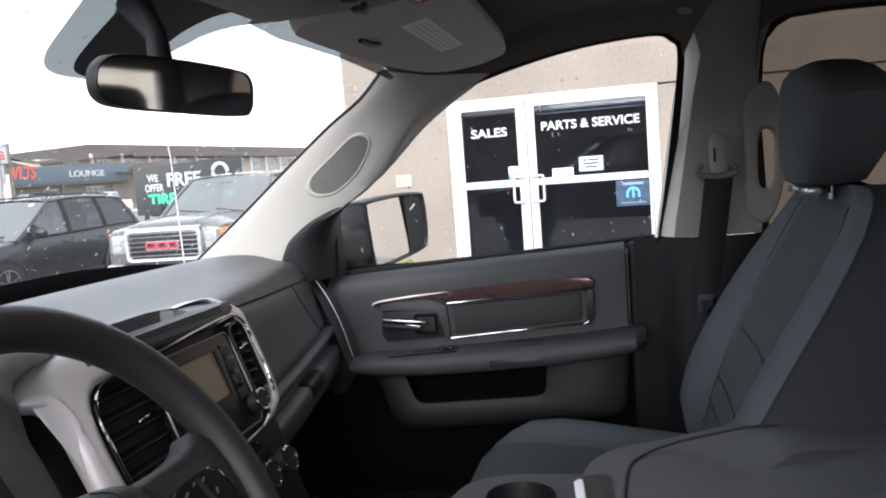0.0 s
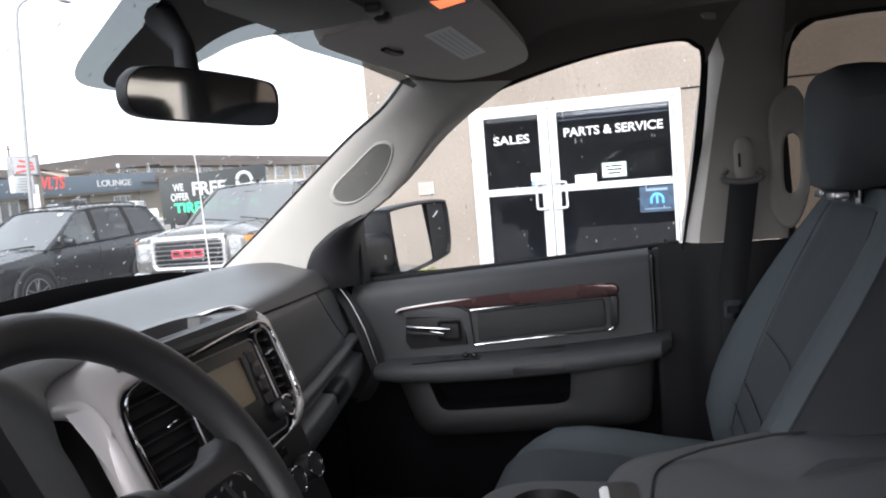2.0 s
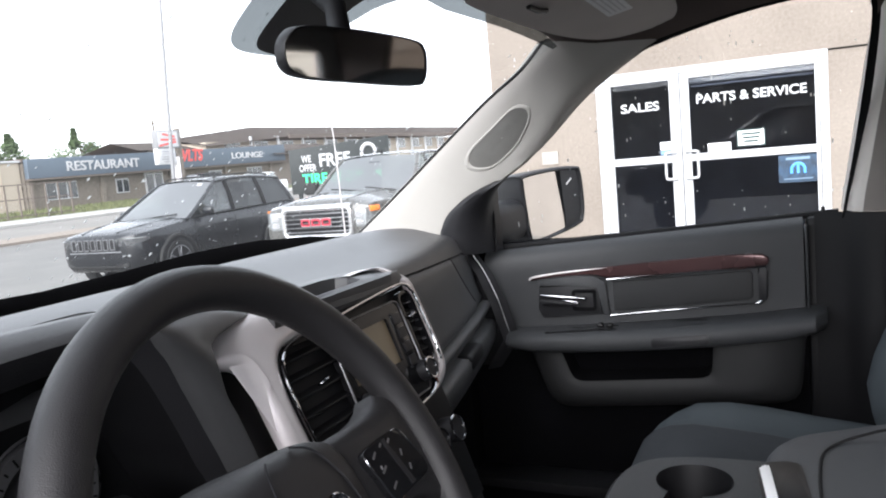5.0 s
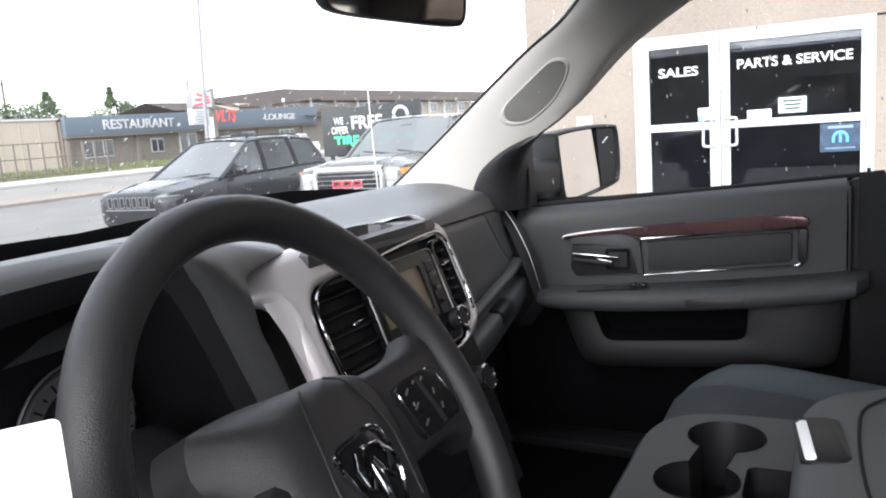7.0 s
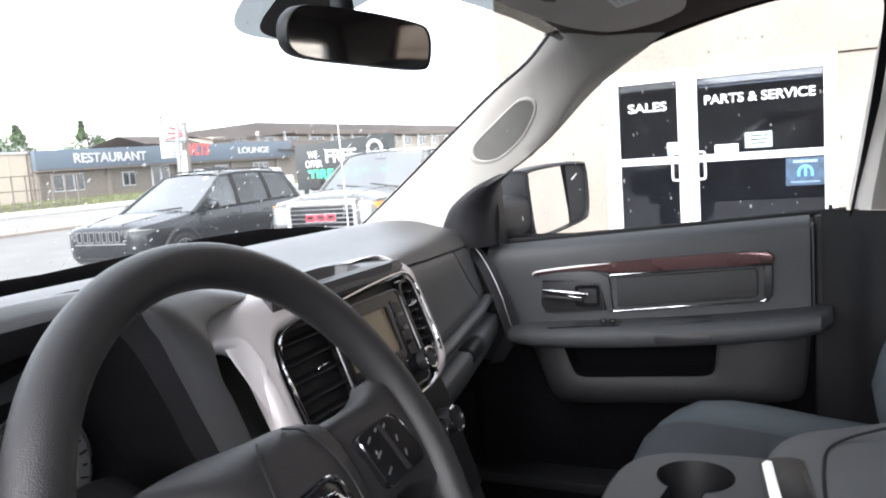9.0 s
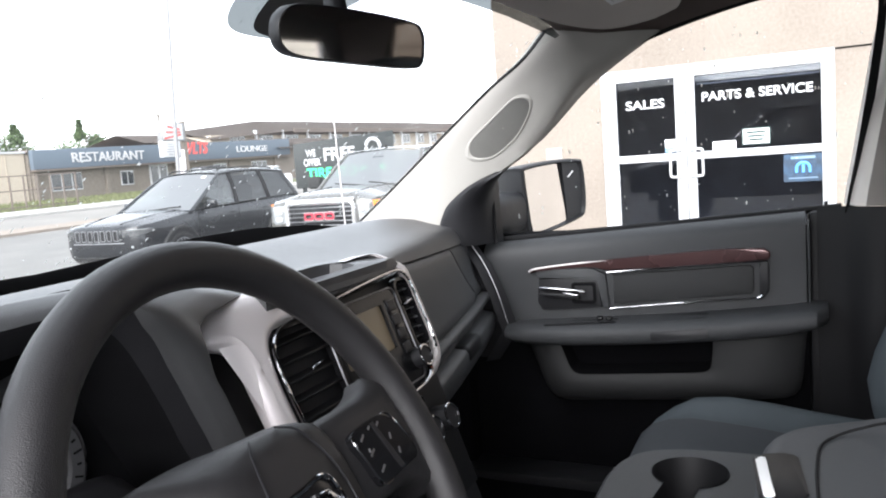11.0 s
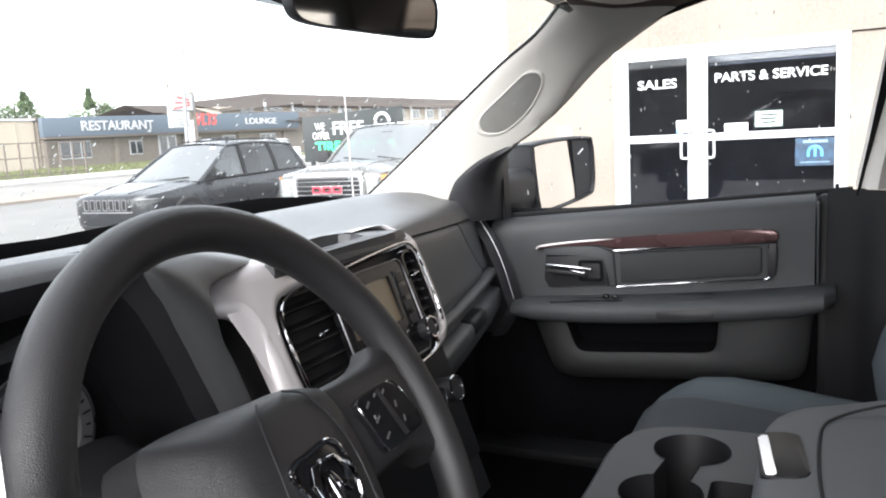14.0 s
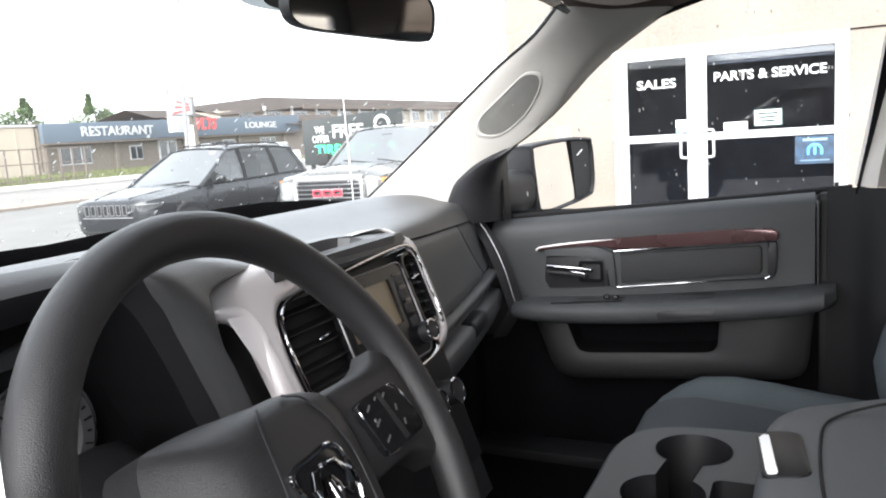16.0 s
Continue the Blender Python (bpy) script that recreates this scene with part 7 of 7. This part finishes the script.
        P("bumper", rbox((0.20, 1.96, 0.24), pose(nose - 0.05, 0, 0.53), 0.06, 3), M_BRIGHT, None, "chrome front bumper")
        P("bumper_step", rbox((0.10, 1.30, 0.06), pose(nose + 0.02, 0, 0.645), 0.02, 2), M_TYRE)
        P("wiper", tube([Vector((1.56, 0.10, 1.28)), Vector((1.40, -0.58, 1.335))], 0.012, 6), M_TYRE)
        P("wiper", tube([Vector((1.57, 0.72, 1.26)), Vector((1.44, 0.10, 1.335))], 0.012, 6), M_TYRE)
        P("roof_aerial", rbox((0.10, 0.04, 0.05), pose(0.30, -0.10, 1.93), 0.015, 2), M_TYRE)
        P("bed_floor", rbox((1.86, 1.80, 0.03), pose(-1.98, 0, 1.275), 0), M_TYRE)
        P("tailgate", rbox((0.06, 1.86, 0.10), pose(-2.88, 0, 1.29), 0.02, 2), paint)
    return v


def build_vehicles():
    vehicle("suv", "black sport utility vehicle parked nose out", pose(11.10, 10.85, ground_z(10.85), 0, 0, 180), "suv", M_CARBLACK)
    vehicle("pickup_truck", "pewter grey pickup with chrome grille frame", pose(12.15, 6.85, ground_z(6.85), 0, 0, 182), "pickup", M_CARGREY)
    vehicle("pickup_truck", "white pickup parked before the restaurant", pose(38.0, 29.5, ground_z(29.5), 0, 0, 200), "pickup", M_CARWHITE)
    vehicle("suv", "dark sport utility vehicle by the restaurant", pose(44.8, 40.5, ground_z(40.5), 0, 0, 170), "suv", M_CARBLACK)


# ---- across the street ----
def leaf_crown(n, centre, size, seed, tops):
    """Loose leaf clumps: many small tilted quads round a few uneven masses."""
    rnd = random.Random(seed)
    bm = bmesh.new()
    for _ in range(n):
        cx, cy, cz, r = tops[rnd.randrange(len(tops))]
        d = Vector((rnd.gauss(0, 1), rnd.gauss(0, 1), rnd.gauss(0, 1))).normalized() * r * rnd.random() ** 0.4
        p = Vector(centre) + Vector((cx + d.x, cy + d.y, cz + d.z * 0.85))
        a = Vector((rnd.gauss(0, 1), rnd.gauss(0, 1), rnd.gauss(0, 1))).normalized() * size * rnd.uniform(0.6, 1.3)
        b = a.orthogonal().normalized() * size * rnd.uniform(0.3, 0.7)
        bm.faces.new([bm.verts.new(p + q) for q in (-a, -b * 0.8, a, b)])
    return bm


def tree(centre, h, seed, tops, label, leaf):
    x, y = centre
    z = ground_z(y)
    t = thing("tree", (x, y, z), label, "tree", "trees behind the restaurant")
    part("trunk", tube([(x, y, z), (x + 0.1, y, z + h * 0.4), (x - 0.05, y, z + h * 0.85)], [0.28, 0.2, 0.06], 8), M_BARK, t)
    rnd = random.Random(seed)
    for k in range(6):
        a = rnd.uniform(0, 6.28)
        part("limb", tube([(x, y, z + h * (0.4 + 0.07 * k)), (x + 1.6 * math.cos(a), y + 1.6 * math.sin(a), z + h * (0.52 + 0.07 * k))], [0.09, 0.03], 6), M_BARK, t)
    part("crown", leaf_crown(4200, (x, y, z), 0.22, seed, tops), leaf, t, "dense green foliage", smooth=False)


M_GALV = mat("galvanised_steel", (0.20, 0.20, 0.205), 0.6, vary=0.1)
M_BARK = mat("bark", (0.10, 0.075, 0.055), 0.95, vary=0.3)
M_LEAF = mat("leaves", (0.060, 0.095, 0.030), 0.8, vary=0.4, scale=1.5)
M_LEAFD = mat("spruce_needles", (0.035, 0.062, 0.032), 0.85, vary=0.4, scale=1.5)
M_FASCIA = mat("blue_grey_fascia", (0.085, 0.11, 0.14), 0.6, vary=0.08)
M_BROWNBRICK = mat("dark_brick_front", (0.17, 0.145, 0.12), 0.9, vary=0.25, scale=5, bump=0.6, bscale=30)
M_BEIGE = mat("beige_panel_wall", (0.40, 0.345, 0.28), 0.9, vary=0.08)
M_ROOF = mat("brown_shingle_roof", (0.13, 0.105, 0.09), 0.9, vary=0.2)
M_ROADWAY = mat("pale_roadway", (0.205, 0.195, 0.182), 0.85, vary=0.14, scale=0.4, bump=0.3, bscale=40, spec=0.2)
M_PAVE = mat("pale_dry_concrete", (0.34, 0.33, 0.31), 0.9, vary=0.14, scale=1.0, bump=0.3, bscale=60)
M_KERB = mat("kerb_stone", (0.22, 0.185, 0.155), 0.9, vary=0.15)
M_SIGNBLACK = mat("sign_black", (0.014, 0.018, 0.018), 0.6)
# the green lettering is given a faint glow of its own
M_GREEN = emitter("sign_green_glow", (0.03, 0.55, 0.22), 0.35)
M_ORANGE = mat("sign_orange_red", (0.62, 0.09, 0.08), 0.5)


def strip(name, label, cat, y0, y1, lift, material, n=3, x0=-120, x1=300):
    rows = [[(x, lerp(y0, y1, k / n), ground_z(lerp(y0, y1, k / n)) + lift) for x in (x0, 0, 30, 60, x1)] for k in range(n + 1)]
    ob = thick(part(name, skin(rows), material, None, smooth=False), 0.25 + lift, 1.0)
    return tagged(ob, label, cat, kind="structure")


def build_street():
    strip("kerb", "brown-grey stone kerb along the street", "kerb", 27.3, 28.9, 0.10, M_KERB)
    strip("road", "pale damp street", "road", 29.0, 34.6, 0.012, M_ROADWAY)
    strip("pavement_street", "pale concrete pavement beside the grass", "pavement", 35.0, 37.8, 0.12, M_PAVE)
    strip("lawn", "mown green verge by the restaurant", "grass", 38.2, 44.9, 0.03, M_GRASS, x0=-60, x1=46.0)
    rnd = random.Random(5)
    bm = bmesh.new()
    for _ in range(5000):
        x, y = rnd.uniform(20, 46), rnd.uniform(38.3, 44.8)
        z = ground_z(y) + 0.03
        h, a = rnd.uniform(0.08, 0.25), rnd.uniform(0, 3.14)
        d = Vector((math.cos(a), math.sin(a), 0)) * 0.05
        p = Vector((x, y, z))
        bm.faces.new([bm.verts.new(p - d), bm.verts.new(p + d), bm.verts.new(p + Vector((rnd.uniform(-0.1, 0.1), 0, h)))])
    tagged(part("grass_blades", bm, M_GRASS, None, smooth=False), "rough grass blades on the verge", "grass", kind="stuff")


def build_restaurant():
    r = thing("restaurant", (48, 48, 0.4), "low restaurant with a blue-grey fascia sign band", "building")
    f = basis((0, 45.0, 0), (1, 0, 0), (0, 0, 1))
    part("wall", rbox((32.0, 8.0, 3.6), pose(50.2, 49.0, 1.9), 0), M_BROWNBRICK, r)
    fas = part("fascia", slab([(34.3, 2.60), (62.6, 2.80), (62.6, 4.30), (34.3, 3.86)], f, 0.35, 0.02), M_FASCIA, r, "blue-grey sign fascia")
    part("eave", rbox((28.4, 0.9, 0.10), pose(48.4, 44.75, 2.60, 0, -0.35, 0), 0.02), M_ROOF, r)
    part("roof", rbox((32.0, 8.4, 0.3), pose(50.2, 49.2, 3.75), 0), M_ROOF, r)
    face = lambda x, z: basis((x, 44.62, z), (1, 0, 0), (0, 0, 1))
    lettering("lettering", "RESTAURANT", 0.92, face(40.50, 3.26), M_FRAME, fas, "white sign letters", 6.5, 0.03, bold=0.014)
    lettering("lettering", "LOUNGE", 0.74, face(56.75, 3.44), M_FRAME, fas, "white sign letters", 4.4, 0.03, bold=0.014)
    slant = Matrix(((1, 0.22, 0, 0), (0, 1, 0, 0), (0, 0, 1, 0), (0, 0, 0, 1)))
    lettering("lettering", "VLTS", 1.30, face(49.6, 3.62) @ slant, M_ORANGE, fas, "slanted red sign letters", 2.5, 0.03, bold=0.03)
    for x, w, z0, z1 in ((36.9, 2.5, 1.10, 2.30), (42.2, 1.2, 1.15, 2.2), (52.6, 1.6, 1.1, 2.3), (58.0, 2.2, 1.1, 2.35)):
        wd = part("window", rbox((w, 0.08, z1 - z0), pose(x, 44.97, (z0 + z1) / 2), 0), M_FRAME, r, "white-framed window")
        n = 3 if w > 2 else 2
        for k in range(n):
            ww = w / n
            part("pane", rbox((ww - 0.14, 0.04, z1 - z0 - 0.16), pose(x - w / 2 + ww * (k + 0.5), 44.92, (z0 + z1) / 2), 0), M_CARGLASS, wd)
    dr = part("door", rbox((1.9, 0.08, 2.1), pose(45.4, 44.97, 1.50), 0), M_FRAME, r, "white-framed glazed entrance")
    for dx in (-0.46, 0.46):
        part("pane", rbox((0.66, 0.04, 1.75), pose(45.4 + dx, 44.92, 1.52), 0), M_CARGLASS, dr)
    rnd = random.Random(11)
    # courses of brick too far off to single out are left to the surface; posts stand proud
    for x in (34.5, 40.3, 47.2, 53.9, 60.4):
        part("post", rbox((0.35, 0.25, 2.3), pose(x, 44.9, 1.45), 0.02, 1), M_BROWNBRICK, r)
    # beige neighbour
    b = thing("beige_building", (24, 49, 0.4), "plain beige panelled building", "building")
    part("wall", rbox((20.0, 8.0, 3.5), pose(24.1, 49.2, 1.95), 0), M_BEIGE, b)
    part("roof", rbox((20.2, 8.2, 0.14), pose(24.1, 49.2, 3.75), 0.02, 1), M_FRAME, b)
    for k in range(14):
        part("panel_rib", rbox((0.05, 0.05, 3.3), pose(15.2 + 1.35 * k, 45.18, 1.95), 0), M_BEIGE, b)
    # long two-storey block behind
    h = thing("apartment_block", (90, 60, 0.4), "long two-storey block with brown roof", "building")
    part("wall", rbox((87.0, 9.0, 5.5), pose(108.2, 60.5, 2.75), 0), M_BEIGE, h)
    part("gable", slab([(-65.9, 4.7), (-55.2, 4.7), (-60.5, 5.95)], basis((64.4, 0, 0), (0, -1, 0), (0, 0, 1)), 0.1), M_BEIGE, h)
    part("wing", rbox((8.0, 7.0, 4.7), pose(60.4, 61.0, 2.35), 0), M_BEIGE, h)
    part("wing_roof", thick_bm(skin([[(56.2, 56.8, 4.9), (56.2, 60.5, 5.9), (56.2, 65.2, 4.9)], [(64.6, 56.8, 4.9), (64.6, 60.5, 5.9), (64.6, 65.2, 4.9)]]), 0.25), M_ROOF, h, "lower brown roof of the wing")
    rows = [[(64.0, 55.0, 5.0), (64.0, 60.5, 6.2), (64.0, 66, 5.0)], [(78.3, 55.0, 5.9), (78.3, 60.5, 7.55), (78.3, 66, 5.9)], [(152.0, 55.0, 6.3), (152.0, 60.5, 7.8), (152.0, 66, 6.3)]]
    part("roof", thick_bm(skin(rows), 0.25), M_ROOF, h, "brown shingled roof")
    part("fascia_board", rbox((73.6, 0.15, 0.5), pose(115.2, 54.9, 5.95), 0), M_ROOF, h)
    for k in range(16):
        x = 69 + 5.2 * k
        w = part("window", rbox((2.6, 0.1, 1.5), pose(x, 55.96, 4.75), 0), M_FRAME, h, "white-framed upper window")
        for dx in (-0.62, 0.62):
            part("pane", rbox((1.0, 0.06, 1.2), pose(x + dx, 55.90, 4.75), 0), M_CARGLASS, w)
        part("balcony_post", rbox((0.25, 0.25, 6.0), pose(x + 2.6, 55.4, 3.0), 0), M_FRAME, h)
    part("porch_roof", thick_bm(skin([[(60.5, 44.2, 3.4), (75.0, 44.2, 3.4)], [(60.5, 49, 4.6), (75.0, 49, 4.6)]]), 0.15), M_ROOF, h)


def build_signs():
    z = ground_z(41)
    s = thing("pylon_sign", (43.3, 41, z), "tall pylon sign with red and white boards", "sign")
    part("pole", rbox((0.34, 0.4, 3.2), pose(43.85, 41.1, z + 1.5), 0.03), M_SILVER, s)
    part("pole", rbox((0.30, 0.4, 5.2), pose(44.35, 41.2, z + 2.6), 0.03), M_BROWNBRICK, s)
    b = part("top_board", rbox((2.3, 0.5, 1.3), pose(42.95, 41.0, 4.70), 0.04), M_GALV, s)
    part("panel", rbox((1.98, 0.05, 1.10), pose(42.86, 40.745, 4.70), 0.01, 1), M_FRAME, b, "white face of the sign")
    for k in range(3):
        part("red_bar", rbox((1.75 - 0.25 * k, 0.06, 0.15), pose(42.80 + 0.08 * k, 40.72, 4.36 + 0.30 * k, 0, 9 * (k - 1), 0), 0.03, 1), M_ORANGE, b)
    b = part("white_board", rbox((1.75, 0.4, 1.15), pose(42.65, 41.0, 3.48), 0.03), M_FRAME, s)
    for k in range(5):
        part("text_bar", rbox((0.7 + 0.25 * (k % 3), 0.04, 0.045), pose(42.65 - 0.1 * (k % 2), 40.79, 3.10 + 0.18 * k), 0), M_GALV, b)
    zl = ground_z(30)
    l = thing("street_lamp", (31.35, 30, zl), "tall slim grey street lamp with curved arm", "street lamp")
    part("pole", tube(spline([(31.3, 30, zl), (31.5, 30, 4.0), (31.9, 30, 9.5), (32.05, 30, 11.2), (32.3, 29.9, 11.9), (33.0, 29.6, 12.3), (34.2, 29.2, 12.4)], 40), [lerp(0.11, 0.05, k / 39) for k in range(40)], 10), M_GALV, l)
    part("lamp_head", rbox((0.7, 0.3, 0.14), pose(34.5, 29.1, 12.36), 0.05, 2), M_GALV, l)
    for x, y, h in ((55.1, 80.0, 9.9), (77.4, 75.0, 9.9)):
        u = thing("utility_pole", (x, y, 0.5), "wooden utility pole with crossarm", "pole", "utility poles")
        part("mast", tube([(x, y, 0.5), (x, y, h)], [0.18, 0.12], 8), M_BARK, u)
        part("crossarm", rbox((2.2, 0.12, 0.12), pose(x, y, h - 0.5), 0), M_BARK, u)
    # black offer board on a frame
    right = Vector((0.58, -0.815, 0)).normalized()
    o = Vector((23.4, 17.0, 0))
    b = thing("offer_board", (24.4, 15.6, ground_z(15.6)), "black offer board with white and green letters with an added glow", "sign")
    fm = basis(o, right, (0, 0, 1))
    part("board", slab([(0, 0.70), (3.75, 0.70), (3.75, 2.62), (0, 2.34)], fm, 0.12, 0.01), M_SIGNBLACK, b)
    for u0 in (0.3, 3.4):
        part("leg", rbox((0.12, 0.12, 1.6), pose(*(o + right * u0 + Vector((0, 0, 0.15)))), 0), M_SIGNBLACK, b)
    at = lambda x, zz: fm @ pose(x, zz, 0.125)
    lettering("lettering", "WE", 0.36, at(0.62, 1.96), M_FRAME, b, "white letters", 0.36)
    lettering("lettering", "OFFER", 0.36, at(0.64, 1.62), M_FRAME, b, "white letters", 0.62)
    lettering("lettering", "FREE", 0.66, at(1.66, 1.86), M_FRAME, b, "bold white letters", 1.16)
    lettering("lettering", "TIRE", 0.52, at(0.88, 1.20), M_GREEN, b, "green letters with an added glow", 0.92)
    lettering("lettering", "STO", 0.52, at(1.88, 1.20), M_GREEN, b, "green letters with an added glow", 0.80)
    part("green_bar", rbox((0.95, 0.34, 0.02), at(2.90, 1.20), 0), M_GREEN, b)
    ring = [at(2.95, 2.05) @ Vector((0.26 * math.cos(a), 0.30 * math.sin(a), 0.02)) for a in [2 * math.pi * k / 28 for k in range(28)]]
    part("white_ring", tube(ring, 0.07, 8, True), M_FRAME, b, "white tyre-shaped ring")
    h = thing("red_bin", (22.9, 15.9, ground_z(15.9)), "small red bin beside the board", "bin")
    part("body", tube([(22.9, 15.9, ground_z(15.9)), (22.9, 15.9, 0.50)], [0.20, 0.24], 12), M_ORANGE, h)
    part("lid", tube([(22.9, 15.9, 0.50), (22.9, 15.9, 0.60)], [0.26, 0.14], 12), M_RED, h)
    # clutter past the corner of the shop
    z = ground_z(3.6)
    c = thing("waste_bin", (9.2, 3.45, z), "dark grey wheeled bin past the shop corner", "bin")
    part("body", rbox((0.55, 0.55, 1.30), pose(9.35, 3.42, z + 0.70), 0.03, 2), M_CARTRIM, c)
    part("lid", rbox((0.62, 0.60, 0.06), pose(9.35, 3.42, z + 1.38, 0, 6, 0), 0.02, 2), M_CARTRIM, c)
    c = thing("blue_crate", (8.95, 3.44, z), "bright blue plastic crate on a stand", "crate")
    part("stand", rbox((0.20, 0.20, 1.36), pose(8.98, 3.44, z + 0.68), 0.01, 1), M_CARTRIM, c)
    part("box", rbox((0.20, 0.22, 0.11), pose(8.98, 3.44, z + 1.42), 0.015, 2), mat("crate_blue", (0.06, 0.27, 0.62), 0.5), c)
    rnd = random.Random(31)
    for k in range(5):
        y = 3.62 + 0.07 * k
        c = thing("stacked_part", (8.9, y, z), "pale scrap metal part leaning past the corner", "scrap part", "scrap parts past the corner")
        part("rod", tube([(8.9, y, z), (8.95, y - 0.05, z + 0.9), (8.9 + 0.05 * k, y + rnd.uniform(-0.08, 0.08), z + rnd.uniform(1.36, 1.50))], 0.022, 8), M_BUMPER, c)
        part("bend", tube(spline([(8.9, y - 0.05, z + 1.30), (8.9, y - 0.02, z + 1.40 + 0.02 * (k % 2)), (8.9, y + 0.06, z + 1.38), (8.9, y + 0.09, z + 1.28)], 10), 0.02, 8), M_BUMPER, c)
    # railing before the beige building
    f = thing("railing", (24, 38.6, ground_z(38.6)), "dark metal railing on the verge", "fence")
    zf = ground_z(38.6)
    for k in range(20):
        part("post", rbox((0.07, 0.07, 2.0), pose(16.0 + 0.85 * k, 38.6, zf + 1.0), 0), M_ROOF, f)
    for dz in (0.25, 1.15, 1.95):
        part("rail", rbox((16.4, 0.05, 0.06), pose(24.1, 38.6, zf + dz), 0), M_ROOF, f)


def build_trees():
    tree((59.0, 80.0), 8.0, 1, [(0, 0, 5.6, 2.0), (-2.2, 0, 5.4, 1.8), (1.9, 0, 5.3, 1.6), (1.4, 0, 6.7, 0.9), (-4.2, 0, 5.6, 1.6), (1.3, 0, 7.4, 0.5), (1.2, 0, 7.9, 0.3)], "leafy green tree above the rooftops", M_LEAF)
    tree((70.0, 80.0), 8.5, 2, [(0, 0, 5.6, 2.2), (-2.8, 0, 5.3, 1.7), (2.6, 0, 5.5, 1.7), (-0.9, 0, 6.8, 0.8), (-0.85, 0, 7.5, 0.45), (-0.8, 0, 8.1, 0.4), (4.0, 0, 5.2, 1.3), (-0.8, 0, 8.6, 0.25), (1.6, 0, 6.2, 1.2)], "leafy green tree with a pointed top", M_LEAF)
    tree((51.0, 84.0), 7.6, 3, [(0, 0, 4.8, 2.2), (-2.6, 0, 5.1, 2.0), (2.6, 0, 5.0, 1.9), (-5.0, 0, 5.4, 1.9)], "leafy green tree above the rooftops", M_LEAF)
    tree((77.5, 84.0), 7.0, 4, [(0, 0, 4.8, 1.4), (0.4, 0, 6.3, 0.7), (-2.6, 0, 4.6, 1.3)], "small dark spruce behind the roofs", M_LEAFD)

    w = thing("weed", (6.55, 2.29, 0.07), "small yellow-green weed at the wall's foot", "plant")
    for k in range(7):
        a = 0.9 * k
        part("stem", tube([(6.55, 2.29, 0.07), (6.55 + 0.05 * math.cos(a), 2.29 + 0.10 * math.sin(a), 0.38), (6.55 + 0.08 * math.cos(a), 2.29 + 0.16 * math.sin(a), 0.60)], [0.006, 0.005, 0.003], 6), M_LEAF, w)
    part("leaves", leaf_crown(260, (6.55, 2.29, 0.07), 0.035, 9, [(0, 0, 0.36, 0.16), (0, 0.10, 0.48, 0.10), (0, -0.10, 0.46, 0.10), (0, 0.0, 0.52, 0.08)]), mat("weed_leaves", (0.16, 0.17, 0.05), 0.8, vary=0.3), w, "yellow-green leaves", smooth=False)


build_ground()
build_shop()
build_vehicles()
build_street()
build_restaurant()
build_signs()
build_trees()
